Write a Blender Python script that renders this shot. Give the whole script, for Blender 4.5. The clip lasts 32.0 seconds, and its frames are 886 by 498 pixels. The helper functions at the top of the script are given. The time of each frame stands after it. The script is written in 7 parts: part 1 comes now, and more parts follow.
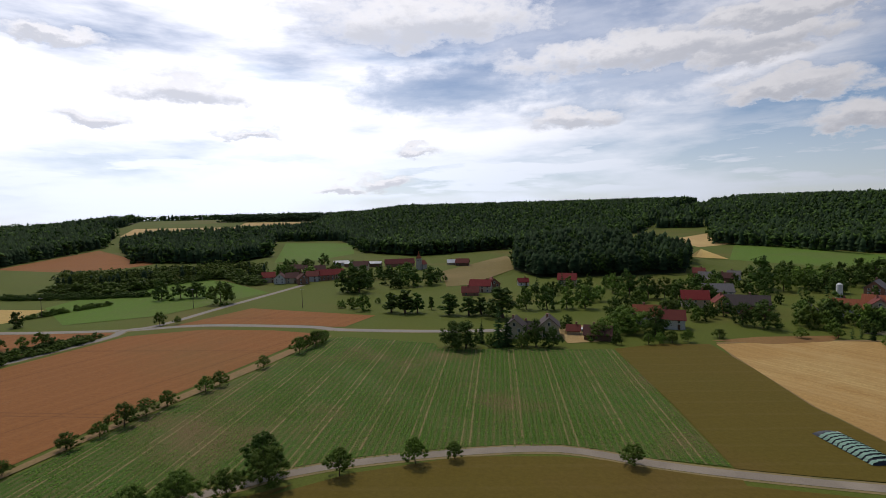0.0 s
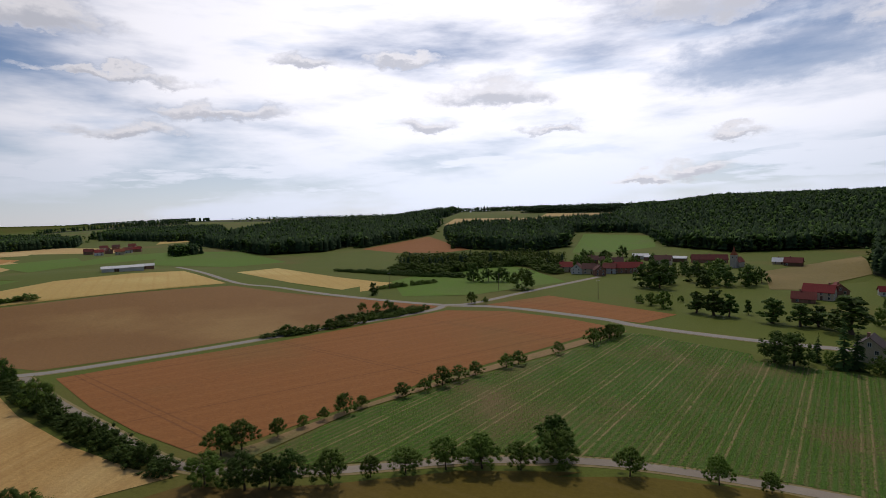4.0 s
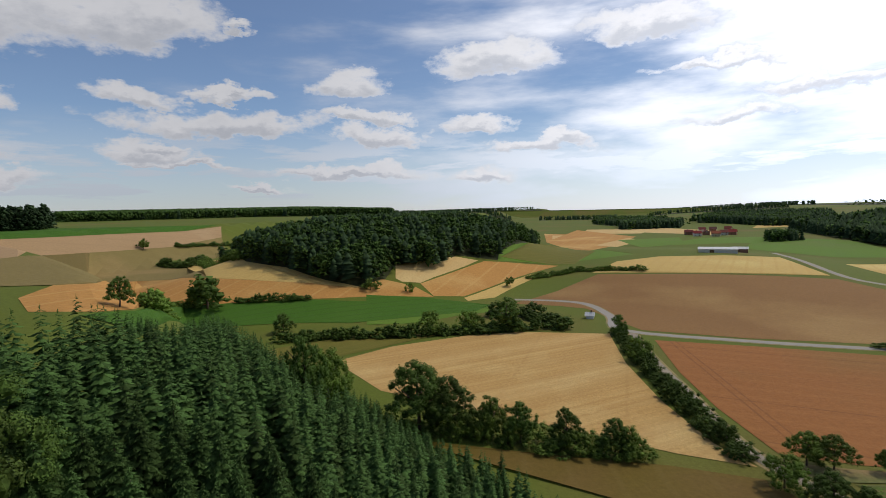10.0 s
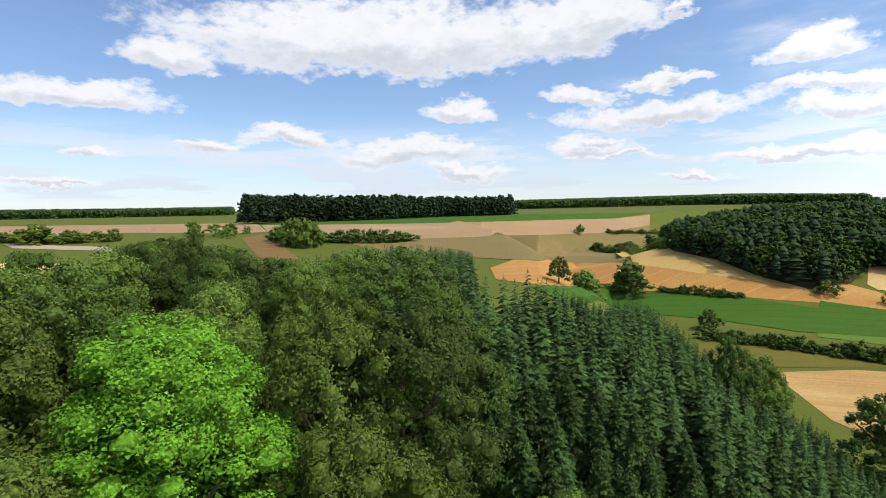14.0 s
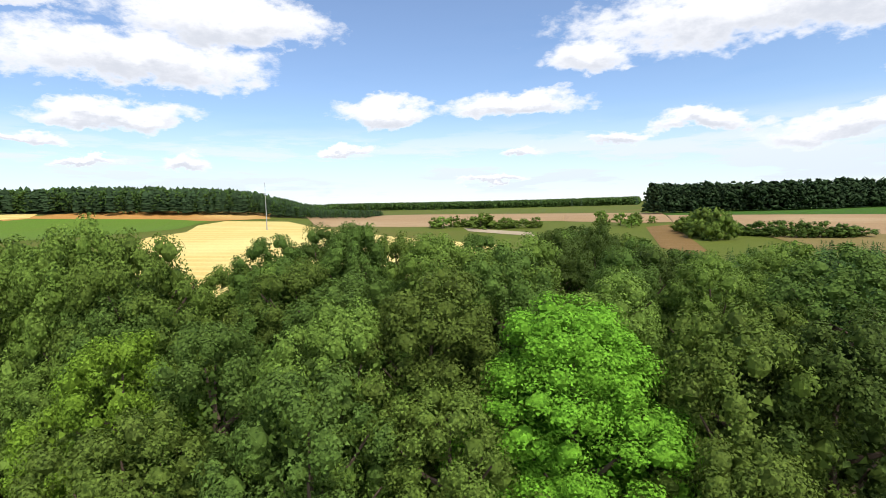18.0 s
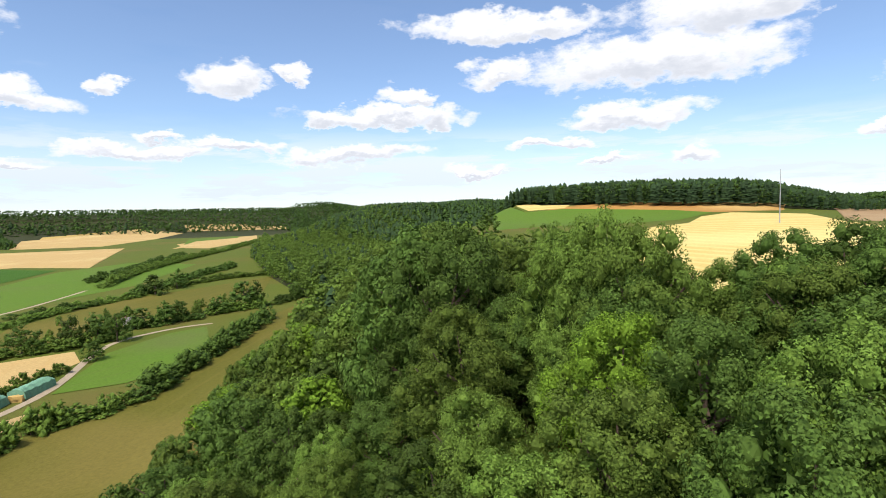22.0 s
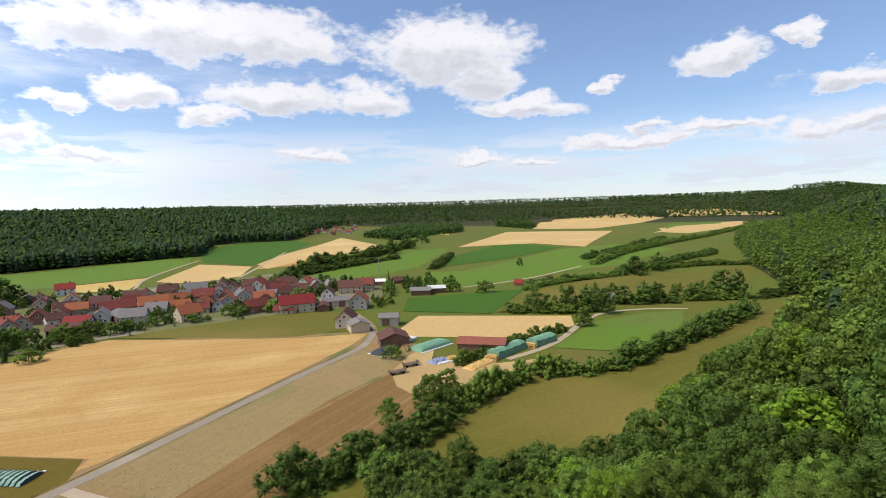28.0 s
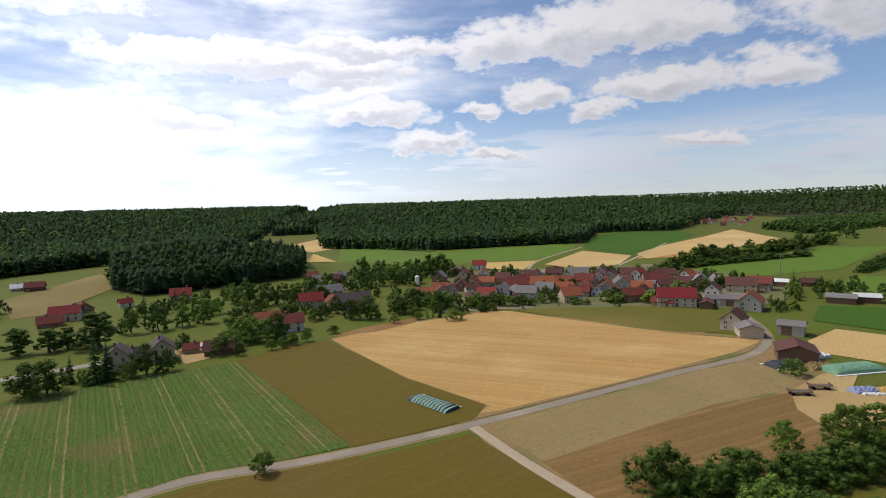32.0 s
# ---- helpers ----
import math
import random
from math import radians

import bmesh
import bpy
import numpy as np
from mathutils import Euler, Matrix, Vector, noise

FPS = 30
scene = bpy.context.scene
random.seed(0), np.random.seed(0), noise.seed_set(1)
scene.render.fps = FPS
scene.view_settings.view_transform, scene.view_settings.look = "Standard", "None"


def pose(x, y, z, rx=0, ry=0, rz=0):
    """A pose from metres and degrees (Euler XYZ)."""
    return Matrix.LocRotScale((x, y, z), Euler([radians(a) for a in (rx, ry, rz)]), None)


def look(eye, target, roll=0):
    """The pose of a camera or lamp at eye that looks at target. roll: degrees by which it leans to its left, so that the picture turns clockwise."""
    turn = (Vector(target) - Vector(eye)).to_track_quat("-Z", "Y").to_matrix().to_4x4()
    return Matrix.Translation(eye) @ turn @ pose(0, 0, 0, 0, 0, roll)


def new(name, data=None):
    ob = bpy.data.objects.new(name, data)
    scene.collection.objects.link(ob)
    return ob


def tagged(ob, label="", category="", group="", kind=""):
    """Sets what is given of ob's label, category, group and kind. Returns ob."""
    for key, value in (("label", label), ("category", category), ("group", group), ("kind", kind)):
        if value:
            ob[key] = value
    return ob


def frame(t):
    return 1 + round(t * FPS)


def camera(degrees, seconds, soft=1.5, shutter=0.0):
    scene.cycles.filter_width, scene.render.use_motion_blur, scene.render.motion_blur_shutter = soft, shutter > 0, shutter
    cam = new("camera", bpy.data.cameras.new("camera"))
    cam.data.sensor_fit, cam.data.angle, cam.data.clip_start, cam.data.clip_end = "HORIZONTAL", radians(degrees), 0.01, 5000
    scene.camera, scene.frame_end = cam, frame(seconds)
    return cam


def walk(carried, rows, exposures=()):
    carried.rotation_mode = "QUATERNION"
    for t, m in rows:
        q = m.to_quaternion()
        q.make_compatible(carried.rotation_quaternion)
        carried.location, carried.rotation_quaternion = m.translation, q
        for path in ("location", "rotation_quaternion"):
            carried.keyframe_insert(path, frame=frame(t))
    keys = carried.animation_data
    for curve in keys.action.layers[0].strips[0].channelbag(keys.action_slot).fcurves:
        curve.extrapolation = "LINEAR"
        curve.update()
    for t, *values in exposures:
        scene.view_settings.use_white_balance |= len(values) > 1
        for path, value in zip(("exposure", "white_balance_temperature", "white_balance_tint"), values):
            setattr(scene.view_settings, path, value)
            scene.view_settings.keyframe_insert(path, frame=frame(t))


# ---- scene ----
# ---- camera ----
cam = camera(80.7, 32.0, soft=0.75)
EYE = (0, 0, 48)
PATH = [
    (0.0, 0.01, -3.80, 1.39),
    (0.5, 4.74, -3.82, 1.48),
    (1.0, 9.29, -3.86, 1.45),
    (1.5, 13.51, -3.87, 1.45),
    (2.0, 17.66, -3.87, 1.42),
    (2.5, 21.42, -3.90, 1.45),
    (4.5, 35.87, -3.98, 1.55),
    (5.0, 40.13, -3.98, 1.61),
    (5.5, 44.29, -3.98, 1.60),
    (6.0, 49.33, -4.03, 1.61),
    (6.5, 54.08, -4.04, 1.63),
    (7.0, 59.17, -4.05, 1.64),
    (7.5, 64.19, -4.03, 1.61),
    (8.0, 69.63, -4.04, 1.59),
    (8.5, 75.02, -4.03, 1.54),
    (9.0, 79.95, -4.06, 1.58),
    (9.5, 85.09, -4.07, 1.62),
    (10.0, 91.45, -4.06, 1.58),
    (10.5, 97.02, -4.07, 1.59),
    (11.0, 102.71, -4.07, 1.59),
    (11.5, 107.91, -4.10, 1.55),
    (12.0, 113.82, -4.11, 1.50),
    (12.5, 119.33, -4.12, 1.44),
    (13.0, 125.02, -4.12, 1.51),
    (13.5, 130.09, -4.15, 1.43),
    (14.0, 136.10, -4.15, 1.38),
    (14.5, 141.89, -4.14, 1.45),
    (16.5, 162.93, -4.09, 1.42),
    (17.0, 168.13, -4.15, 1.51),
    (17.5, 173.00, -4.14, 1.57),
    (18.0, 178.51, -4.14, 1.61),
    (18.5, 184.23, -4.14, 1.63),
    (19.0, 191.27, -4.15, 1.63),
    (19.5, 197.91, -4.08, 1.74),
    (20.0, 205.82, -4.01, 1.63),
    (20.5, 212.91, -3.88, 1.58),
    (21.0, 219.59, -3.80, 1.40),
    (21.5, 224.88, -3.79, 1.32),
    (22.0, 229.99, -3.76, 1.28),
    (22.5, 234.15, -3.78, 1.23),
    (23.0, 237.50, -3.83, 1.30),
    (23.5, 240.30, -3.86, 1.32),
    (24.0, 243.53, -3.90, 1.31),
    (24.5, 246.51, -3.92, 1.33),
    (25.0, 250.47, -3.97, 1.46),
    (25.5, 254.96, -3.98, 1.31),
    (27.5, 274.47, -4.08, 1.64),
    (28.0, 279.49, -4.09, 1.66),
    (28.5, 284.43, -4.08, 1.66),
    (29.0, 289.67, -4.09, 1.69),
    (29.5, 294.45, -4.08, 1.65),
    (30.0, 299.59, -4.09, 1.69),
    (30.5, 304.81, -4.06, 1.72),
    (31.0, 310.27, -4.00, 1.73),
    (31.5, 314.83, -4.04, 1.73),
    (32.0, 319.61, -4.04, 1.80),
]
walk(cam, [(t, pose(*EYE, 90 + p, r, y)) for t, y, p, r in PATH],
     exposures=[(0, -1.12, 6500, 15), (6, -1.36, 6500, 17), (9, -0.98, 6450, 14), (12, -0.32, 6450, 12), (14, 0.0, 6420, 12), (19, 0.18, 6480, 12),
                (25, 0.18, 6480, 12), (28, -0.04, 6500, 14), (30, -0.27, 6540, 15), (32, -0.48, 6540, 15)])

# ---- sky and sun ----
SUN_AZ, SUN_EL = 24.0, 57.0
world = bpy.data.worlds.new("sky")
scene.world = world
world.use_nodes = True
WN, WL = world.node_tree.nodes, world.node_tree.links
WN.clear()


def wmath(op, a, b=None, c=None):
    n = WN.new("ShaderNodeMath")
    n.operation = op
    for i, v in enumerate((a, b, c)):
        if v is None:
            continue
        if isinstance(v, (int, float)):
            n.inputs[i].default_value = v
        else:
            WL.new(v, n.inputs[i])
    return n.outputs[0]


coord = WN.new("ShaderNodeTexCoord").outputs["Generated"]
sky_tex = WN.new("ShaderNodeTexSky")
sky_tex.sky_type, sky_tex.sun_disc = "NISHITA", False
sky_tex.sun_elevation, sky_tex.sun_rotation = radians(SUN_EL), radians(-SUN_AZ)
sky_tex.air_density, sky_tex.dust_density, sky_tex.ozone_density = 1.0, 0.0, 5.0
sep = WN.new("ShaderNodeSeparateXYZ")
WL.new(coord, sep.inputs[0])
az_out = wmath("MULTIPLY", wmath("ARCTAN2", wmath("MULTIPLY", sep.outputs[0], -1.0), sep.outputs[1]), 180 / math.pi)
el_out = wmath("MULTIPLY", wmath("ARCSINE", sep.outputs[2]), 180 / math.pi)


def wnoise(scale, detail, rough, squash=1.0):
    m = WN.new("ShaderNodeMapping")
    m.inputs["Scale"].default_value = (1, 1, squash)
    WL.new(coord, m.inputs[0])
    n = WN.new("ShaderNodeTexNoise")
    n.inputs["Scale"].default_value, n.inputs["Detail"].default_value, n.inputs["Roughness"].default_value = scale, detail, rough
    WL.new(m.outputs[0], n.inputs["Vector"])
    return n


billow = wnoise(9, 7, 0.62, 2.0)
fine = wnoise(26, 5, 0.6, 2.0)
warp_a = wmath("MULTIPLY_ADD", billow.outputs[0], 7.0, -3.5)
sepc = WN.new("ShaderNodeSeparateColor")
WL.new(billow.outputs[1], sepc.inputs[0])
warp_e = wmath("MULTIPLY_ADD", sepc.outputs[1], 5.6, -2.8)
az_w, el_w = wmath("ADD", az_out, warp_a), wmath("ADD", el_out, warp_e)
swirl = wmath("MULTIPLY_ADD", fine.outputs[0], 2.1, -1.05)
cloud_field, shade_field = None, None
sunward = wmath("COSINE", wmath("MULTIPLY", wmath("SUBTRACT", az_out, SUN_AZ), math.pi / 180))
glare = wmath("POWER", wmath("MAXIMUM", sunward, 0.0), 1.5)
# seen from their sunny side clouds are grey along the foot alone, against the sun through the middle too
belly = wmath("MULTIPLY_ADD", glare, 0.2, 0.2)


def cloud(az, el, wide, high):
    """A heap cloud at a bearing and height in degrees, with its half width and height; flat below, billowing above."""
    global cloud_field, shade_field
    dx = wmath("DIVIDE", wmath("WRAP", wmath("SUBTRACT", az_w, az), 180.0, -180.0), wide)
    dy = wmath("DIVIDE", wmath("SUBTRACT", el_w, el), high)
    low = wmath("MULTIPLY", dy, wmath("MULTIPLY_ADD", wmath("LESS_THAN", dy, 0.0), 0.5, 1.0))
    q = wmath("SUBTRACT", 1.0, wmath("ADD", wmath("MULTIPLY", dx, dx), wmath("MULTIPLY", low, low)))
    under = wmath("MULTIPLY", wmath("MAXIMUM", q, 0.0), wmath("SUBTRACT", belly, dy))
    cloud_field = q if cloud_field is None else wmath("MAXIMUM", cloud_field, q)
    shade_field = under if shade_field is None else wmath("MAXIMUM", shade_field, under)


cloud(1.6, 19.5, 14.1, 3.8)
cloud(-21.5, 15.2, 15.9, 2.2)
cloud(-31.1, 14.9, 8.6, 1.9)
cloud(-14.2, 9.7, 5.7, 1.6)
cloud(-33.8, 10.4, 6.5, 1.6)
cloud(-39.4, 7.5, 4.1, 1.8)
cloud(25.6, 12.2, 7.0, 1.9)
cloud(35.6, 15.8, 4.5, 0.9)
cloud(-33.7, 17.0, 11.6, 1.5)
cloud(10.9, 2.8, 2.9, 0.5)
cloud(85.2, 15.5, 6.5, 2.2)
cloud(69.4, 17.4, 7.5, 2.0)
cloud(54.1, 10.1, 6.7, 1.1)
cloud(80.5, 6.7, 7.0, 1.1)
cloud(87.2, 8.8, 4.3, 1.2)
cloud(86.8, 3.5, 3.5, 1.0)
cloud(33.4, 9.3, 4.3, 0.9)
cloud(20.2, 8.3, 3.6, 0.6)
cloud(101.8, 13.3, 4.0, 1.7)
cloud(113.7, 9.1, 10.3, 1.7)
cloud(113.6, 12.0, 4.4, 0.8)
cloud(98.1, 8.2, 5.2, 1.3)
cloud(99.1, 10.1, 5.5, 0.9)
cloud(118.1, 5.2, 5.3, 0.6)
cloud(101.0, 4.5, 9.5, 1.0)
cloud(111.9, 18.5, 1.7, 0.7)
cloud(110.4, 3.0, 3.6, 0.6)
cloud(119.1, 7.0, 2.3, 0.9)
cloud(142.3, 17.1, 22.4, 4.5)
cloud(122.4, 18.0, 9.7, 3.5)
cloud(162.8, 15.1, 4.2, 2.3)
cloud(133.6, 10.8, 3.7, 1.5)
cloud(139.0, 6.4, 9.3, 1.9)
cloud(151.8, 7.7, 5.1, 1.4)
cloud(159.8, 7.0, 4.0, 1.0)
cloud(120.8, 11.5, 4.1, 1.2)
cloud(120.3, 6.3, 4.5, 1.7)
cloud(133.5, 4.2, 5.2, 1.2)
cloud(-151.9, 14.2, 12.5, 3.2)
cloud(-159.5, 18.4, 10.9, 3.3)
cloud(-136.6, 14.5, 3.8, 1.5)
cloud(-149.5, 9.5, 7.2, 1.6)
cloud(-175.9, 10.5, 5.5, 1.9)
cloud(170.9, 10.8, 7.5, 1.6)
cloud(-171.1, 6.5, 3.7, 0.8)
cloud(-141.5, 7.1, 5.3, 0.8)
cloud(170.1, 6.5, 2.3, 0.7)
cloud(-155.6, 5.5, 2.5, 1.1)
cloud(-147.2, 5.5, 3.0, 0.5)
cloud(-133.4, 4.9, 3.5, 0.6)
cloud(-129.5, 10.2, 1.8, 1.2)
cloud(-137.3, 18.8, 11.1, 1.7)
cloud(173.2, 2.8, 3.5, 0.5)
cloud(-84.9, 14.3, 4.2, 4.1)
cloud(-89.8, 10.6, 5.6, 1.4)
cloud(-97.7, 12.1, 1.4, 0.9)
cloud(-108.4, 13.5, 3.9, 1.7)
cloud(-114.5, 14.3, 1.5, 1.0)
cloud(-123.7, 10.5, 9.7, 1.4)
cloud(-126.7, 12.4, 3.0, 1.0)
cloud(-120.6, 6.4, 8.2, 1.2)
cloud(-108.8, 7.2, 5.8, 0.9)
cloud(-100.4, 6.3, 7.4, 1.0)
cloud(-84.4, 5.5, 3.4, 0.8)
cloud(-90.3, 5.1, 3.5, 0.6)
cloud(-81.4, 16.2, 8.9, 4.0)
cloud(-72.3, 11.5, 4.4, 2.4)
cloud(-63.1, 11.8, 6.6, 2.3)
cloud(-51.0, 11.4, 3.9, 2.0)
cloud(-58.9, 17.2, 14.5, 3.3)
cloud(-46.8, 16.7, 6.3, 2.7)
cloud(-57.5, 9.5, 3.3, 1.3)
cloud(-66.9, 6.3, 4.3, 1.2)
cloud(-46.6, 6.4, 4.4, 0.9)
cloud(-44.7, 10.2, 2.6, 1.0)
cloud(-41.4, 7.8, 1.8, 1.0)
cloud(-101.9, 7.9, 2.3, 0.7)
cloud(-118.0, 10.4, 3.4, 1.3)
cloud(-29.9, 13.9, 5.8, 2.0)
cloud(62.1, 8.2, 4.7, 1.0)
cloud(62.5, 13.2, 6.7, 0.8)
cloud(2.6, 6.8, 2.4, 0.7)
cloud(6.3, 3.5, 3.3, 0.8)
cloud(45.9, 15.7, 3.7, 0.9)
# against the sun their edges melt into the veil
lump = wmath("MULTIPLY", wmath("ADD", cloud_field, swirl), wmath("MULTIPLY_ADD", glare, -0.4, 1.0))


def ramp(value, lo, hi):
    n = WN.new("ShaderNodeMapRange")
    n.interpolation_type = "SMOOTHSTEP"
    n.inputs[1].default_value, n.inputs[2].default_value = lo, hi
    WL.new(value, n.inputs[0])
    return n.outputs[0]


heap = ramp(lump, -0.42, 0.58)
# thin streaked cloud, thickest round the sun's bearing and low over the horizon
streak = wnoise(2.6, 6, 0.56, 4.6)
drift = wnoise(3.7, 5, 0.55, 5.5)
veil = ramp(wmath("ADD", streak.outputs[0], wmath("MULTIPLY_ADD", sunward, 0.325, -0.085)), 0.4, 0.8)
# gaps in the veil where the blue shows
for az, el, wide, high in ((-12, 18.5, 15, 4.0), (-20, 13.0, 9, 3.0), (0, 13.0, 10, 2.6)):
    dx = wmath("DIVIDE", wmath("SUBTRACT", az_w, az), wide)
    dy = wmath("DIVIDE", wmath("SUBTRACT", el_w, el), high)
    hole = ramp(wmath("ADD", wmath("ADD", wmath("MULTIPLY", dx, dx), wmath("MULTIPLY", dy, dy)), swirl), 0.1, 1.5)
    veil = wmath("MULTIPLY", veil, wmath("MULTIPLY_ADD", hole, 0.55, 0.45))
haze = ramp(el_out, 13.0, -1.0)
# low banks of cloud far off, seen edge on
bank_noise = wnoise(4.2, 6, 0.6, 7.0)
bank = wmath("MULTIPLY", ramp(bank_noise.outputs[0], 0.4, 0.57), wmath("MULTIPLY", ramp(el_out, 0.6, 2.4), ramp(el_out, 10.5, 5.0)))
thin = wmath("MAXIMUM", wmath("MAXIMUM", wmath("MULTIPLY_ADD", veil, 0.87, 0.05), wmath("MULTIPLY", haze, 0.6)), wmath("MULTIPLY", bank, 0.85))
cover = wmath("MAXIMUM", heap, thin)
grey = wmath("MULTIPLY", wmath("MULTIPLY", heap, ramp(wmath("ADD", shade_field, wmath("MULTIPLY", swirl, 0.34)), -0.05, 0.5)), 0.5)
tone = WN.new("ShaderNodeMix")
tone.data_type = "RGBA"
tone.inputs[6].default_value, tone.inputs[7].default_value = (0.93, 0.96, 1.0, 1), (0.36, 0.42, 0.52, 1)
WL.new(grey, tone.inputs[0])
pale = WN.new("ShaderNodeMix")
pale.data_type = "RGBA"
pale.inputs[6].default_value, pale.inputs[7].default_value = (0.95, 0.97, 1.0, 1), (0.66, 0.74, 0.85, 1)
WL.new(wmath("MULTIPLY", wmath("MAXIMUM", haze, ramp(drift.outputs[0], 0.5, 0.74)), wmath("SUBTRACT", 1.0, heap)), pale.inputs[0])
WL.new(pale.outputs[2], tone.inputs[6])
back_sky, back_cloud, blend, out = (WN.new(k) for k in ("ShaderNodeBackground", "ShaderNodeBackground", "ShaderNodeMixShader", "ShaderNodeOutputWorld"))
WL.new(sky_tex.outputs[0], back_sky.inputs[0])
back_sky.inputs[1].default_value = 0.15
WL.new(tone.outputs[2], back_cloud.inputs[0])
WL.new(wmath("ADD", wmath("MULTIPLY", wmath("SUBTRACT", 1.0, heap), wmath("MULTIPLY_ADD", glare, 2.0, 1.0)), wmath("MULTIPLY", heap, wmath("MULTIPLY_ADD", glare, 1.2, 0.98))), back_cloud.inputs[1])
WL.new(cover, blend.inputs[0])
WL.new(back_sky.outputs[0], blend.inputs[1])
WL.new(back_cloud.outputs[0], blend.inputs[2])
WL.new(blend.outputs[0], out.inputs[0])

sun = new("sun", bpy.data.lights.new("sun", "SUN"))
sun.data.energy, sun.data.angle, sun.data.color = 3.2, radians(0.55), (1.0, 0.93, 0.82)
a, e = radians(SUN_AZ), radians(SUN_EL)
sun.matrix_world = look((-900 * math.sin(a) * math.cos(e), 900 * math.cos(a) * math.cos(e), 900 * math.sin(e)), (0, 0, 0))

# ---- the lie of the land ----
def smooth(a, b, v):
    t = np.clip((v - a) / (b - a), 0.0, 1.0)
    return t * t * (3 - 2 * t)


def sector(az, r, mid, half, r0, r1, rise):
    """A far hillside: full over mid +- half degrees, climbing from r0 to r1."""
    off = np.abs((az - mid + 180) % 360 - 180)
    return rise * smooth(r0, r1, r) * (1 - smooth(half, half + 16, off))


def bump(x, y, az, dist, along, across, turn, rise):
    """A rounded hill at a bearing and distance; turn: bearing of its long axis."""
    a, b = radians(az), radians(turn)
    dx, dy = x + dist * math.sin(a), y - dist * math.cos(a)
    u, v = -dx * math.sin(b) + dy * math.cos(b), dx * math.cos(b) + dy * math.sin(b)
    return rise * (1 - smooth(0.25, 1.0, np.sqrt((u / along) ** 2 + (v / across) ** 2)))


def height(x, y):
    """The lie of the land: a valley, the wooded slope under the camera, a plateau behind, hills round about."""
    x, y = np.asarray(x, float), np.asarray(y, float)
    r = np.hypot(x, y)
    az = np.degrees(np.arctan2(-x, y)) % 360
    s, n = 0.964 * x - 0.264 * y, -0.264 * x - 0.964 * y
    u = n + 14 - np.minimum(np.where(s < 0, 0.007, 0.0011) * s * s, 420)
    z = (32 + 9 * smooth(60, 400, n) + 5 * smooth(150, 420, r) * smooth(165, 195, az)) * smooth(-22, 75, u)
    z = z + 6 * smooth(260, 700, r) * (1 - smooth(-22, 60, u))
    far = sector(az, r, 333, 30, 620, 1700, 58)
    far = np.maximum(far, sector(az, r, 8, 22, 620, 1700, 42))
    far = np.maximum(far, sector(az, r, 44, 14, 900, 2600, 30))
    far = np.maximum(far, sector(az, r, 74, 10, 1800, 4200, 10))
    far = np.maximum(far, sector(az, r, 277, 29, 1500, 2300, 70))
    far = np.maximum(far, sector(az, r, 170, 62, 700, 2400, 26))
    z = z + far
    z = z + bump(x, y, 97, 430, 260, 150, 62, 30)
    z = z + bump(x, y, 68, 420, 190, 150, 90, 8)
    z = z + bump(x, y, 344, 470, 110, 90, 80, 14)
    z = z + bump(x, y, 212, 600, 300, 220, 300, 13)
    z = z + bump(x, y, 233, 900, 250, 330, 142, 47) * (1 - 0.6 * smooth(-22, 75, u))
    return z


def ground_z(x, y):
    return float(height(x, y))


# ---- materials ----
MAT = {}


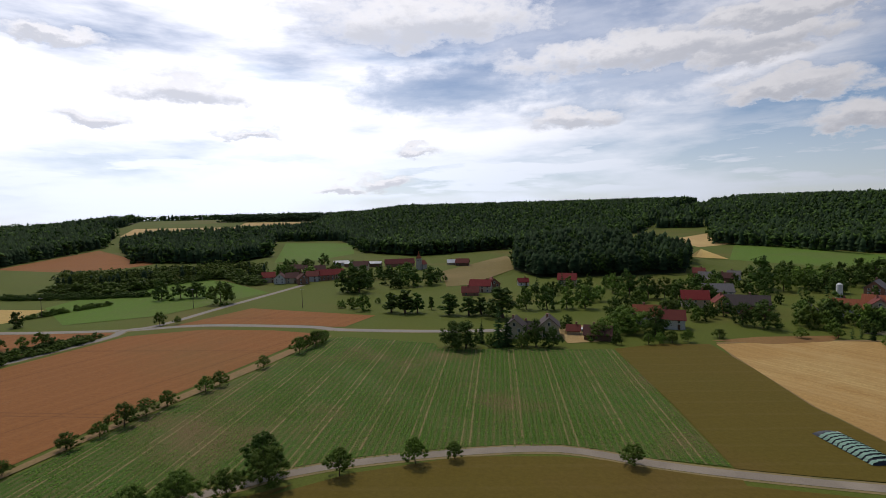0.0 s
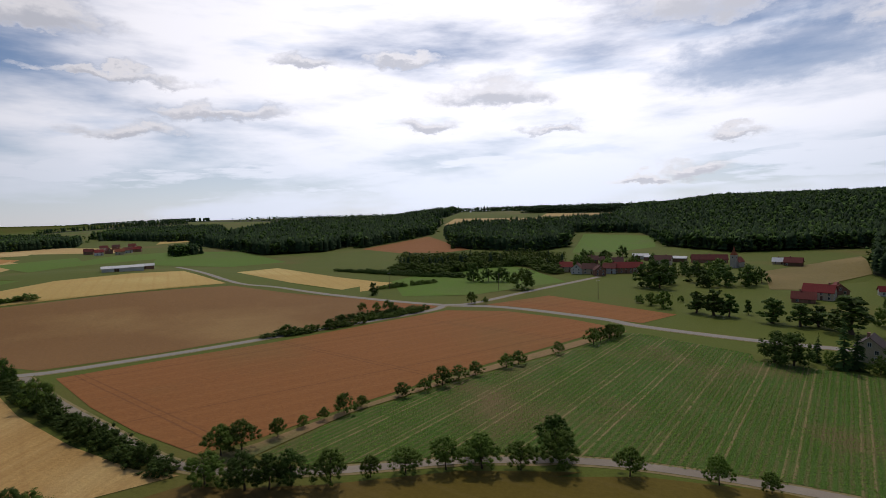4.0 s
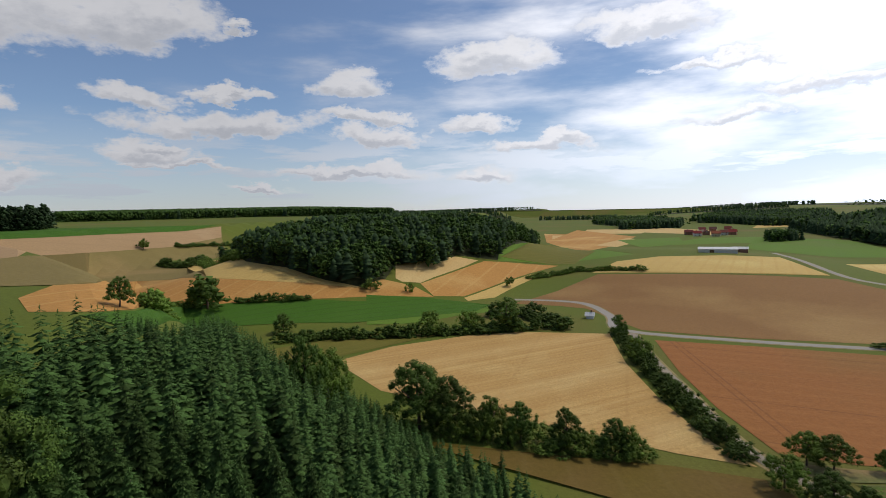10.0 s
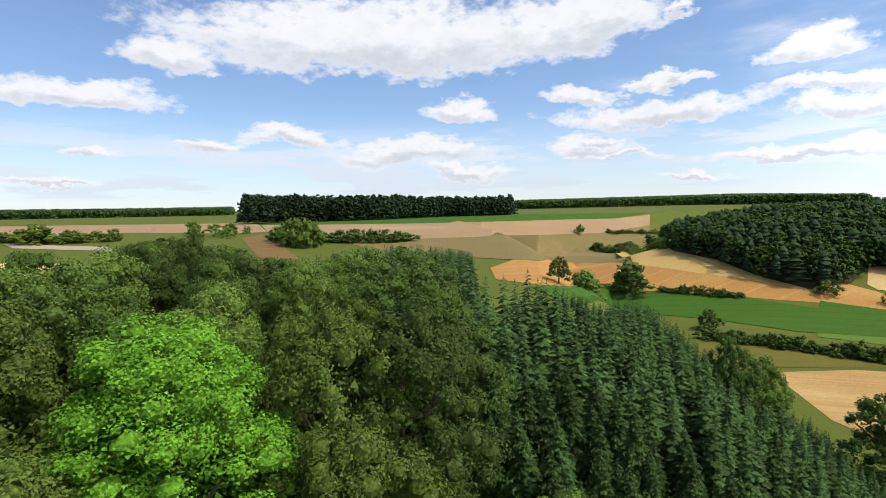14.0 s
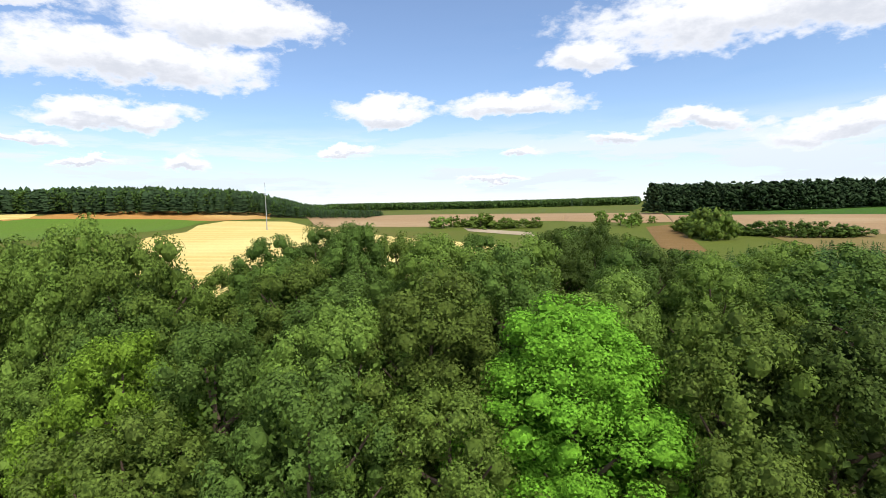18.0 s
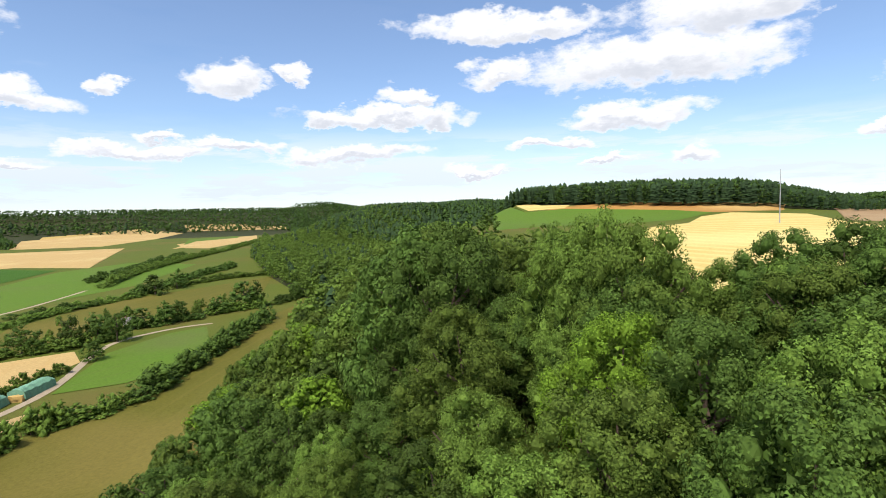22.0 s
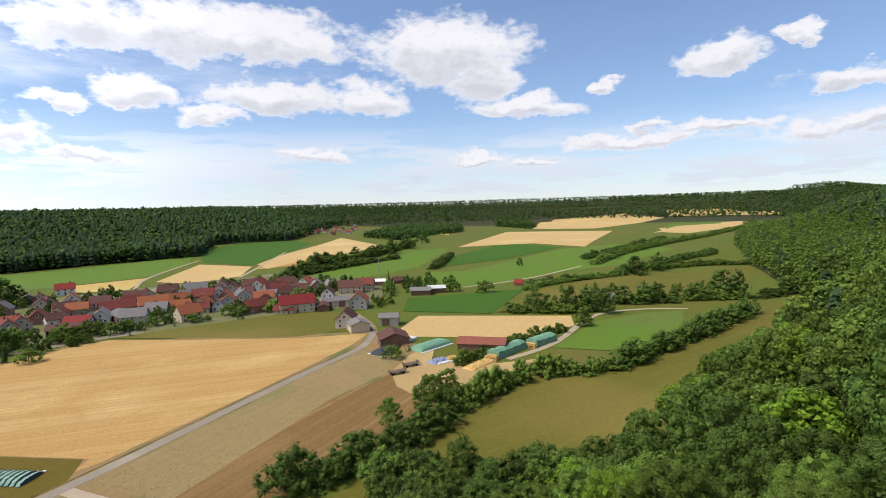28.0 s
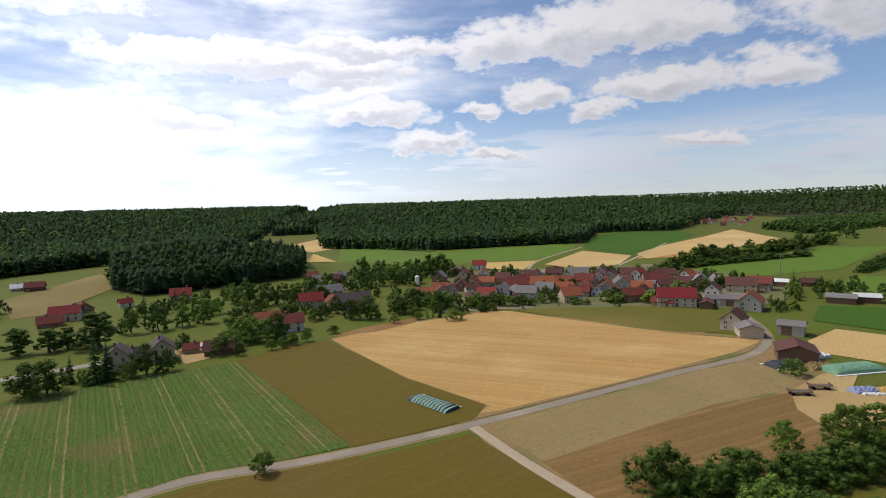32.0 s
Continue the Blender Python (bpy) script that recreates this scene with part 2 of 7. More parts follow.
def material(name, base, second=None, rough=0.9, scale=0.2, fine=4.0, bump_depth=0.1, contrast=0.5, rows=None, per_object=0.0, metal=0.0, spec=0.12, leaf=False, third=None, big=0.012, grain_mix=0.32):
    """A node material on world or object coordinates: two scales of noise between two or three colours, optional crop rows (bearing, spacing, strength), relief."""
    second = second or tuple(c * 0.7 for c in base)
    m = bpy.data.materials.new(name)
    m.use_nodes = True
    N, L = m.node_tree.nodes, m.node_tree.links
    bsdf = N["Principled BSDF"]
    bsdf.inputs["Roughness"].default_value, bsdf.inputs["Metallic"].default_value = rough, metal
    bsdf.inputs["Specular IOR Level"].default_value = spec
    pos = N.new("ShaderNodeTexCoord").outputs["Object"]

    def noise_tex(sc, detail=4, rough_n=0.5):
        n = N.new("ShaderNodeTexNoise")
        n.inputs["Scale"].default_value, n.inputs["Detail"].default_value, n.inputs["Roughness"].default_value = sc, detail, rough_n
        L.new(pos, n.inputs["Vector"])
        return n.outputs[0]

    def mix(fac, c1, c2):
        n = N.new("ShaderNodeMix")
        n.data_type = "RGBA"
        for k, v in ((0, fac), (6, c1), (7, c2)):
            if isinstance(v, tuple):
                n.inputs[k].default_value = (*v, 1)
            elif isinstance(v, float):
                n.inputs[k].default_value = v
            else:
                L.new(v, n.inputs[k])
        return n.outputs[2]

    def spread(v, lo, hi):
        n = N.new("ShaderNodeMapRange")
        n.inputs[1].default_value, n.inputs[2].default_value = lo, hi
        L.new(v, n.inputs[0])
        return n.outputs[0]

    f = spread(noise_tex(scale), 0.5 - 0.25 / max(contrast, 0.05), 0.5 + 0.25 / max(contrast, 0.05))
    col = mix(f, base, second)
    if third:
        col = mix(spread(noise_tex(big, 5), 0.52, 0.68), col, third)
    grain = noise_tex(fine, 5, 0.72)
    dark = N.new("ShaderNodeMix")
    dark.data_type, dark.blend_type = "RGBA", "MULTIPLY"
    dark.inputs[0].default_value = grain_mix
    L.new(col, dark.inputs[6])
    g = N.new("ShaderNodeMapRange")
    g.inputs[1].default_value, g.inputs[2].default_value, g.inputs[3].default_value, g.inputs[4].default_value = 0.3, 0.7, 0.42, 1.4
    L.new(grain, g.inputs[0])
    L.new(g.outputs[0], dark.inputs[7])
    col = dark.outputs[2]
    relief = grain
    for bearing, spacing, strength, width, tint, *shift in rows or ():
        mp = N.new("ShaderNodeMapping")
        mp.inputs["Rotation"].default_value = (0, 0, radians(-bearing))
        L.new(pos, mp.inputs[0])
        sx = N.new("ShaderNodeSeparateXYZ")
        L.new(mp.outputs[0], sx.inputs[0])

        def mth(op, p, q):
            n = N.new("ShaderNodeMath")
            n.operation = op
            for i, v in enumerate((p, q)):
                if isinstance(v, (int, float)):
                    n.inputs[i].default_value = v
                elif v is not None:
                    L.new(v, n.inputs[i])
            return n.outputs[0]
        wob = mth("MULTIPLY", noise_tex(0.05, 2), min(spacing * 0.3, 0.5))
        tri = mth("PINGPONG", mth("ADD", mth("ADD", sx.outputs[0], shift[0] if shift else 0.0), wob), spacing / 2)
        line = spread(tri, width * spacing / 2, width * spacing / 2 * 0.45)
        line = mth("MULTIPLY", mth("MULTIPLY", line, strength), spread(noise_tex(0.35, 3), 0.28, 0.5))
        col = mix(line, col, tint)
    if per_object:
        info = N.new("ShaderNodeObjectInfo").outputs["Random"]
        hs = N.new("ShaderNodeHueSaturation")
        v = N.new("ShaderNodeMapRange")
        v.inputs[3].default_value, v.inputs[4].default_value = 1 - per_object, 1 + per_object
        L.new(info, v.inputs[0])
        L.new(v.outputs[0], hs.inputs["Value"])
        h = N.new("ShaderNodeMapRange")
        h.inputs[3].default_value, h.inputs[4].default_value = 0.5 - per_object * 0.02, 0.5 + per_object * 0.03
        L.new(info, h.inputs[0])
        L.new(h.outputs[0], hs.inputs["Hue"])
        L.new(col, hs.inputs["Color"])
        col = hs.outputs[0]
    if leaf:
        isl = N.new("ShaderNodeNewGeometry").outputs["Random Per Island"]
        hs = N.new("ShaderNodeHueSaturation")
        v = N.new("ShaderNodeMapRange")
        v.inputs[3].default_value, v.inputs[4].default_value = 0.68, 1.32
        L.new(isl, v.inputs[0])
        L.new(v.outputs[0], hs.inputs["Value"])
        L.new(col, hs.inputs["Color"])
        col = hs.outputs[0]
        tr = N.new("ShaderNodeBsdfTranslucent")
        L.new(col, tr.inputs[0])
        ms = N.new("ShaderNodeMixShader")
        ms.inputs[0].default_value = 0.18
        L.new(bsdf.outputs[0], ms.inputs[1])
        L.new(tr.outputs[0], ms.inputs[2])
        L.new(ms.outputs[0], N["Material Output"].inputs[0])
    L.new(col, bsdf.inputs["Base Color"])
    if bump_depth:
        b = N.new("ShaderNodeBump")
        b.inputs["Distance"].default_value, b.inputs["Strength"].default_value = bump_depth, 0.7
        L.new(relief, b.inputs["Height"])
        L.new(b.outputs[0], bsdf.inputs["Normal"])
    MAT[name] = m
    return m


material("meadow", (0.085, 0.118, 0.014), (0.108, 0.119, 0.018), scale=0.03, fine=1.2, third=(0.128, 0.112, 0.025), big=0.01)
material("green", (0.088, 0.17, 0.016), (0.105, 0.165, 0.019), scale=0.03, fine=1.0, third=(0.11, 0.15, 0.029), rows=[(20, 9, 0.25, 0.2, (0.11, 0.13, 0.036))])
material("dark_green", (0.042, 0.11, 0.009), (0.055, 0.118, 0.012), scale=0.05, fine=1.5, bump_depth=0.4, rows=[(30, 6, 0.3, 0.25, (0.03, 0.06, 0.011))])
material("olive", (0.13, 0.112, 0.018), (0.105, 0.107, 0.016), scale=0.04, fine=1.2, third=(0.16, 0.13, 0.028), rows=[(225, 7, 0.3, 0.25, (0.16, 0.132, 0.03))])
material("soil_green", (0.13, 0.086, 0.012), (0.1, 0.084, 0.011), scale=0.022, fine=1.0, third=(0.142, 0.086, 0.026), grain_mix=0.25, rows=[(268, 8, 0.14, 0.2, (0.17, 0.12, 0.04))])
material("beet", (0.056, 0.132, 0.014), (0.088, 0.126, 0.024), scale=0.09, fine=2.6, bump_depth=0.5, contrast=0.9, third=(0.175, 0.122, 0.052), big=0.022, rows=[(-6, 1.6, 0.45, 0.6, (0.175, 0.127, 0.056)), (-6, 5.6, 0.18, 0.16, (0.25, 0.175, 0.08), 1.4), (-6, 11.2, 0.54, 0.05, (0.35, 0.245, 0.12), 6.5), (-6, 11.2, 0.46, 0.045, (0.35, 0.245, 0.12), 8.3)])
material("rust", (0.27, 0.112, 0.034), (0.235, 0.096, 0.027), scale=0.03, fine=0.8, bump_depth=0.3, third=(0.225, 0.11, 0.034), big=0.014, grain_mix=0.25, rows=[(154, 24, 0.5, 0.03, (0.13, 0.055, 0.022)), (154, 7, 0.22, 0.4, (0.31, 0.14, 0.048)), (84, 61, 0.5, 0.012, (0.13, 0.055, 0.022), 4), (84, 61, 0.5, 0.012, (0.13, 0.055, 0.022), 6)])
material("orange", (0.42, 0.22, 0.06), (0.36, 0.18, 0.05), scale=0.03, fine=0.8, bump_depth=0.2, third=(0.5, 0.32, 0.108), rows=[(70, 12, 0.3, 0.15, (0.5, 0.33, 0.115))])
material("umber", (0.235, 0.128, 0.046), (0.19, 0.098, 0.034), scale=0.02, fine=0.8, bump_depth=0.2, third=(0.28, 0.17, 0.063), grain_mix=0.25)
# own brown on the slope; on the plateau it carries painted cloud shade
material("dun_and_shade", (0.2, 0.15, 0.054), (0.17, 0.135, 0.043), scale=0.03, fine=0.8, bump_depth=0.2, third=(0.24, 0.17, 0.065))
# tan darkened: the cloud shade over the plateau is put into this colour
material("shaded_tan", (0.34, 0.225, 0.115), (0.29, 0.19, 0.095), scale=0.02, fine=0.8, bump_depth=0.2, third=(0.37, 0.26, 0.14), grain_mix=0.25, rows=[(60, 14, 0.3, 0.2, (0.26, 0.17, 0.085))])
material("straw", (0.5, 0.35, 0.115), (0.44, 0.3, 0.094), scale=0.03, fine=1.0, bump_depth=0.2, third=(0.53, 0.4, 0.144), rows=[(60, 8, 0.4, 0.3, (0.42, 0.27, 0.079))])
material("tan", (0.5, 0.35, 0.144), (0.46, 0.31, 0.122), scale=0.03, fine=1.0, bump_depth=0.2, third=(0.54, 0.4, 0.173), rows=[(75, 10, 0.35, 0.3, (0.45, 0.29, 0.108))])
material("pale", (0.6, 0.45, 0.144), (0.55, 0.4, 0.130), scale=0.03, fine=1.0, bump_depth=0.2, third=(0.66, 0.53, 0.202), rows=[(75, 9, 0.6, 0.5, (0.68, 0.55, 0.216))])
material("gold", (0.45, 0.28, 0.096), (0.4, 0.24, 0.08), scale=0.05, fine=1.3, bump_depth=0.3, contrast=0.8, third=(0.5, 0.345, 0.135), big=0.03, grain_mix=0.4, rows=[(28, 2.4, 0.3, 0.5, (0.33, 0.195, 0.066)), (27, 8.3, 0.22, 0.3, (0.5, 0.345, 0.13)), (29, 23, 0.3, 0.06, (0.54, 0.38, 0.155)), (72, 31, 0.3, 0.04, (0.33, 0.19, 0.066)), (28, 13, 0.28, 0.4, (0.36, 0.215, 0.074)), (28.6, 37, 0.26, 0.3, (0.54, 0.39, 0.17)), (27.5, 5.1, 0.28, 0.25, (0.33, 0.19, 0.062))])
material("weeds", (0.24, 0.19, 0.075), (0.3, 0.2, 0.095), scale=0.06, fine=1.6, bump_depth=0.4, third=(0.17, 0.185, 0.055), big=0.018, rows=[(75, 3.4, 0.3, 0.4, (0.3, 0.21, 0.1))])
material("earth", (0.2, 0.12, 0.042), (0.17, 0.105, 0.034), scale=0.05, fine=1.2, bump_depth=0.3, third=(0.25, 0.15, 0.06), rows=[(73, 5, 0.4, 0.3, (0.26, 0.155, 0.06)), (73, 1.7, 0.3, 0.5, (0.14, 0.085, 0.029)), (73, 17, 0.5, 0.08, (0.3, 0.19, 0.085))])
material("dirt", (0.42, 0.3, 0.130), (0.33, 0.22, 0.086), scale=0.1, fine=1.5, bump_depth=0.15, third=(0.48, 0.36, 0.166), big=0.05)
material("asphalt", (0.27, 0.228, 0.172), (0.23, 0.195, 0.15), scale=0.3, fine=6, bump_depth=0.02, third=(0.31, 0.265, 0.2), big=0.08)
material("asphalt_light", (0.3, 0.275, 0.235), (0.25, 0.23, 0.2), scale=0.3, fine=6, bump_depth=0.02)
material("gravel", (0.42, 0.34, 0.24), (0.33, 0.26, 0.17), scale=0.3, fine=3, bump_depth=0.05)
material("verge", (0.3, 0.22, 0.1), (0.2, 0.17, 0.07), scale=0.2, fine=2, bump_depth=0.2, third=(0.12, 0.13, 0.04), big=0.06)
# tree shade put into the colour, so gaps in sparse woods stay dark
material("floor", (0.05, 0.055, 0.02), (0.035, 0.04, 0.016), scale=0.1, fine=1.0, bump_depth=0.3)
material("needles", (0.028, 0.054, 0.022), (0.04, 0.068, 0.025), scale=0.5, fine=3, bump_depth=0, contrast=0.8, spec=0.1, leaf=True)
material("far_leaves", (0.048, 0.094, 0.02), (0.07, 0.122, 0.026), scale=0.08, fine=1.5, bump_depth=0, contrast=0.8, spec=0.1, leaf=True)
material("leaves", (0.092, 0.148, 0.021), (0.132, 0.194, 0.031), rough=0.75, spec=0.12, scale=6.0, contrast=0.9, fine=2, bump_depth=0, leaf=True, per_object=0.32)
material("leaves_dark", (0.056, 0.1, 0.016), (0.084, 0.13, 0.023), rough=0.75, spec=0.12, scale=6.0, contrast=0.9, fine=2, bump_depth=0, leaf=True, per_object=0.28)
material("leaves_lime", (0.12, 0.215, 0.017), (0.16, 0.255, 0.024), rough=0.7, spec=0.1, scale=6.0, fine=2, bump_depth=0, leaf=True, per_object=0.15)
material("leaves_bright", (0.115, 0.285, 0.02), (0.16, 0.34, 0.028), scale=6.0, fine=2, bump_depth=0, spec=0.1, leaf=True, per_object=0.05)
material("crop_leaves", (0.1, 0.23, 0.022), (0.17, 0.26, 0.045), scale=0.1, fine=1.5, bump_depth=0, contrast=0.9, spec=0.1, leaf=True)
material("dry_tufts", (0.24, 0.18, 0.085), (0.12, 0.15, 0.045), scale=0.05, fine=1.0, bump_depth=0, contrast=1.2, leaf=True)
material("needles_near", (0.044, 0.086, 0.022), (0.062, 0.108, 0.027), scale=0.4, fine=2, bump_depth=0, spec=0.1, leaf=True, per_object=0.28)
for nm, c in (("roof_orange", (0.33, 0.105, 0.05)), ("roof_red", (0.18, 0.046, 0.036)), ("roof_crimson", (0.25, 0.036, 0.032)), ("roof_brown", (0.125, 0.055, 0.045)), ("roof_slate", (0.2, 0.185, 0.175)),
              ("roof_dark", (0.09, 0.07, 0.065)), ("roof_white", (0.7, 0.7, 0.68)), ("roof_rust_sheet", (0.26, 0.09, 0.06))):
    material(nm, c, tuple(v * 0.75 for v in c), rough=0.75, scale=0.6, fine=5, bump_depth=0.04, per_object=0.15, rows=[(0, 0.9, 0.35, 0.3, tuple(v * 0.55 for v in c))])
for nm, c in (("wall_white", (0.66, 0.64, 0.6)), ("wall_cream", (0.52, 0.43, 0.31)), ("wall_brick", (0.3, 0.16, 0.11)), ("wall_wood", (0.17, 0.1, 0.065)), ("wall_grey", (0.42, 0.38, 0.34)), ("wall_ochre", (0.6, 0.38, 0.14))):
    material(nm, c, tuple(v * 0.86 for v in c), scale=0.4, fine=3, bump_depth=0.02, per_object=0.08)
material("glass", (0.03, 0.035, 0.04), (0.04, 0.045, 0.05), rough=0.12, bump_depth=0, spec=0.6)
material("steel", (0.45, 0.45, 0.46), (0.36, 0.36, 0.37), rough=0.45, metal=0.8, bump_depth=0.005)
material("pole_wood", (0.16, 0.12, 0.09), scale=2, fine=8, bump_depth=0.01)
material("tarp_green", (0.12, 0.26, 0.16), (0.19, 0.34, 0.22), rough=0.6, scale=0.8, fine=2.5, bump_depth=0.12)
material("yard", (0.115, 0.13, 0.04), (0.16, 0.15, 0.07), scale=0.05, fine=1.0, bump_depth=0.1, contrast=1.0, third=(0.26, 0.22, 0.15), big=0.03)
material("margin", (0.3, 0.175, 0.085), (0.2, 0.155, 0.06), scale=0.15, fine=1.5, bump_depth=0.2, third=(0.13, 0.14, 0.045), big=0.05)
material("tarp_mint", (0.17, 0.31, 0.225), (0.25, 0.38, 0.3), rough=0.55, scale=0.8, fine=3, bump_depth=0.05)
material("plastic_black", (0.035, 0.04, 0.05), (0.06, 0.065, 0.075), rough=0.4, scale=1, fine=4, bump_depth=0.05)
material("plastic_white", (0.75, 0.75, 0.74), (0.6, 0.6, 0.58), rough=0.45, scale=1, fine=4, bump_depth=0.04)
material("plastic_blue", (0.3, 0.34, 0.5), (0.2, 0.22, 0.36), rough=0.5, scale=1, fine=4, bump_depth=0.05)
material("straw_bale", (0.6, 0.4, 0.14), (0.5, 0.31, 0.1), scale=1.5, fine=8, bump_depth=0.05)
material("rubber", (0.02, 0.02, 0.02), rough=0.8, bump_depth=0.01)
material("paint_red", (0.3, 0.04, 0.03), rough=0.5, bump_depth=0)
material("paint_dark", (0.05, 0.06, 0.08), rough=0.3, bump_depth=0)
material("paint_silver", (0.5, 0.5, 0.52), rough=0.3, metal=0.5, bump_depth=0)
material("bark", (0.12, 0.085, 0.06), (0.08, 0.06, 0.045), scale=2, fine=9, bump_depth=0.04)

# ---- ground, fields and roads: one triangulated plan, so that neighbours share their edges ----
PLOTS = []          # name, material, outline, lift


def field(name, mat, *outline):
    lift = {"rust": 0.1, "orange": 0.1, "dark_green": 0.2, "beet": 0.1, "gold": 0.1, "umber": 0.08}.get(mat, 0.15)
    PLOTS.append((name, mat, list(outline), lift))


WOODS = []


def wood(name, sort, tall_m, *outline, taper=None):
    """A wood by its outline; taper: bearings between which its trees grow from low to full height."""
    WOODS.append((name, sort, tall_m, outline, taper))
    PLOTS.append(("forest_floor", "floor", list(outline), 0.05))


def ribbon(points, width):
    """The outline of a way of even width along rounded bends."""
    p = [Vector(q) for q in points]
    line = []
    for i in range(len(p) - 1):
        a, b, c, d = p[max(i - 1, 0)], p[i], p[i + 1], p[min(i + 2, len(p) - 1)]
        for k in range(4):
            t = k / 4
            line.append(0.5 * (2 * b + (c - a) * t + (2 * a - 5 * b + 4 * c - d) * t * t + (3 * b - a - 3 * c + d) * t ** 3))
    line.append(p[-1])
    left, right = [], []
    for i, q in enumerate(line):
        t = (line[min(i + 1, len(line) - 1)] - line[max(i - 1, 0)]).normalized()
        n = Vector((-t.y, t.x)) * width / 2
        left.append(tuple(q + n)), right.append(tuple(q - n))
    return left + right[::-1]


def road(name, mat, width, *points):
    if mat.startswith("asphalt"):
        PLOTS.append(("verge", "verge", ribbon(points, width + 1.6), 0.05))
    PLOTS.append((name, mat, ribbon(points, width), 0.1))


wood("front_wood", "mixed", 17, (-137, 758), (-94, 608), (-27, 552), (77, 613), (159, 700), (301, 793), (375, 927), (877, 1798), (-0, 2000), (-347, 1970), (-266, 1067))
wood("back_wood", "conifer", 17, (342, 853), (421, 830), (393, 974), (850, 1472), (1047, 1340))
wood("right_wood", "mixed", 17, (310, 601), (323, 579), (350, 520), (364, 438), (352, 572), (380, 453), (454, 420), (533, 366), (669, 440), (767, 368), (1785, 650), (1992, 1150), (1338, 1486), (750, 1299), (454, 891))
wood("block_wood", "conifer", 17, (55, 411), (68, 372), (123, 367), (173, 373), (206, 434), (159, 431), (165, 726), (88, 618))
wood("left_wood", "conifer", 17, (-435, 501), (-453, 565), (-485, 738), (-687, 1058), (-692, 1116), (-850, 1472), (-1202, 1202), (-636, 636))
wood("mid_wood", "conifer", 17, (-467, 750), (-320, 536), (-212, 510), (-196, 582), (-261, 801), (-355, 965), (-493, 864))
wood("ridge_wood", "conifer", 17, (-377, 966), (-217, 1111), (-126, 824), (-267, 820))
wood("far_wood", "conifer", 17, (-818, 510), (-481, 391), (-445, 447), (-483, 551), (-496, 763), (-581, 923), (-1426, 1266))
wood("far_ridge", "leafy", 17, (-174, 1992), (-388, 1449), (-950, 1645), (-1414, 1414), (-2205, 1378), (-3060, 1236), (-3523, 1424), (-2121, 2121), (-855, 2349), (-218, 2490))
wood("far_ridge", "leafy", 17, (-3179, 1690), (-3545, 625), (-3182, -334), (-3879, -408), (-4235, 747), (-3797, 2019))
wood("spur_wood", "grove", 17, (-525, -244), (-309, -126), (-275, -81), (-272, -53), (-275, -42), (-303, -38), (-315, -11), (-349, -1), (-363, 28), (-593, 94), (-720, 25), (-630, -111), (-436, -176))
wood("plateau_wood", "pine", 26, (-176, -411), (-232, -423), (-296, -396), (-428, -448), (-509, -405), (-611, -486), (-514, -538), (-355, -475), (-279, -508), (-204, -477))
wood("rise_wood", "mixed", 19, (430, -432), (372, -415), (302, -398), (238, -399), (137, -434), (76, -374), (40, -369), (58, -657), (226, -620), (380, -540), (450, -510), taper=(187.5, 199))
wood("rise_wood", "mixed", 16, (387, -445), (460, -445), (498, -418), (479, -361), (497, -336), (589, -340), (680, -339), (895, -446), (929, -626), (806, -778), (566, -699), (390, -482))
wood("far_ridge", "leafy", 17, (-524, -1298), (-122, -1395), (267, -1374), (496, -2552), (-974, -2411))
wood("far_ridge", "leafy", 17, (-1241, -152), (-1205, -487), (-1024, -800), (-2049, -1601), (-2581, -317))
wood("far_ridge", "leafy", 17, (1182, -923), (1550, -564), (1700, -0), (1550, 564), (1311, 918), (2048, 1434), (2600, -0), (1970, -1539))
wood("flank_wood", "leafy", 15, (75.0, -18.0), (110.0, -40.0), (160, -72), (232, -123), (412, -160), (602, -216), (1035, -400), (571, -242), (927, -375), (912, -615), (552, -431), (324, -267), (169, -141), (104.2, -107.9), (73.9, -94.6), (68.9, -57.9), (72.4, -19.4))
wood("copse", "conifer", 14, (-970, 301), (-983, 414), (-1157, 502), (-1221, 373))
wood("copse", "mixed", 14, (-1157, 530), (-1116, 609), (-939, 573), (-947, 628), (-1161, 770), (-1474, 694))
wood("copse", "mixed", 12, (-1335, 346), (-1004, 352), (-1105, 449), (-1500, 593), (-2078, 559))
wood("copse", "conifer", 14, (-1175, 547), (-938, 559), (-1110, 794), (-1349, 944), (-1618, 794))
wood("copse", "mixed", 12, (-570, 339), (-578, 377), (-628, 401), (-627, 364))
wood("stream_wood", "leafy", 11, (-273, 360), (-224, 347), (-206, 389), (-167, 423), (-134, 383), (-146, 432), (-189, 455), (-233, 422), (-290, 394))
wood("copse", "leafy", 12, (896, 295), (785, 205), (1045, 136), (1525, 213), (1320, 344))
wood("copse", "leafy", 12, (738, 479), (755, 412), (857, 403), (961, 476), (820, 511))
wood("far_copse", "leafy", 12, (1352, 89), (1109, -7), (1641, 5), (1694, 111))
wood("ridge_wood", "pine", 13, (-560, 1300), (-226, 1325), (-240, 1520), (-620, 1500))
wood("far_ridge", "leafy", 17, (156, -886), (590, -570), (914, -407), (1370, -610), (260, -1477))
wood("far_ridge", "leafy", 17, (911, -1166), (1425, -635), (2193, -976), (1478, -1891))
wood("copse", "mixed", 14, (-1823, 1139), (-2114, 770), (-2302, 838), (-2035, 1272))
wood("copse", "conifer", 14, (-1817, 556), (-1956, 310), (-2094, 332), (-1989, 608))
wood("copse", "mixed", 14, (-1192, 634), (-1261, 561), (-1352, 602), (-1280, 681))
wood("copse", "conifer", 15, (-2188, 230), (-2299, -80), (-2449, -86), (-2387, 251))
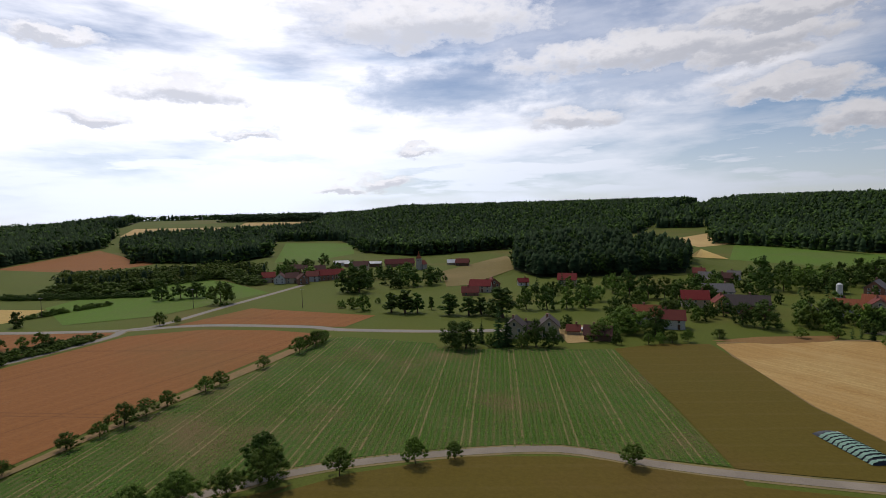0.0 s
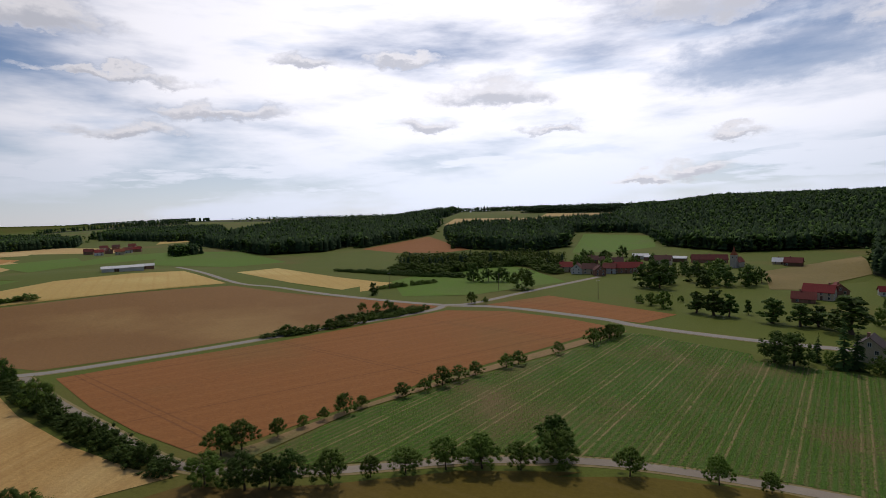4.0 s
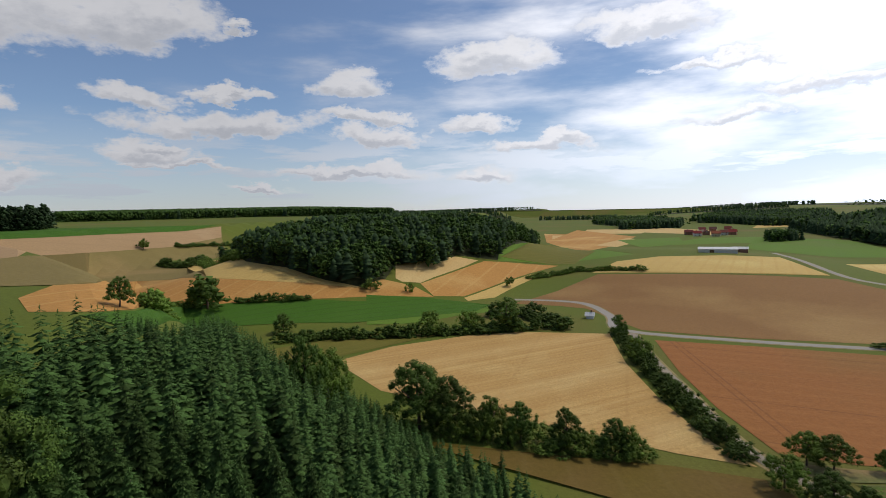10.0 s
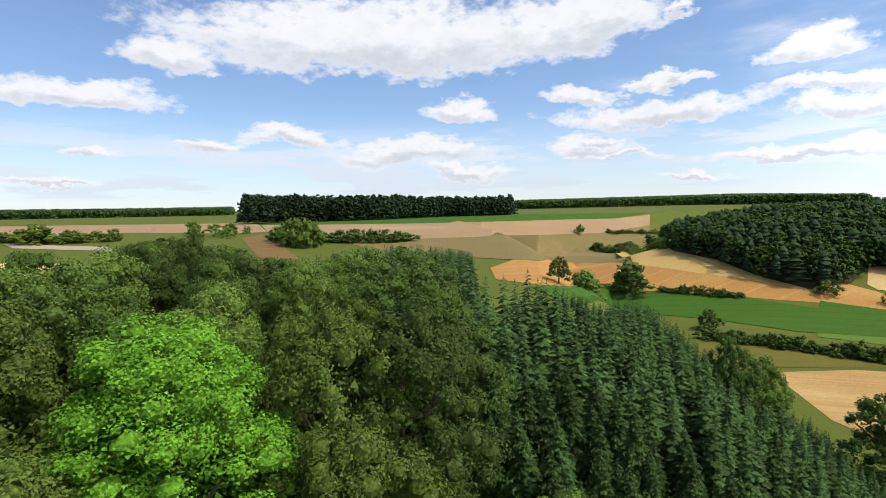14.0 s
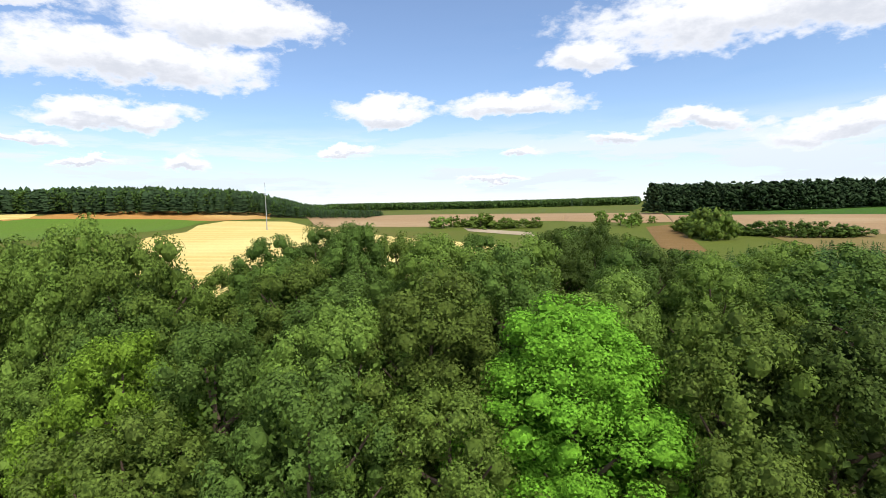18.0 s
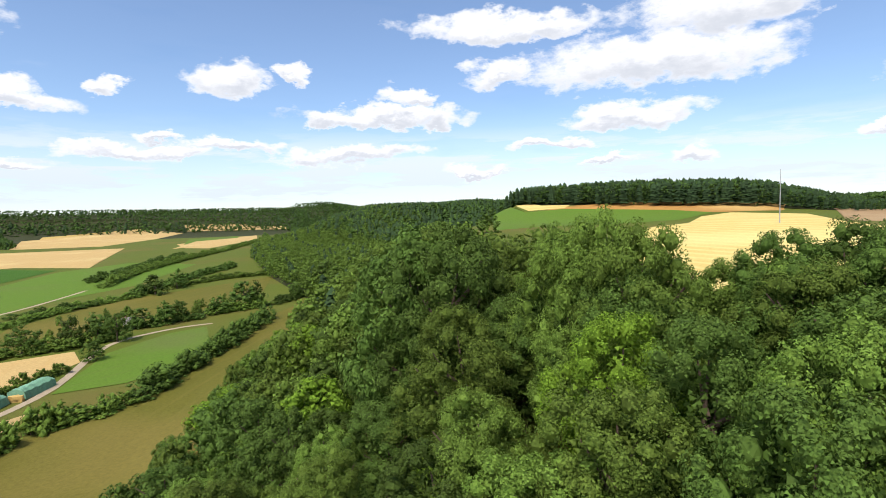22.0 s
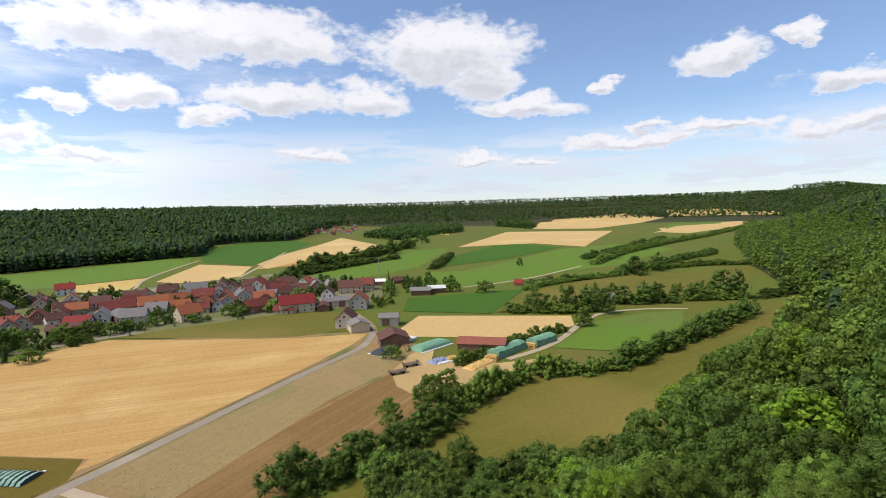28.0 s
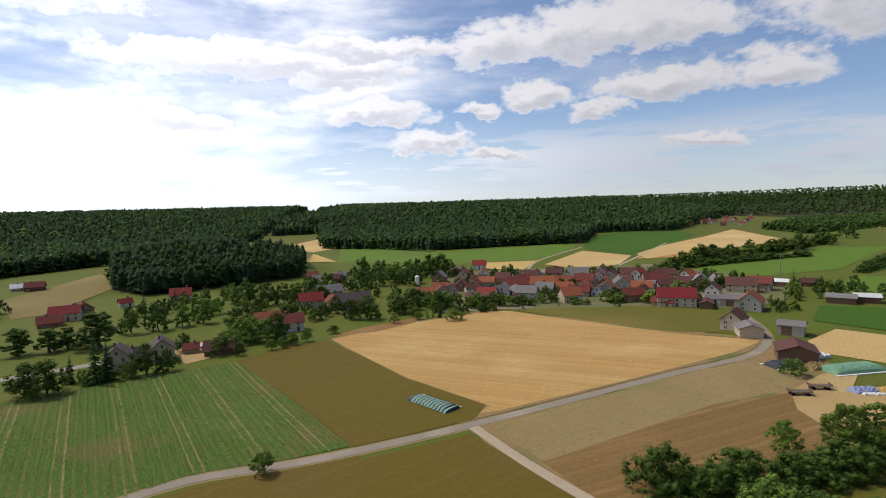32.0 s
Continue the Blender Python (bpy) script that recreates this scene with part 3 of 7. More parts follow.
wood("far_ridge", "leafy", 17, (1152, -1586), (1586, 1152), (2184, 1587), (1587, -2184))
wood("far_ridge", "conifer", 17, (-2363, 1594), (-2822, -397), (-3218, -452), (-2694, 1817))
wood("far_ridge", "leafy", 17, (1606, -1784), (2377, -334), (3169, -445), (2141, -2378))
field("field_margin", "margin", (96, 183), (129, 184), (176, 178), (188, 136), (201, 66), (184, 42), (149.5, 36.4), (104.8, 38.3), (71.7, 45.0), (63.4, 52.2), (74.5, 77.9), (81.0, 117.5))
field("near_meadow", "soil_green", (-106.5, -13.0), (-99.0, 18.0), (-94.2, 38.4), (-88.8, 52.3), (-80.4, 55.2), (-66.7, 64.5), (-47.7, 80.8), (-28.1, 91.1), (-31.9, 86.9), (-18.4, 94.5), (2.8, 100.2), (22.5, 99.2), (52.2, 91.6), (51.1, 86.8), (74.4, 80.4), (70.9, 58.3), (69.7, 45.8), (45.0, -2.0), (0.0, 16.0), (-45.0, 30.0), (-75.0, 38.0))
field("beet_field", "beet", (-86.9, 66.3), (-84.8, 91.8), (-74.1, 124.7), (-59, 164), (-46, 204), (-41, 206), (-4, 192), (-3, 184), (59, 177), (52.2, 93.6), (38.0, 98.0), (23.3, 104.2), (0.6, 103.3), (-19.3, 99.6), (-31.5, 95.5), (-35.3, 96.1), (-47.1, 89.6), (-63.5, 76.5), (-74.2, 68.7))
field("ripe_field", "rust", (-186, 70), (-174, 102), (-160, 134), (-147, 177), (-134, 216), (-106, 226), (-74, 221), (-51, 212), (-57, 197), (-64, 175), (-78.7, 132.4), (-88.7, 96.1), (-93.5, 71.9), (-98.2, 60.5), (-122.0, 60.4), (-148.6, 63.1))
field("ripe_field", "rust", (-124, 236), (-104, 277), (-34, 249), (-44, 225), (-90, 231))
field("fallow_field", "umber", (-266, 27), (-296, 56), (-332, 89), (-308, 148), (-292, 210), (-252, 218), (-206, 225), (-143, 224), (-156, 181), (-175, 138), (-186, 103), (-202, 71), (-228, 65), (-248, 61), (-257, 49))
field("stubble_field", "straw", (-338, 87), (-375, 114), (-397, 153), (-387, 236), (-302, 213), (-311, 150))
field("stubble_field", "straw", (-362, 265), (-367, 311), (-277, 290), (-227, 283), (-231, 246), (-283, 250))
field("grain_field", "gold", (-167, -41), (-185, -24), (-199, 3), (-203, 25), (-197, 57), (-159, 51), (-126.9, 49.4), (-103.2, 50.6), (-93.3, 53.7), (-99.0, 41.6), (-109.1, 26.2), (-123.2, 2.4), (-138.0, -21.7))
field("strip_meadow", "olive", (-74.8, -40.3), (-186, -66), (-204, -39), (-209, 2), (-192, -19), (-172, -42), (-89.6, -36.7))
field("tilled_field", "earth", (-102, -244), (-119, -253), (-81, -150), (-74, -145), (-73, -163))
field("stubble_field", "shaded_tan", (-145, -558), (-158, -539), (-170, -520), (-182, -501), (-195, -482), (-207, -463), (-127, -270), (-117, -271), (-109, -273), (-102, -282), (-95, -292), (-88, -302), (-81, -313))
field("plateau_field", "dark_green", (-207, -463), (-246, -484), (-295, -509), (-355, -540), (-432, -579), (-475, -560), (-521, -539), (-568, -515), (-616, -488), (-590, -413), (-560, -344), (-605, -324), (-658, -305), (-588, -311), (-536, -327), (-489, -341), (-446, -353), (-407, -365), (-258, -261), (-238, -271), (-221, -287), (-206, -303), (-190, -319), (-176, -337), (-164, -357))
field("plateau_field", "shaded_tan", (-164, -357), (-176, -337), (-190, -319), (-206, -303), (-221, -287), (-238, -271), (-258, -261), (-407, -365), (-446, -353), (-489, -341), (-536, -327), (-588, -311), (-658, -300), (-620, -283), (-532, -297), (-480, -313), (-434, -328), (-185, -161), (-170, -169), (-155, -177), (-147, -190), (-140, -203), (-132, -217), (-124, -230), (-116, -244))
# cloud shade lying on this band is put into its brown
field("fallow_field", "dun_and_shade", (-155, -177), (-167, -171), (-180, -164), (-203, -165), (-449, -323), (-488, -310), (-532, -297), (-573, -290), (-620, -283), (-598, -270), (-570, -254), (-482, -256), (-288, -141), (-319, -178), (-382, -241), (-131.5, -93.5), (-122.5, -97.6), (-120.5, -107.1), (-118.1, -116.8), (-115.6, -126.9), (-112.8, -137.3), (-110, -148), (-121, -183), (-131, -182), (-143, -179))
field("slope_field", "orange", (-104.2, -90.7), (-122.5, -97.6), (-131.5, -93.5), (-382, -241), (-319, -178), (-288, -141), (-278, -121), (-273, -105), (-271, -91), (-271, -79), (-270, -66), (-271, -53), (-272, -42), (-267, -32), (-263, -42), (-259, -52), (-255, -62), (-252, -73), (-249, -85), (-246, -97), (-244, -111), (-243, -124), (-243, -140), (-105.2, -67.5), (-93.1, -66.4), (-89.6, -69.9), (-89.5, -76.3))
field("slope_field", "straw", (-481, -258), (-509, -251), (-540, -244), (-313, -128), (-299, -111), (-292, -97), (-282, -83), (-276, -71), (-274, -61), (-272, -51), (-272, -42), (-271, -53), (-270, -66), (-271, -79), (-271, -91), (-273, -105), (-278, -121), (-288, -141), (-433, -222))
field("slope_field", "orange", (298, -370), (290, -391), (268, -395), (247, -400), (226, -407), (204, -417), (184, -429), (162, -446), (142, -472), (123, -403), (147, -394), (169, -385), (188, -377), (208, -370), (226, -364), (245, -359), (263, -354))
field("strip_meadow", "green", (573, -567), (308, -355), (283, -378), (249, -380), (219, -384), (192, -389), (159, -381), (149, -309), (161, -297), (172, -285), (192, -273), (212, -259), (226, -233))
field("slope_field", "orange", (290, -395), (271, -408), (255, -422), (230, -429), (208, -439), (188, -450), (171, -466), (155, -486), (123, -408), (140, -394), (159, -381), (192, -389), (220, -390), (252, -390))
field("fallow_field", "shaded_tan", (105, -444), (85, -477), (64, -543), (44, -738), (0, -783), (-53, -770), (-102, -746), (-145, -702), (-173, -629), (-193, -558), (-208, -501), (-128, -292), (-110, -302), (-91, -312), (-70, -322), (-45, -310), (-21, -298), (0, -287), (21, -290), (42, -294), (65, -299))
field("stubble_field", "pale", (148, -337), (147, -380), (119, -364), (94, -349), (63, -292), (37, -261), (16, -235), (-1, -218), (-16, -201), (-28, -186), (-19.3, -154.7), (-12.9, -131.4), (-8.2, -113.4), (-4.6, -99.3), (-1.8, -88.0), (0.5, -78.8), (4.8, -74.3), (8.7, -70.2), (12.1, -66.6), (17.2, -69.7), (22.8, -73.2), (29.0, -77.0), (35.8, -81.4), (43.3, -86.0), (52.3, -100.0), (64.5, -118.9), (81.3, -144.8), (104, -178), (133, -222), (141, -265), (133, -288))
field("stubble_field", "pale", (581, -489), (618, -599), (568, -617), (328, -399), (295, -402), (286, -381), (313, -364), (577, -583), (565, -491))
field("slope_field", "tan", (-290, -35), (-300, -36), (-309, -37), (-319, -27), (-331, -15), (-346, -1), (-351, 14), (-331, 4), (-316, -5), (-302, -14), (-290, -21), (-287, -31))
field("slope_field", "orange", (-289, -21), (-301, -13), (-315, -4), (-332, 6), (-353, 18), (-363, 34), (-370, 53), (-373, 72), (-346, 48), (-321, 29), (-298, 15), (-280, 3), (-274, -13))
field("slope_field", "straw", (-277, 3), (-289, 11), (-302, 19), (-318, 29), (-330, 38), (-343, 48), (-333, 48), (-316, 37), (-300, 28), (-283, 20), (-278, 13), (-272, 5))
field("strip_meadow", "green", (-362, 28), (-386, 31), (-488, 69), (-592, 120), (-480, 129), (-418, 142), (-401, 116), (-393, 94), (-376, 63), (-371, 45))
field("stubble_field", "orange", (-660, 113), (-893, 149), (-838, 186), (-788, 220), (-739, 252), (-611, 187), (-479, 120))
field("slope_field", "orange", (-268, -48), (-277, -49), (-286, -42), (-285, -32), (-283, -23), (-273, -13), (-267, -30), (-267, -39))
field("strip_meadow", "dark_green", (-263, -47), (-265, -38), (-267, -30), (-270, -20), (-270, -8), (-269, 5), (-262, 19), (-254, 3), (-250, -10), (-245, -22), (-242, -33), (-239, -43), (-251, -45))
field("strip_meadow", "green", (-239, -43), (-242, -33), (-245, -22), (-250, -10), (-254, 3), (-262, 19), (-244, 13), (-238, 0), (-231, -9), (-224, -17), (-223, -25), (-223, -33), (-222, -40))
field("strip_meadow", "dark_green", (-87.5, -65.3), (-103.3, -66.0), (-241, -130), (-244, -110), (-246, -91), (-251, -73), (-253, -56), (-256, -41), (-260, -26), (-262, -12), (-263, 2), (-260, 15), (-247, 8), (-242, -6), (-237, -19), (-231, -33), (-225, -47), (-224, -60), (-222, -74), (-218, -91), (-214, -110), (-87.7, -54.4), (-86.2, -58.8))
field("stubble_field", "tan", (541, 265), (663, 286), (866, 326), (741, 243), (638, 179), (557, 190), (517, 228))
field("stubble_field", "orange", (415, 234), (480, 250), (570, 274), (530, 207), (445, 208))
field("green_field", "dark_green", (564, 394), (695, 418), (725, 391), (763, 365), (706, 310), (514, 267), (439, 259), (492, 316))
field("green_field", "green", (306, 76), (346, 77), (396, 78), (399, 55), (401, 32), (402, 10), (437, -8), (476, -29), (461, -53), (420, -31), (384, -12), (352, 5), (338, 24), (324, 41), (315, 59))
field("green_field", "green", (359, 173), (401, 164), (450, 154), (504, 148), (571, 141), (599, 94), (496, 93), (423, 93), (390, 109), (360, 123), (360, 148))
field("stubble_field", "straw", (1190, 285), (1603, 304), (1205, 170), (927, 146), (946, 211))
field("stubble_field", "straw", (1656, -70), (1694, -150), (1727, -229), (1752, -307), (1656, -304), (1564, -207), (1318, -104), (1186, -6))
field("stubble_field", "tan", (1790, -431), (1773, -503), (1754, -571), (1683, -622), (1631, -532), (1649, -475), (1665, -414))
field("stubble_field", "tan", (1013, -232), (1116, -302), (1238, -385), (1326, -491), (1037, -384), (914, -298), (814, -229), (854, -206))
field("gravel_strip", "gravel", (-17.7, -276), (-46.5, -239), (-45, -219), (-19, -254))
field("stubble_field", "tan", (-827, 151), (-793, 242), (-641, 225), (-562, 171), (-672, 122))
field("grain_field", "gold", (95, 181), (127, 183), (173, 175), (182, 169), (185, 133), (190, 91), (199, 65), (177, 66), (126.6, 76.3), (87.4, 85.4), (83.2, 87.8), (88.9, 89.1), (87.6, 121.2), (91, 151))
field("strip_meadow", "soil_green", (58, 178), (77, 183), (93, 181), (91, 152), (87.1, 121.7), (88.6, 90.0), (80.5, 85.6), (64.9, 89.4), (52.5, 92.8), (55.4, 126.7))
field("strip_meadow", "olive", (185, 170), (211, 172), (233, 157), (238, 125), (243, 96), (204, 76), (192, 92), (187, 135))
field("weed_field", "weeds", (80.1, 79.7), (121.4, 73.1), (165, 62), (172, 59), (168, 43), (148.5, 43.6), (125.3, 52.5), (79.9, 60.1), (76.0, 62.5))
field("tilled_field", "earth", (75.4, 61.7), (124.6, 52.2), (149.4, 41.3), (138.6, 35.9), (107.3, 39.2), (78.4, 41.7), (71.2, 46.7))
field("tilled_field", "earth", (79.5, 44.5), (87.6, 35.3), (100.4, 27.9), (118.7, 20.5), (128.4, 15.6), (133.6, 27.3), (137.2, 37.4), (111.0, 43.9), (92.4, 46.3))
field("farmyard", "dirt", (149.6, 42.3), (169, 41), (187, 35), (159, 32), (166, 21), (161, 11), (167, -2), (146.7, 7.4), (137.6, 22.0), (131.1, 31.3), (137.2, 37.4))
field("long_meadow", "olive", (118.8, 19.1), (133.2, 11.1), (147.7, -2.0), (157, -25), (190, -53), (252, -98), (304, -159), (374, -203), (320, -190), (212, -100), (178, -74), (150, -56), (128, -42), (108, -28), (90, -20), (80, -8), (68, 14), (70, 30), (79.7, 34.5), (91.2, 29.9))
field("green_field", "green", (181, -7), (224, -26), (244, -51), (247, -67), (215, -59), (190, -44), (178, -25))
field("stubble_field", "tan", (208, 54), (234, 52), (236, -17), (216, -17), (199, -3), (194, 14), (194, 47))
field("maize_field", "dark_green", (245, 62), (282, 69), (314, 5), (267, 13), (240, 19))
field("long_meadow", "olive", (243, 17), (312, 1), (366, -58), (402, -160), (334, -126), (280, -73), (259, -28), (240, 4))
field("green_field", "green", (336, 59), (404, 49), (568, -33), (618, -98), (550, -143), (426, -68), (359, 17))
field("maize_field", "dark_green", (426, 74), (506, 77), (668, 31), (587, -34), (481, 22))
field("stubble_field", "tan", (611, 86), (1000, 45), (956, -143), (589, -58), (650, -4), (634, 42))
field("stubble_field", "tan", (1112, -2), (1573, -27), (1755, -298), (1601, -383), (1071, -127))
field("stubble_field", "tan", (342, 274), (450, 312), (434, 249), (374, 225), (334, 233))
field("green_field", "dark_green", (526, 364), (657, 419), (705, 324), (588, 292), (442, 251), (464, 316))
field("green_field", "green", (363, 440), (417, 410), (539, 381), (445, 321), (367, 302), (298, 340))
field("stubble_field", "straw", (291, 296), (322, 324), (361, 297), (309, 268))
field("stubble_field", "tan", (551, 274), (818, 307), (657, 187), (546, 219), (418, 225), (450, 253))
field("stubble_field", "straw", (1184, 289), (1570, 305), (1302, 196), (938, 152), (993, 226))
field("slope_field", "rust", (-425, 490), (-468, 706), (-290, 521), (-307, 446))
field("ridge_field", "tan", (-572, 920), (-644, 1088), (-445, 1141), (-375, 989))
field("ridge_field", "tan", (289, 675), (385, 750), (331, 592), (277, 565))
field("slope_field", "dun_and_shade", (1, 340), (-2, 421), (64, 534), (55, 411), (16, 345))
field("green_field", "green", (-168, 514), (-239, 788), (-134, 767), (-103, 596), (-128, 533))
field("green_field", "green", (243, 443), (323, 579), (362, 538), (371, 436), (306, 359), (279, 381))
field("stubble_field", "straw", (202, 430), (269, 545), (245, 447))
field("green_field", "green", (-224, 289), (-223, 421), (-161, 385), (-113, 331), (-145, 261), (-180, 242))
field("strip_meadow", "meadow", (-346, 398), (-352, 458), (-212, 510), (-150, 458), (-243, 377), (-275, 341))
field("stubble_field", "straw", (-247, 282), (-220, 284), (-211, 254), (-215, 245))
field("ripe_field", "rust", (-199, 227), (-159, 228), (-142, 222), (-155, 201), (-171, 194))
field("gravel_yard", "dirt", (46.9, 214.9), (60.5, 216.6), (60.2, 202), (59, 189), (44.1, 187), (44.4, 200))
field("plough_field", "umber", (96, 186), (115, 190), (145, 189), (136, 181), (114, 179))
field("stubble_field", "tan", (-1018, 253), (-971, 363), (-820, 288), (-848, 201))
field("strip_meadow", "green", (-542, 190), (-587, 255), (-696, 293), (-669, 204))
field("green_field", "green", (-505, 275), (-415, 298), (-397, 348), (-559, 416), (-664, 379))
field("stubble_field", "straw", (-892, 498), (-909, 602), (-1006, 667), (-1026, 586))
field("stubble_field", "orange", (-670, 114), (-582, 149), (-739, 250), (-1007, 231))
field("stubble_field", "tan", (-940, 261), (-709, 365), (-821, 423), (-1120, 369))
field("strip_meadow", "olive", (-373, 31), (-379, 85), (-469, 124), (-604, 110))
field("green_field", "green", (-569, 211), (-569, 292), (-556, 347), (-661, 412), (-667, 310))
field("green_field", "green", (1012, 333), (779, 186), (938, 152), (1198, 312))
field("green_field", "green", (984, -236), (1066, -350), (1331, -450), (1245, -310))
field("stubble_field", "tan", (1642, -401), (1539, -669), (1618, -688), (1739, -451))
field("stubble_field", "tan", (850, -187), (1009, -341), (1237, -442), (1105, -287))
field("ridge_field", "tan", (-458, 1174), (-248, 1210), (-269, 1308), (-488, 1290))
field("field_margin", "margin", (-94.6, 60.8), (-91.7, 70.5), (-87.4, 94.6), (-77.4, 130.1), (-63, 172), (-50, 209), (-46, 208), (-60, 165), (-75.1, 126.3), (-85.6, 92.7), (-87.4, 66.6), (-88.5, 59.8))
field("village_yard", "yard", (155, 191), (186, 171), (235, 124), (256, 88), (300, 84), (340, 96), (366, 140), (388, 203), (330, 253), (274, 292), (244, 297))
road("farm_track", "asphalt", 2.7, (-198, 66), (-165, 61), (-129.6, 57.8), (-101.9, 55.5), (-87.0, 58.7), (-74.3, 65.8), (-66.1, 71.4), (-49.8, 84.3), (-37.3, 91.3), (-33.1, 93.8), (-19.1, 98.6), (2.9, 102.2), (22.6, 102.4), (38.6, 95.5), (53.3, 90.4), (78.4, 83.7), (103.6, 78.0), (144.9, 69.0), (179, 61), (209, 67), (242, 87))
road("country_road", "asphalt_light", 4.4, (-455, 272), (-367, 239), (-300, 220), (-266, 230), (-185, 227), (-142, 228), (-111, 235), (-62, 227), (-44, 219), (-4, 212), (25, 211))
road("country_road", "asphalt_light", 3.8, (-278, 30), (-271, 50), (-258, 64), (-229, 67), (-202, 64), (-182, 101), (-167, 140), (-142, 209), (-142, 228), (-132, 238), (-120, 287), (-99, 361))
road("field_track", "gravel", 2.6, (77.3, 82.6), (73.1, 64.2), (70.4, 46.3))
road("field_track", "gravel", 2.6, (166, 8), (188, -8), (238, -28), (253, -53), (253, -71))
road("field_track", "gravel", 2.5, (312, 266), (364, 297), (484, 336))
road("field_track", "gravel", 2.5, (368, 222), (426, 239), (573, 285))

road("field_track", "gravel", 2.5, (321.8, 42.5), (341.3, 18.6), (375, -8.9), (425.1, -39.6))
road("field_track", "asphalt", 2.8, (442.5, -226.3), (603, -301.4), (683.2, -330.7), (1456.5, -713.6))

def build_land():
    from mathutils.geometry import delaunay_2d_cdt
    pts, faces = [], []
    for name, mat, outline, lift in PLOTS:
        start = len(pts)
        if sum(a[0] * b[1] - b[0] * a[1] for a, b in zip(outline, outline[1:] + outline[:1])) < 0:
            outline = outline[::-1]
        pts.extend(Vector(q) for q in outline)
        faces.append(list(range(start, len(pts))))
    radii = [7.0]
    while radii[-1] < 4700:
        radii.append(radii[-1] * (1.036 if 90 < radii[-1] < 900 else 1.055) + 1.2)
    for k, r in enumerate(radii):
        count = max(24, int(min(300, 40 + r * 1.1)))
        for j in range(count):
            a = 2 * math.pi * (j + 0.5 * (k % 2)) / count
            pts.append(Vector((-r * math.sin(a), r * math.cos(a))))
    v, e, f, _, _, owner = delaunay_2d_cdt(pts, [], faces, 0, 0.01, True)
    xy = np.array([(q.x, q.y) for q in v])
    z = height(xy[:, 0], xy[:, 1])
    co = np.c_[xy, z]
    f = [tri for tri in f]

    def mesh_of(name, tris, lift, mat, skirt):
        used = {}
        verts, out = [], []
        for t in tris:
            row = []
            for i in t:
                if i not in used:
                    used[i] = len(verts)
                    verts.append((co[i][0], co[i][1], co[i][2] + lift))
                row.append(used[i])
            out.append(row)
        if skirt:
            edges = {}
            for t in out:
                for a, b in zip(t, t[1:] + t[:1]):
                    edges[(a, b)] = 1
            for a, b in list(edges):
                if (b, a) not in edges:
                    s = len(verts)
                    verts.append((verts[a][0], verts[a][1], verts[a][2] - lift - 0.05))
                    verts.append((verts[b][0], verts[b][1], verts[b][2] - lift - 0.05))
                    out.append([b, a, s, s + 1])
        me = bpy.data.meshes.new(name)
        me.from_pydata(verts, [], out)
        me.materials.append(MAT[mat])
        ob = new(name, me)
        return tagged(ob, kind="structure")

    land = mesh_of("ground", f, 0.0, "meadow", False)
    tagged(land, "rolling valley meadow land with wooded slopes", "ground")
    groups = [[] for _ in PLOTS]
    tri_idx = np.array(f)
    mid = xy[tri_idx].mean(axis=1)
    holder = np.full(len(f), -1)
    for k, (_, _, outline, _) in enumerate(PLOTS):
        holder[inside(outline, mid[:, 0], mid[:, 1])] = k
    for tri, own in zip(f, holder):
        if own >= 0:
            groups[own].append(tri)
    words = {"rust": "ripe reddish-brown crop field", "beet": "green root crop field in straight rows with dry tracks", "gold": "ripe golden grain field with drill lines", "umber": "brown harvested field with faint darker patches",
             "straw": "pale straw-coloured stubble field", "tan": "tan harvested stubble field", "shaded_tan": "tan harvested field on the plateau with cloud shade in its colour", "pale": "bright yellow stubble field on the plateau", "olive": "dry olive-brown mown meadow", "soil_green": "brownish green mown meadow strip",
             "green": "fresh green meadow strip", "dark_green": "dense dark green crop field", "orange": "orange-brown ripe field on a slope", "dun_and_shade": "brown fallow field, dulled on the plateau by painted cloud shade", "weeds": "weedy brown and green fallow field",
             "earth": "brown tilled field with plough lines", "dirt": "bare sandy farmyard with wheel tracks", "asphalt": "narrow grey asphalt farm track", "asphalt_light": "pale asphalt country road", "gravel": "pale gravel field track",
             "yard": "village yards and gardens of gravel and grass", "margin": "dry brown grass margin between two fields", "verge": "dry grass verge beside the road", "meadow": "light green meadow", "floor": "forest floor with undergrowth, tree shade put into its dark colour"}
    for (name, mat, _, lift), tris in zip(PLOTS, groups):
        if tris:
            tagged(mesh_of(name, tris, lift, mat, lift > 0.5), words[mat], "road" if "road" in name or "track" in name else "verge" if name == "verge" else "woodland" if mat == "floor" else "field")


# ---- far woods ----

def inside(poly, x, y):
    px, py = np.array([p[0] for p in poly]), np.array([p[1] for p in poly])
    qx, qy = np.roll(px, -1), np.roll(py, -1)
    hit = np.zeros(len(x), bool)
    for a, b, c, d in zip(px, py, qx, qy):
        if b != d:
            hit ^= ((b > y) != (d > y)) & (x < (c - a) * (y - b) / (d - b) + a)
    return hit


def fill_mesh(me, verts, tris, mat):
    me.vertices.add(len(verts)), me.loops.add(len(tris) * 3), me.polygons.add(len(tris))
    me.vertices.foreach_set("co", np.ascontiguousarray(verts, np.float32).ravel())
    me.loops.foreach_set("vertex_index", np.ascontiguousarray(tris, np.int32).ravel())
    me.polygons.foreach_set("loop_start", np.arange(0, len(tris) * 3, 3, dtype=np.int32))
    me.update(calc_edges=True)
    me.materials.append(MAT[mat])


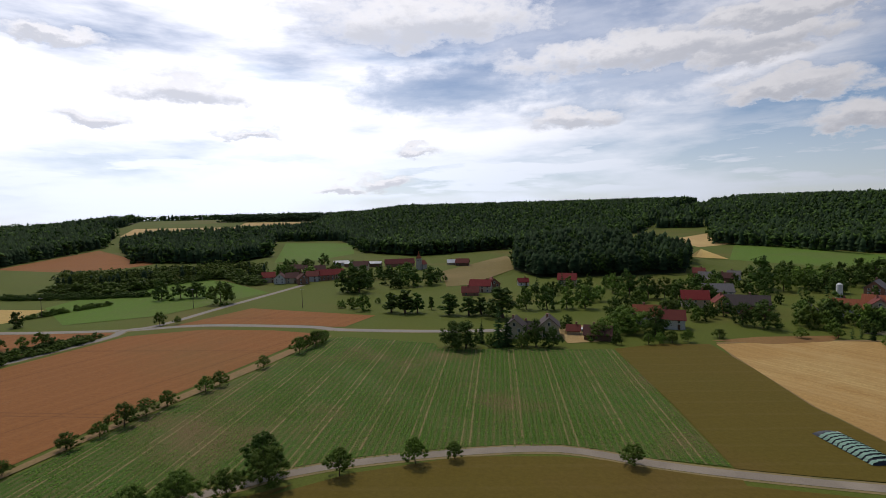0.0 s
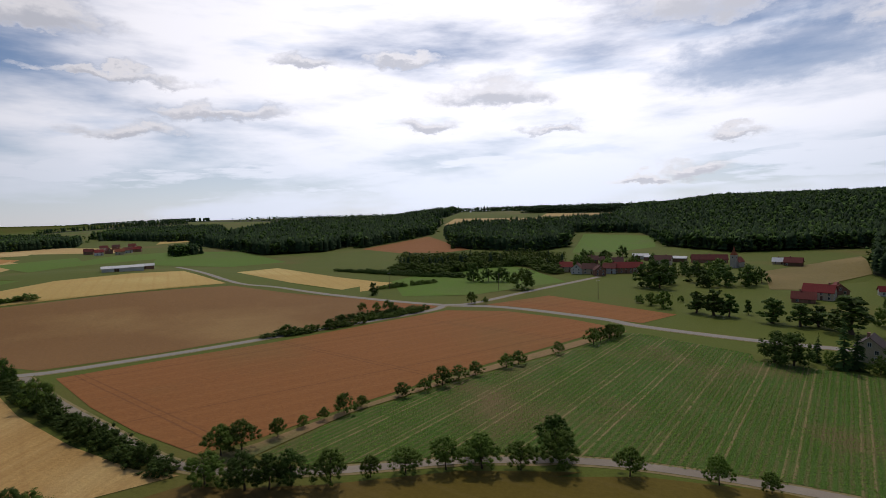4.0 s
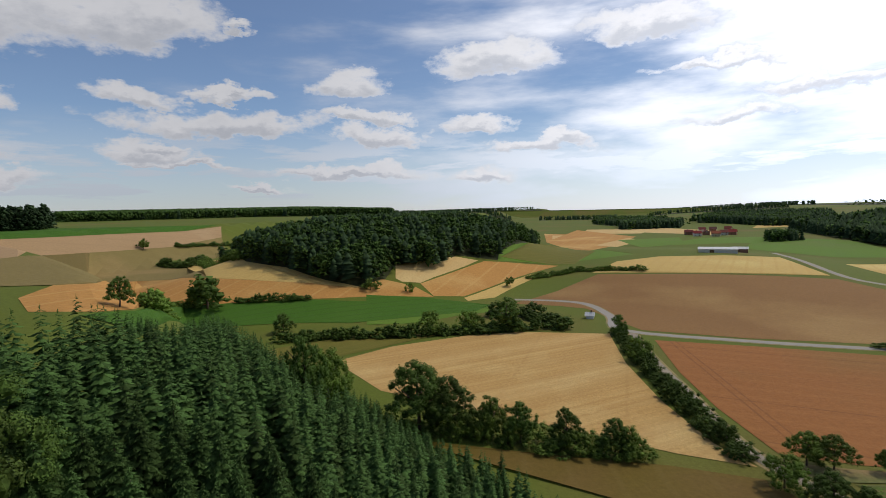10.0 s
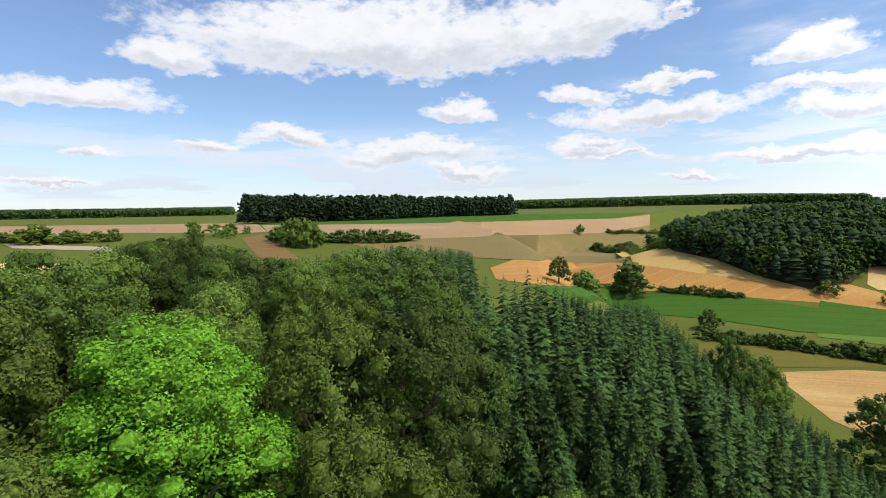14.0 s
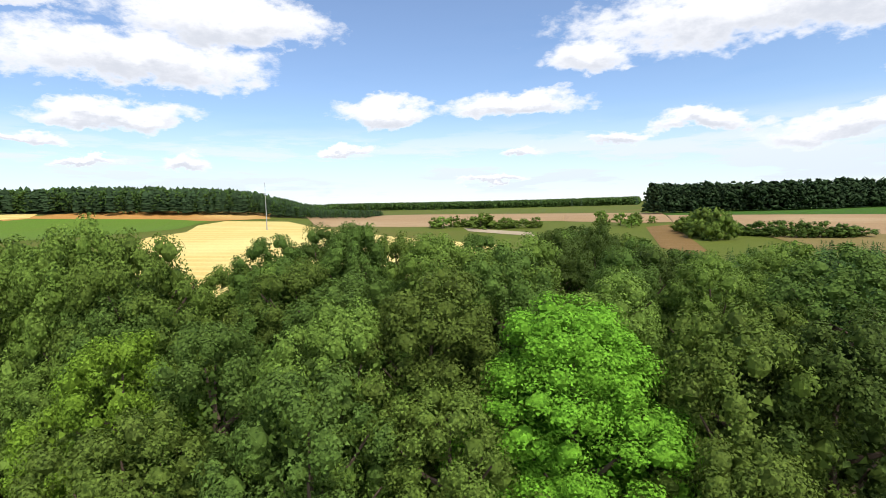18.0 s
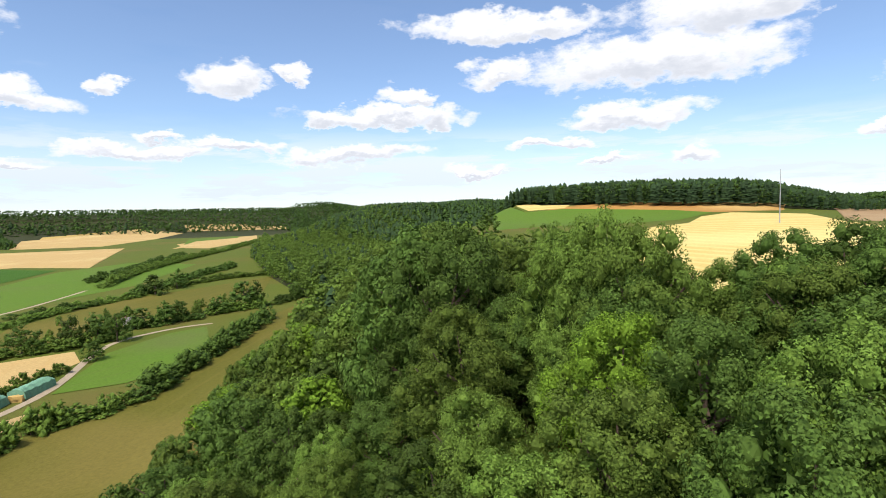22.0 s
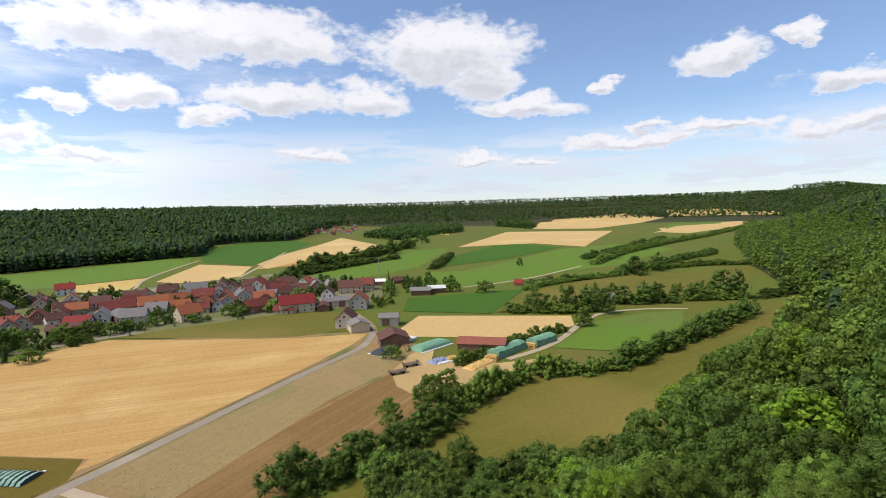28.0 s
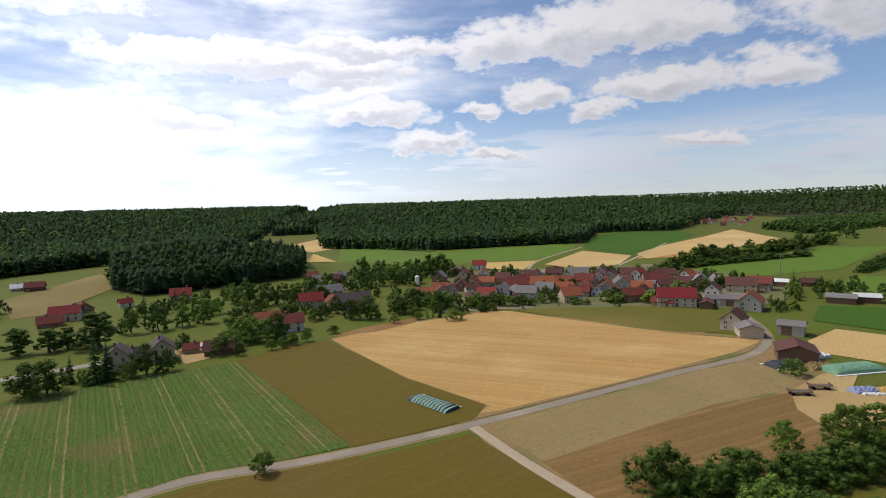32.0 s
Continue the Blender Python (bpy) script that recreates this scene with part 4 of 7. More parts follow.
def stuff_mesh(name, verts, tris, mat, label, category):
    me = bpy.data.meshes.new(name)
    fill_mesh(me, verts, tris, mat)
    return tagged(new(name, me), label, category, kind="stuff")


def conifer_shape(rng, tiers, sides):
    """A small spruce of unit height: ragged stacked skirts of drooping branch tips under a blunt top."""
    v, t = [], []
    for k in range(tiers):
        z0 = 0.2 + 0.7 * k / tiers
        rad = 0.2 * (1 - z0 ** 2.2) ** 0.8 * rng.uniform(0.85, 1.15) + 0.03
        top = len(v)
        v.append((rng.uniform(-0.02, 0.02), rng.uniform(-0.02, 0.02), min(1.0, z0 + 1.25 / tiers)))
        for j in range(sides):
            a = 2 * math.pi * (j + 0.5 * (k % 2)) / sides + rng.uniform(-0.2, 0.2)
            q = rad * rng.uniform(0.75, 1.2) * (1.0 if j % 2 else 0.75)
            v.append((q * math.cos(a), q * math.sin(a), z0 + rng.uniform(-0.03, 0.03)))
        for j in range(sides):
            t.append((top, top + 1 + j, top + 1 + (j + 1) % sides))
    return np.array(v), np.array(t)


def leafy_shape(rng, clumps):
    """A small broadleaf crown of unit height: many tilted leaf clumps round a domed, lobed outline."""
    v, t = [], []
    for k in range(clumps):
        a, u = rng.uniform(0, 2 * math.pi), rng.uniform(0.0, 1.0) ** 0.8
        zc = 0.12 + 0.84 * u
        rad = (0.25 if clumps > 12 else 0.34) * (1 - u ** 2.6) ** 0.5 * rng.uniform(0.75, 1.12)
        c = np.array((rad * math.cos(a), rad * math.sin(a), zc))
        s = len(v)
        size = rng.uniform(0.07, 0.12) if clumps > 12 else rng.uniform(0.16, 0.25)
        for j in range(4):
            d = np.array([rng.gauss(0, 1), rng.gauss(0, 1), rng.gauss(0, 0.8)])
            v.append(tuple(c + d / np.linalg.norm(d) * size))
        t += [(s, s + 1, s + 2), (s, s + 2, s + 3), (s, s + 3, s + 1), (s + 1, s + 3, s + 2)]
    return np.array(v), np.array(t)


def scatter(shapes, x, y, h, rng, name, mat, label, category):
    vs, ts, base = [], [], 0
    z = height(x, y) - np.clip((np.hypot(x, y) - 300) * 0.005, 0.0, 6.0)
    h = h + (height(x, y) - z)
    for i in range(len(x)):
        v, t = shapes[i % len(shapes)]
        a = rng.uniform(0, 6.28)
        w = h[i] * rng.uniform(0.85, 1.2)
        ca, sa = math.cos(a) * w, math.sin(a) * w
        vs.append(np.c_[v[:, 0] * ca - v[:, 1] * sa + x[i], v[:, 0] * sa + v[:, 1] * ca + y[i], v[:, 2] * h[i] + z[i]])
        ts.append(t + base)
        base += len(v)
    if vs:
        stuff_mesh(name, np.concatenate(vs), np.concatenate(ts), mat, label, category)


def plant(name, sort, outline, seed, tall_m, taper):
    rng = random.Random(seed)
    ox, oy = np.array([p[0] for p in outline]), np.array([p[1] for p in outline])
    dist = np.hypot(ox, oy)
    near = float(dist.min())
    # rows of cells that widen with distance
    xs, ys = [], []
    r = near
    az = np.unwrap(np.arctan2(-ox, oy))
    lo, hi = az.min(), az.max()
    while r < min(dist.max(), near + (1400 if near < 1400 else 900)):
        step = max(3.9, r * (0.0068 if near < 1400 else 0.0088))
        n = int((hi - lo) * r / step) + 1
        for k in range(n):
            a = lo + (hi - lo) * (k + rng.random()) / n
            q = r + rng.uniform(-0.5, 0.5) * step
            xs.append(-q * math.sin(a)), ys.append(q * math.cos(a))
        r += step * (1.0 if r < near + 60 else 1.7 if near < 1400 else 1.9)
    x, y = np.array(xs), np.array(ys)
    keep = inside(outline, x, y) & (np.hypot(x, y) > 150)
    x, y = x[keep], y[keep]
    r = np.hypot(x, y)
    tall = tall_m * np.clip(r / 900, 1.0, 1.2)
    h = np.array([rng.uniform(0.76, 1.1) if near < 900 else rng.uniform(0.94, 1.04) for _ in x]) * tall
    pick = np.array([rng.random() for _ in x]) < {"conifer": 0.72, "mixed": 0.5, "grove": 0.3, "leafy": 0.08, "pine": 0.0}[sort]
    if taper:
        bearing = np.degrees(np.arctan2(-x, y)) % 360
        h = h * np.clip((bearing - taper[0]) / (taper[1] - taper[0]), 0.3, 1.0)
    cone = [conifer_shape(rng, 8 if near < 500 else 4, 7) for _ in range(5)]
    leaf = [leafy_shape(rng, 34 if near < 320 else 22 if near < 500 else 9 if near < 1400 else 5) for _ in range(5)]
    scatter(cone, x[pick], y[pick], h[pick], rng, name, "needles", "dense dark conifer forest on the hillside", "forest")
    scatter(leaf, x[~pick], y[~pick], h[~pick] * 0.9, rng, name, "needles" if sort == "pine" else "leaves" if sort == "leafy" and near < 800 else "far_leaves", "tall dark pines at the edge of the field" if sort == "pine" else "broadleaf trees mixed into the hillside forest", "forest")


build_land()
for k, (name, sort, tall_m, outline, taper) in enumerate(WOODS):
    plant(name, sort, outline, k + 3, tall_m, taper)


# ---- trees ----
def part(name, mesh, parent, label=""):
    ob = new(name, mesh)
    ob.parent = parent
    return tagged(ob, label)


def raw_mesh(name, verts, faces, mats, slots=None):
    me = bpy.data.meshes.new(name)
    me.from_pydata([tuple(v) for v in verts], [], [tuple(f) for f in faces])
    for m in mats:
        me.materials.append(MAT[m])
    if slots is not None:
        me.polygons.foreach_set("material_index", np.array(slots, np.int32))
    return me


def tube(v, f, a, b, ra, rb, sides=6):
    a, b = Vector(a), Vector(b)
    axis = (b - a).normalized()
    side = axis.orthogonal().normalized()
    up = axis.cross(side)
    s = len(v)
    for c, r in ((a, ra), (b, rb)):
        for k in range(sides):
            w = 2 * math.pi * k / sides
            v.append(tuple(c + side * (r * math.cos(w)) + up * (r * math.sin(w))))
    for k in range(sides):
        f.append((s + k, s + (k + 1) % sides, s + sides + (k + 1) % sides, s + sides + k))


def trunk_mesh(rng, limbs, reach):
    """A tapered, slightly bent trunk of unit height that forks into rising limbs."""
    v, f = [], []
    bend = [Vector((rng.uniform(-0.02, 0.02), rng.uniform(-0.02, 0.02), z)) for z in (-0.03, 0.16, 0.36, 0.58, 0.8)]
    for k in range(4):
        tube(v, f, bend[k], bend[k + 1], 0.026 - 0.0055 * k, 0.0205 - 0.0055 * k, 7)
    for k in range(limbs):
        a = 2 * math.pi * k / max(limbs, 1) + rng.uniform(-0.4, 0.4)
        z = rng.uniform(0.25, 0.62)
        base = Vector((0, 0, z))
        tip = base + Vector((math.cos(a), math.sin(a), 0.9)) * reach * rng.uniform(0.5, 0.8)
        mid = base.lerp(tip, 0.5) + Vector((0, 0, -0.03))
        tube(v, f, base, mid, 0.012, 0.008, 5), tube(v, f, mid, tip, 0.008, 0.003, 5)
    return v, f


def crown_clumps(rng, clumps, leaves, size, wide, low, inner, puff, heart):
    """A broadleaf crown of unit height: a few great lobes round the trunk, clad in leaf clumps that face outward, with dark gaps between them."""
    gen = np.random.default_rng(rng.randrange(10 ** 6))

    def unit(a):
        return a / (np.linalg.norm(a, axis=-1, keepdims=True) + 1e-9)
    lobes = 9
    span = 1 - low
    centre, rad = np.empty((lobes, 3)), np.empty(lobes)
    for k in range(lobes):
        u = (k + 0.5) / lobes
        a = 2.4 * k + rng.uniform(-0.5, 0.5)
        ring = wide * (0.68 * (1 - u ** 1.8) + 0.04) * rng.uniform(0.75, 1.15)
        centre[k] = (ring * math.cos(a), ring * math.sin(a), low + span * (0.2 + 0.6 * u))
        rad[k] = wide * rng.uniform(0.44, 0.62) * (1.0 if u < 0.8 else 0.85)
    tall = min(1.0, span * 0.32 / wide)
    stretch = np.array((1, 1, max(0.8, tall)))
    # seats of the clumps on the lobes, none inside a neighbouring lobe
    which = np.arange(clumps * 7) % lobes
    d = unit(gen.normal((0, 0, 0.25), (1, 1, 0.9), (clumps * 7, 3)))
    seat = centre[which] + d * rad[which][:, None] * stretch * gen.uniform(0.84, 1.1, (len(d), 1))
    gap = np.linalg.norm((seat[:, None] - centre[None]) / stretch, axis=2) / rad[None]
    gap[np.arange(len(d)), which] = 9
    good = np.nonzero((gap.min(axis=1) > 0.8) & (seat[:, 2] > low * 0.6))[0][:clumps]
    seat, d = seat[good], d[good]
    n_c = len(good)
    r_c = wide * gen.uniform(0.11, 0.21, n_c) * puff
    e = unit(gen.normal(0, 1, (n_c, leaves, 3)) + 0.75 * d[:, None] + (0, 0, 0.25))
    p = seat[:, None] + e * (r_c[:, None] * gen.uniform(0.7 if heart < 0.7 else 0.84, 1.14, (n_c, leaves)))[..., None]
    n = unit(e + gen.normal((0, 0, 0.1), 0.32, (n_c, leaves, 3)))
    v, f = leaf_cards(gen, p.reshape(-1, 3), n.reshape(-1, 3), size)
    # each clump has a close-leaved, lumpy heart
    corner, side = HEART[0 if heart < 0.7 else 1]
    heart = seat[:, None] + corner[None] * (r_c[:, None] * gen.uniform(heart * 0.65, heart, (n_c, len(corner))))[..., None]
    start = len(v)
    v += [tuple(q) for q in heart.reshape(-1, 3).tolist()]
    for k in range(n_c):
        o = start + k * len(corner)
        f += [(i + o, j + o, m + o) for i, j, m in side]
    # and a few leaves deep in the crown close it against the light
    which = np.arange(inner) % lobes
    d = unit(gen.normal(0, 1, (inner, 3)))
    p = centre[which] + d * rad[which][:, None] * stretch * gen.uniform(0.2, 0.8, (inner, 1))
    kv, kf = leaf_cards(gen, p, unit(d + gen.normal(0, 0.5, d.shape)), size * 2.2)
    return v + kv, f + [(a + len(v), b + len(v), c + len(v)) for a, b, c in kf]


def ball(rounds):
    """Corners and faces of an eight-sided ball, divided again for each round."""
    v = [(1, 0, 0), (-1, 0, 0), (0, 1, 0), (0, -1, 0), (0, 0, 1), (0, 0, -1)]
    f = [(0, 2, 4), (2, 1, 4), (1, 3, 4), (3, 0, 4), (2, 0, 5), (1, 2, 5), (3, 1, 5), (0, 3, 5)]
    for _ in range(rounds):
        mids, out = {}, []

        def between(i, j):
            key = (min(i, j), max(i, j))
            if key not in mids:
                q = Vector(v[i]) + Vector(v[j])
                mids[key] = len(v)
                v.append(tuple(q.normalized()))
            return mids[key]
        for i, j, k in f:
            a, b, c = between(i, j), between(j, k), between(k, i)
            out += [(i, a, c), (a, j, b), (c, b, k), (a, b, c)]
        f = out
    return np.array(v), f


HEART = (ball(1), ball(0))


def leaf_cards(gen, p, n, size):
    t = np.cross(n, gen.normal(0, 1, p.shape))
    t /= np.linalg.norm(t, axis=1, keepdims=True) + 1e-9
    b = np.cross(n, t)
    s = (size * gen.uniform(0.6, 1.35, len(p)))[:, None]
    v = np.stack([p - t * s - b * s * 0.55, p + t * s - b * s * 0.5 + n * s * 0.15, p + b * s * 1.15 - n * s * 0.2], 1).reshape(-1, 3)
    return [tuple(q) for q in v.tolist()], [(k, k + 1, k + 2) for k in range(0, len(v), 3)]


def spruce_cloud(rng, tiers, per, twigs):
    """A spruce of unit height: whorls of drooping boughs, each a spray of needles with side twigs."""
    v, f = [], []
    for k in range(tiers):
        u = k / (tiers - 1)
        z = 0.06 + 0.9 * u
        reach = 0.19 * (1 - u) ** 0.75 + 0.012
        for j in range(per):
            a = 2 * math.pi * (j + rng.random() * 0.7) / per + k * 1.3
            q = reach * rng.uniform(0.55, 1.25)
            d = np.array((math.cos(a), math.sin(a), 0))
            s = np.array((-math.sin(a), math.cos(a), 0))
            root = np.array((0, 0, z + rng.uniform(-0.032, 0.032)))
            tip = root + d * q + np.array((0, 0, -q * rng.uniform(0.2, 0.55)))
            i = len(v)
            wd = q * 0.3
            m1 = root + (tip - root) * 0.55
            v += [root, m1 + s * wd + (0, 0, -wd * 0.5), tip, m1 - s * wd + (0, 0, -wd * 0.5), m1 + (0, 0, wd * 0.25)]
            f += [(i, i + 1, i + 4), (i + 4, i + 1, i + 2), (i + 4, i + 2, i + 3), (i, i + 4, i + 3)]
            for w in range(twigs):
                p = root + (tip - root) * rng.uniform(0.35, 0.95)
                o = s * rng.choice((-1, 1)) * q * rng.uniform(0.15, 0.32) + d * q * 0.16 + np.array((0, 0, -q * 0.1))
                i = len(v)
                v += [p, p + o + (0, 0, -0.01), p + o * 0.5 + d * q * 0.12]
                f.append((i, i + 1, i + 2))
    i = len(v)
    v += [np.array((0.006, 0, 0.93)), np.array((-0.004, 0.005, 0.93)), np.array((0, 0, 1.0)), np.array((-0.003, -0.006, 0.93))]
    f += [(i, i + 1, i + 2), (i + 1, i + 3, i + 2), (i + 3, i, i + 2)]
    return v, f


PROTO = {}


def tree_meshes(sort, level, variant):
    """Trunk and crown of one of a few shapes, kept at three grades of fineness."""
    key = (sort, level, variant)
    if key in PROTO:
        return PROTO[key]
    rng = random.Random(hash((len(sort), level, variant)) % 1000 + ord(sort[0]))
    mat = {"oak": "leaves", "dark": "leaves_dark", "lime": "leaves_lime", "bright": "leaves_bright", "shrub": "leaves", "fruit": "leaves", "poplar": "leaves_dark", "spruce": "needles_near", "pine": "needles_near"}[sort]
    if sort == "spruce":
        tiers, per, twigs = ((40, 13, 5), (32, 11, 4), (15, 8, 2), (9, 7, 1))[level]
        cv, cf = spruce_cloud(rng, tiers, per, twigs)
        tv, tf = [], []
        tube(tv, tf, (0, 0, -0.03), (0, 0, 0.9), 0.016, 0.003, 6)
    else:
        wide, low = {"oak": (0.33, 0.12), "dark": (0.34, 0.06), "lime": (0.32, 0.08), "bright": (0.3, 0.0), "shrub": (0.5, 0.0), "fruit": (0.42, 0.16), "poplar": (0.17, 0.05), "pine": (0.24, 0.5)}[sort]
        if level >= 2 and sort in ("dark", "oak", "poplar"):
            low -= 0.14
        clumps, leaves, size, inner, puff, heart = ((180, 190, 0.0054, 900, 1.0, 0.64), (130, 100, 0.0084, 600, 1.05, 0.66), (64, 38, 0.0165, 110, 1.5, 0.8), (30, 12, 0.035, 40, 1.9, 0.95))[level]
        if sort == "bright":
            clumps, leaves, size, inner = 330, 260, 0.0042, 2500
        cv, cf = crown_clumps(rng, clumps, leaves, size, wide, low, inner, puff, heart)
        tv, tf = trunk_mesh(rng, (9, 6, 3, 2)[level], wide)
    PROTO[key] = (raw_mesh("trunk", tv, tf, ["bark"]), raw_mesh("crown", cv, cf, [mat]))
    return PROTO[key]


TREE_WORDS = {
    "oak": ("tall broadleaf tree with a full green crown", "tree"), "dark": ("broad dark green deciduous tree", "tree"), "lime": ("broadleaf tree with fresh yellow-green foliage", "tree"), "bright": ("large tree with glowing bright green foliage", "tree"),
    "shrub": ("rounded green bush with leaves to the ground", "bush"), "fruit": ("small fruit tree with an open crown beside the field", "tree"), "poplar": ("slender upright dark poplar in a meadow row", "tree"),
    "spruce": ("dark green spruce with drooping boughs", "tree"), "pine": ("pine with a high dark crown", "tree")}
COUNT = [0]


def tree(sort, x, y, h, wide=1.0, group=""):
    COUNT[0] += 1
    rng = random.Random(COUNT[0] * 7 + 1)
    r = math.hypot(x, y)
    level = 0 if r < 62 else 1 if r < 125 else 2 if r < 250 else 3
    name, category = ("bush" if sort == "shrub" else "spruce_tree" if sort == "spruce" else "tree"), TREE_WORDS[sort][1]
    root = new(name)
    root.empty_display_size = 0.3
    tagged(root, TREE_WORDS[sort][0], category, group)
    trunk, crown = tree_meshes(sort, level, COUNT[0] % 4 if level else COUNT[0] % 3)
    part("trunk", trunk, root)
    part("crown", crown, root)
    w = h * wide * rng.uniform(0.9, 1.12)
    root.matrix_world = Matrix.LocRotScale((x, y, ground_z(x, y)), Euler((rng.uniform(-0.03, 0.03), rng.uniform(-0.03, 0.03), rng.uniform(0, 6.28))), (w, w, h))
    return root


def grove(count, low, high, seed, *outline):
    """Loose garden and stream-side trees between the houses."""
    rng = random.Random(seed)
    px, py = [q[0] for q in outline], [q[1] for q in outline]
    while count:
        x, y = rng.uniform(min(px), max(px)), rng.uniform(min(py), max(py))
        if inside(outline, np.array([x]), np.array([y]))[0] and all((x - a) ** 2 + (y - b) ** 2 > c * c for a, b, c in HOUSES):
            GARDEN.setdefault(rng.choice(("dark", "dark", "oak", "shrub", "dark", "spruce")), []).append((x, y, rng.uniform(low, high), rng.uniform(0.78, 1.1)))
            count -= 1


HOUSES = []
GARDEN = {}


def crown_arrays(sort, level):
    """The crowns of one kind as arrays of corners and triangles, to be joined into one mesh."""
    out = []
    for k in range(4):
        me = tree_meshes(sort, level, k)[1]
        co, idx = np.empty(len(me.vertices) * 3), np.empty(len(me.polygons) * 3, np.int32)
        me.vertices.foreach_get("co", co)
        me.polygons.foreach_get("vertices", idx)
        out.append((co.reshape(-1, 3), idx.reshape(-1, 3)))
    return out


def hedge(high, wide, *points):
    """A run of grown-together bushes of uneven height along a line, leafy down to the ground, with woody stems."""
    COUNT[0] += 1
    rng = random.Random(COUNT[0] * 5 + 2)
    root = new("hedge")
    p = [Vector(q) for q in points]
    vs, fs, base, sv, sf = [], [], 0, [], []
    shapes = crown_arrays("shrub", 2 if min(q.length for q in p) < 112 else 3)
    for a, b in zip(p, p[1:]):
        n = max(1, int((b - a).length / (wide * 0.5)))
        for k in range(n):
            if rng.random() < 0.05:
                continue
            c = a.lerp(b, (k + rng.random()) / n) + Vector((rng.uniform(-0.22, 0.22) * wide, rng.uniform(-0.22, 0.22) * wide))
            hh, ww = high * rng.choice((0.6, 0.75, 0.9, 1.0, 1.1, 1.35)) * rng.uniform(0.9, 1.1), wide * rng.uniform(1.0, 1.6)
            z = ground_z(c.x, c.y)
            tube(sv, sf, (c.x, c.y, z - 0.3), (c.x + rng.uniform(-0.3, 0.3), c.y, z + hh * 0.6), 0.09, 0.03, 5)
            v, t = shapes[rng.randrange(4)]
            w = rng.uniform(0, 6.28)
            ca, sa = math.cos(w) * ww, math.sin(w) * ww
            vs.append(np.c_[v[:, 0] * ca - v[:, 1] * sa + c.x, v[:, 0] * sa + v[:, 1] * ca + c.y, v[:, 2] * hh * 1.05 + z - hh * 0.08])
            fs.append(t + base)
            base += len(v)
    part("stems", raw_mesh("stems", sv, sf, ["bark"]), root)
    me = bpy.data.meshes.new("foliage")
    fill_mesh(me, np.concatenate(vs), np.concatenate(fs), "leaves" if COUNT[0] % 2 else "leaves_dark")
    part("foliage", me, root)
    return tagged(root, "uneven green hedge of bushes along the field edge", "hedge")


FAR_TREES = {}


def slope_tree(sort, x, y, h, wide):
    """A tree of its own near the camera; farther off it joins the wood's mass."""
    if math.hypot(x, y) < (50 if sort in ("spruce", "shrub") else 74):
        tree(sort, x, y, h, wide, "spruces on the slope" if sort == "spruce" else "trees on the slope")
    else:
        FAR_TREES.setdefault(sort, []).append((x, y, h, wide))


# height of the wood's skyline over the eye's level, in degrees, by bearing
CANOPY = ((66, -27), (91, -24.5), (98, -21), (101, -18), (104, -15.5), (108.5, -14.6), (112, -11.5), (115.6, -9.4), (119.3, -10.2), (125, -7.6), (128, -5.7), (133.4, -4.5), (140, -3.5),
          (147.6, -3.8), (151.6, -4.7), (156, -3.9), (160, -1.7), (166, -1.6), (168.4, -3.4), (177.6, -2.5), (182.5, -2.1), (187.4, -1.3), (195.6, -1.3), (198.3, -2.9), (201.3, -4.6),
          (204, -5.9), (206.3, -6.7), (207.3, -3.2), (209, -0.7), (211.7, 0.2), (216, -0.6), (219.8, -2.0), (224, -2.3), (229, -1.3), (235, -0.8), (241.4, -3.4), (243, -5.8), (249.3, -12.2),
          (253.3, -14.8), (257, -18.8), (263.6, -23), (270, -26))
CANOPY_AZ, CANOPY_EL = [q[0] for q in CANOPY], [q[1] for q in CANOPY]


def room(x, y, half):
    """How high a tree can be at a place without standing out of the skyline, over the width of its crown."""
    r, az = math.hypot(x, y), math.degrees(math.atan2(-x, y)) % 360
    spread = math.degrees(half * 0.5 / r)
    low = min(np.interp(az + k * spread, CANOPY_AZ, CANOPY_EL) for k in (-1, -0.5, 0, 0.5, 1))
    return EYE[2] + r * math.tan(radians(low)) - ground_z(x, y)


